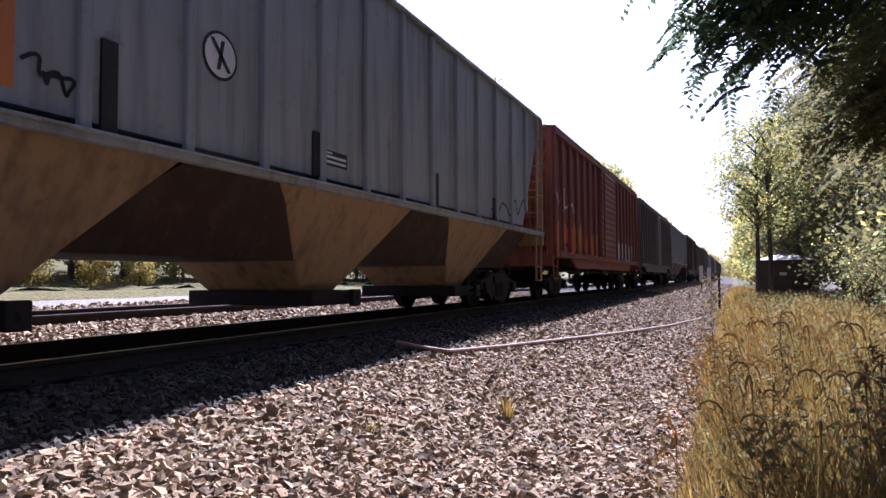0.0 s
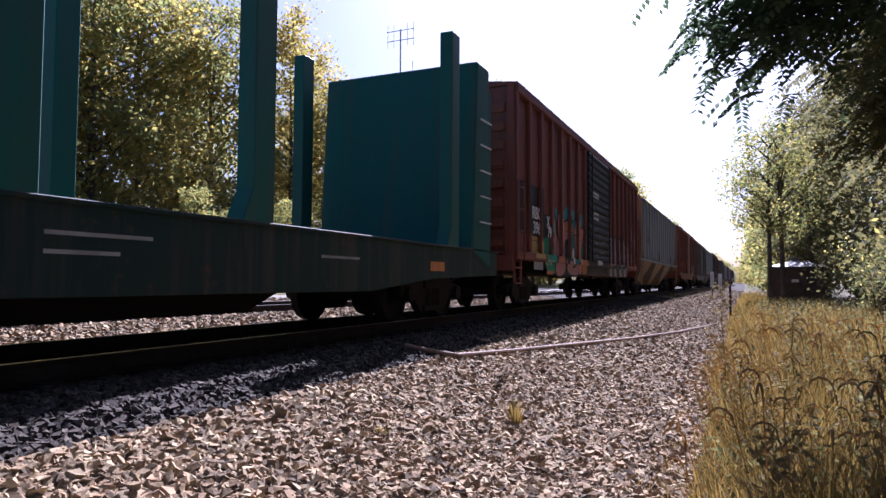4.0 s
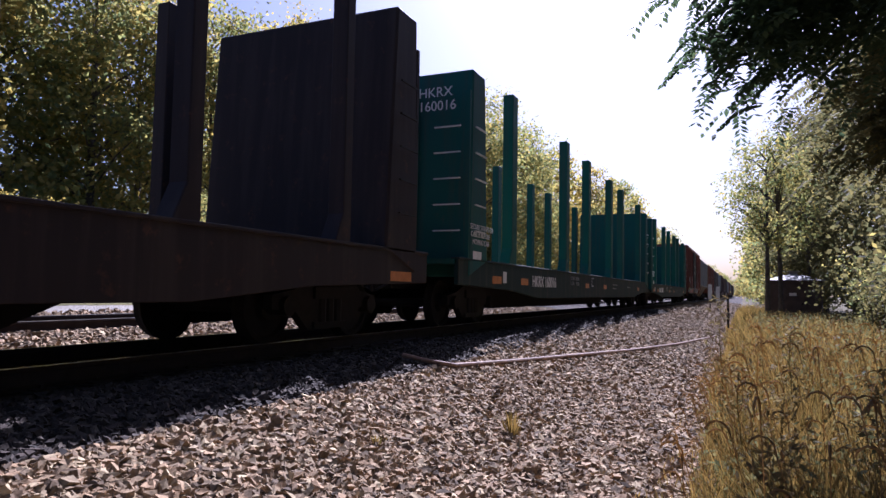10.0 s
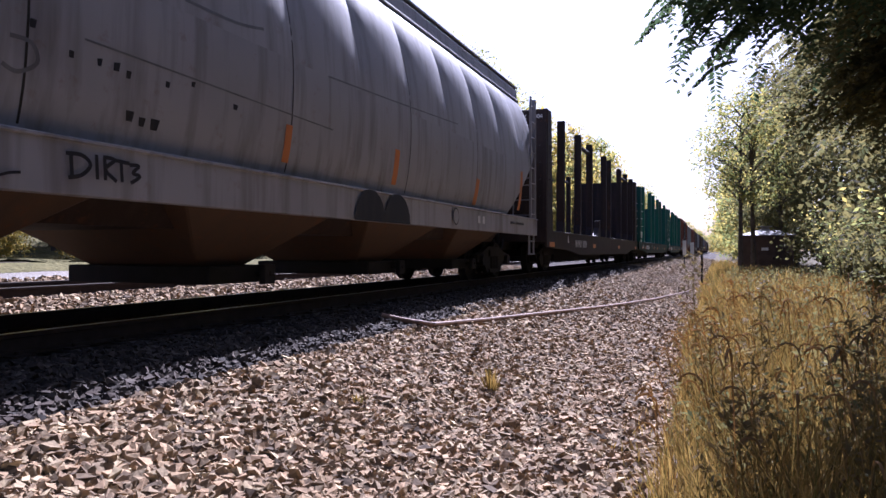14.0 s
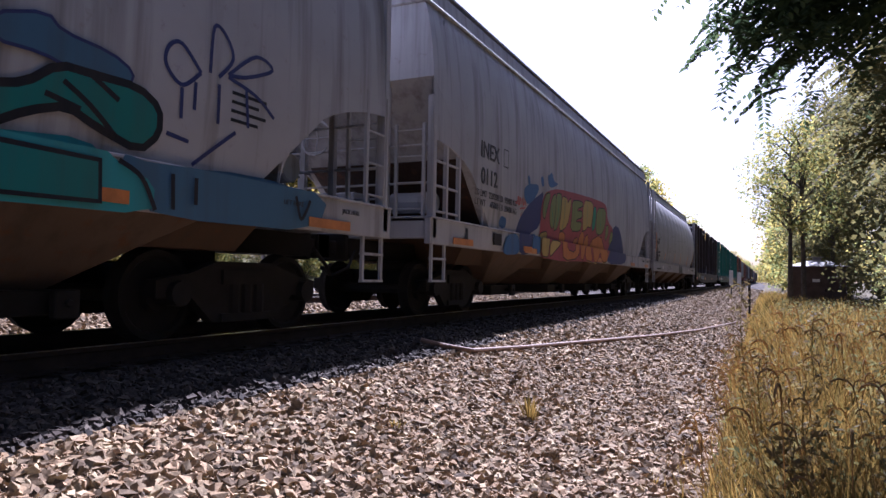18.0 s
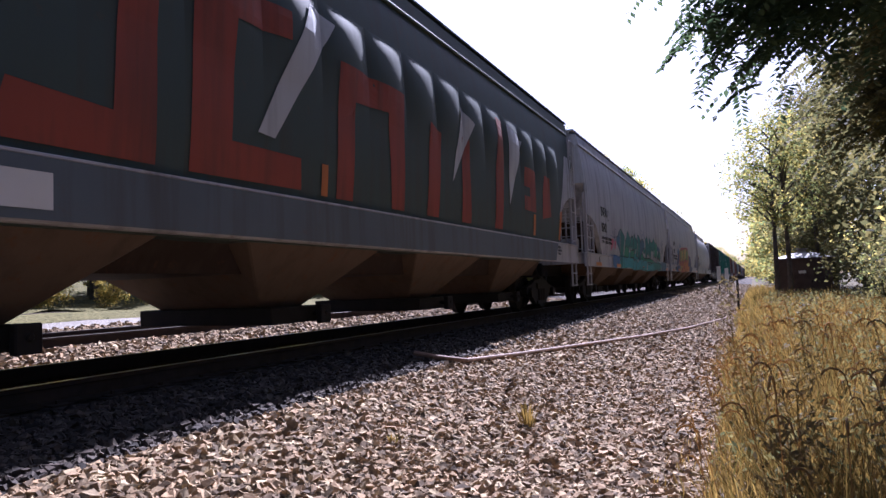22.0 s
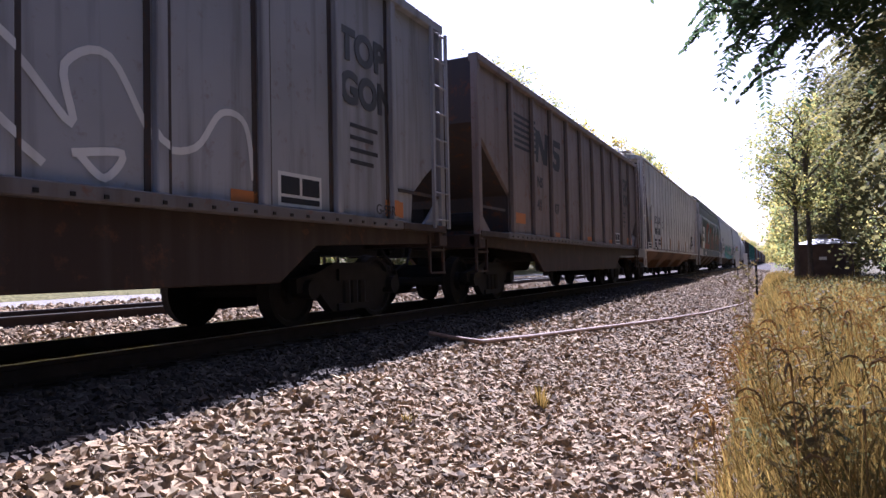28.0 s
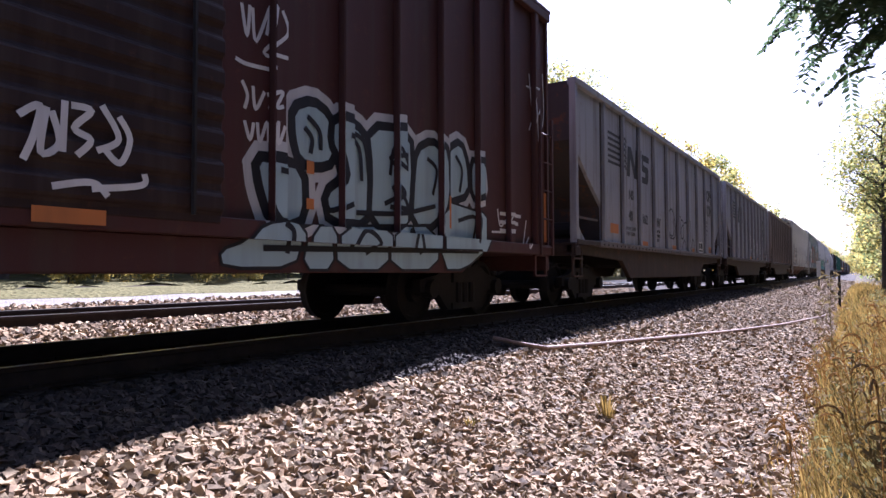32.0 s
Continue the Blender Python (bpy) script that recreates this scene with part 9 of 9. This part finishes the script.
tube(bm, [(x, y, ground_z(x) + 0.075) for x, y in pts], 0.028, n=8)
part("hose", bm, PIPE, t)

HUTW = plain("hut_brown_panel", (0.07, 0.045, 0.035), 0.8, 0, 0.3, 3)
HUTR = plain("hut_grey_roof", (0.22, 0.2, 0.19), 0.7, 0, 0.2, 3)
hut = thing("relay_hut", "small dark brown relay hut with a grey hipped roof", "hut")
hut.location = (2.55, 42.5, ground_z(2.5))
bm = bmesh.new()
box(bm, -1.3, 1.3, -1.2, 1.2, 0, 2.35)
part("wall", bm, HUTW, hut, "dark panelled walls", 0.02)
bm = bmesh.new()
q = [bm.verts.new(p) for p in ((-1.5, -1.4, 2.35), (1.5, -1.4, 2.35), (1.5, 1.4, 2.35), (-1.5, 1.4, 2.35), (-0.25, -0.25, 2.72), (0.25, -0.25, 2.72), (0.25, 0.25, 2.72), (-0.25, 0.25, 2.72))]
for k in range(4):
    bm.faces.new((q[k], q[(k + 1) % 4], q[4 + (k + 1) % 4], q[4 + k]))
bm.faces.new(q[4:])
bm.faces.new(q[:4][::-1])
roof = part("roof", bm, HUTR, hut)
bm = bmesh.new()
box(bm, -0.22, 0.22, -0.22, 0.22, 2.7, 2.86)
box(bm, -0.3, 0.3, -0.3, 0.3, 2.86, 2.9)
part("vent", bm, HUTR, roof, "roof ventilator")
bm = bmesh.new()
box(bm, -0.45, 0.45, -1.24, -1.2, 0.1, 2.1)
d = part("door", bm, HUTW, hut, "plain steel door", 0.01)
bm = bmesh.new()
box(bm, 0.28, 0.36, -1.28, -1.24, 1.0, 1.12)
part("door_handle", bm, STEEL, d)
bm = bmesh.new()
box(bm, -0.3, 0.05, -1.246, -1.24, 1.5, 1.66)
part("sign_plate", bm, WHITE, d, "small pale sign plate")

MASTM = plain("galvanised_mast", (0.36, 0.36, 0.36), 0.5, 0.6, 0.15)
mast = thing("radio_mast", "slim grey radio mast with a small yagi aerial", "mast")
mast.location = (-20.5, 38.4, ground_z(-20.5))
for nm, z0, z1, r in (("pole", -0.3, 8.6, 0.15), ("upper_tube", 8.5, 16.8, 0.055)):
    bm = bmesh.new()
    tube(bm, [(0, 0, z0), (0, 0, z1)], r, r * 0.85, 10)
    part(nm, bm, MASTM, mast)
for z in (16.1, 16.75):
    bm = bmesh.new()
    tube(bm, [(-1.0, 0, z), (1.0, 0, z)], 0.025)
    b = part("boom", bm, MASTM, mast, "aerial boom")
    for x in (-0.95, -0.5, 0.5, 0.95):
        bm = bmesh.new()
        tube(bm, [(x, 0, z - 0.45), (x, 0, z + 0.45)], 0.014, n=5)
        part("element", bm, MASTM, b)
bm = bmesh.new()
tube(bm, [(0.05, 0, 13.2), (0.9, 0, 13.2), (0.9, 0, 14.6)], 0.02)
part("whip", bm, MASTM, mast, "side whip aerial")

for i, (x, y, w) in enumerate(((-2.5, 58, 0.28), (-2.05, 62, 0.3))):
    t = thing("line_marker", "narrow white marker board on a stake", "sign", "markers beside the line")
    t.location = (x, y, ground_z(x))
    bm = bmesh.new()
    box(bm, -0.04, 0.04, -0.03, 0.03, -0.2, 1.5)
    part("stake", bm, STEEL, t)
    bm = bmesh.new()
    box(bm, -w / 2, w / 2, -0.05, -0.032, 0.9, 2.1)
    part("board", bm, WHITE, t)
t = thing("steel_stake", "dark steel stake at the edge of the stones", "stake")
t.location = (-0.55, 27, ground_z(-0.55))
bm = bmesh.new()
box(bm, -0.04, 0.04, -0.02, 0.02, -0.2, 1.5)
part("post", bm, STEEL, t)


def motions():
    ts = [0.5 * i for i in range(65)]
    tt, ss = [a for a, b in ROLLED], [b for a, b in ROLLED]

    def rolled(t):
        return float(np.interp(t, tt, ss))
    for car, y0 in CARS:
        walk(car, [(t, pose(TRACK, y0 + rolled(t), 0)) for t in ts])
    for s, axles in AXLES.items():
        steps = [i / 15 for i in range(481)]
        walk(axles[0], [(t, pose(0, s * 0.9, WHEEL, -math.degrees(rolled(t) / WHEEL))) for t in steps])
        keys = axles[0].animation_data
        for w in axles[1:]:
            w.rotation_mode = "QUATERNION"
            w.animation_data_create()
            w.animation_data.action = keys.action
            w.animation_data.action_slot = keys.action_slot


motions()
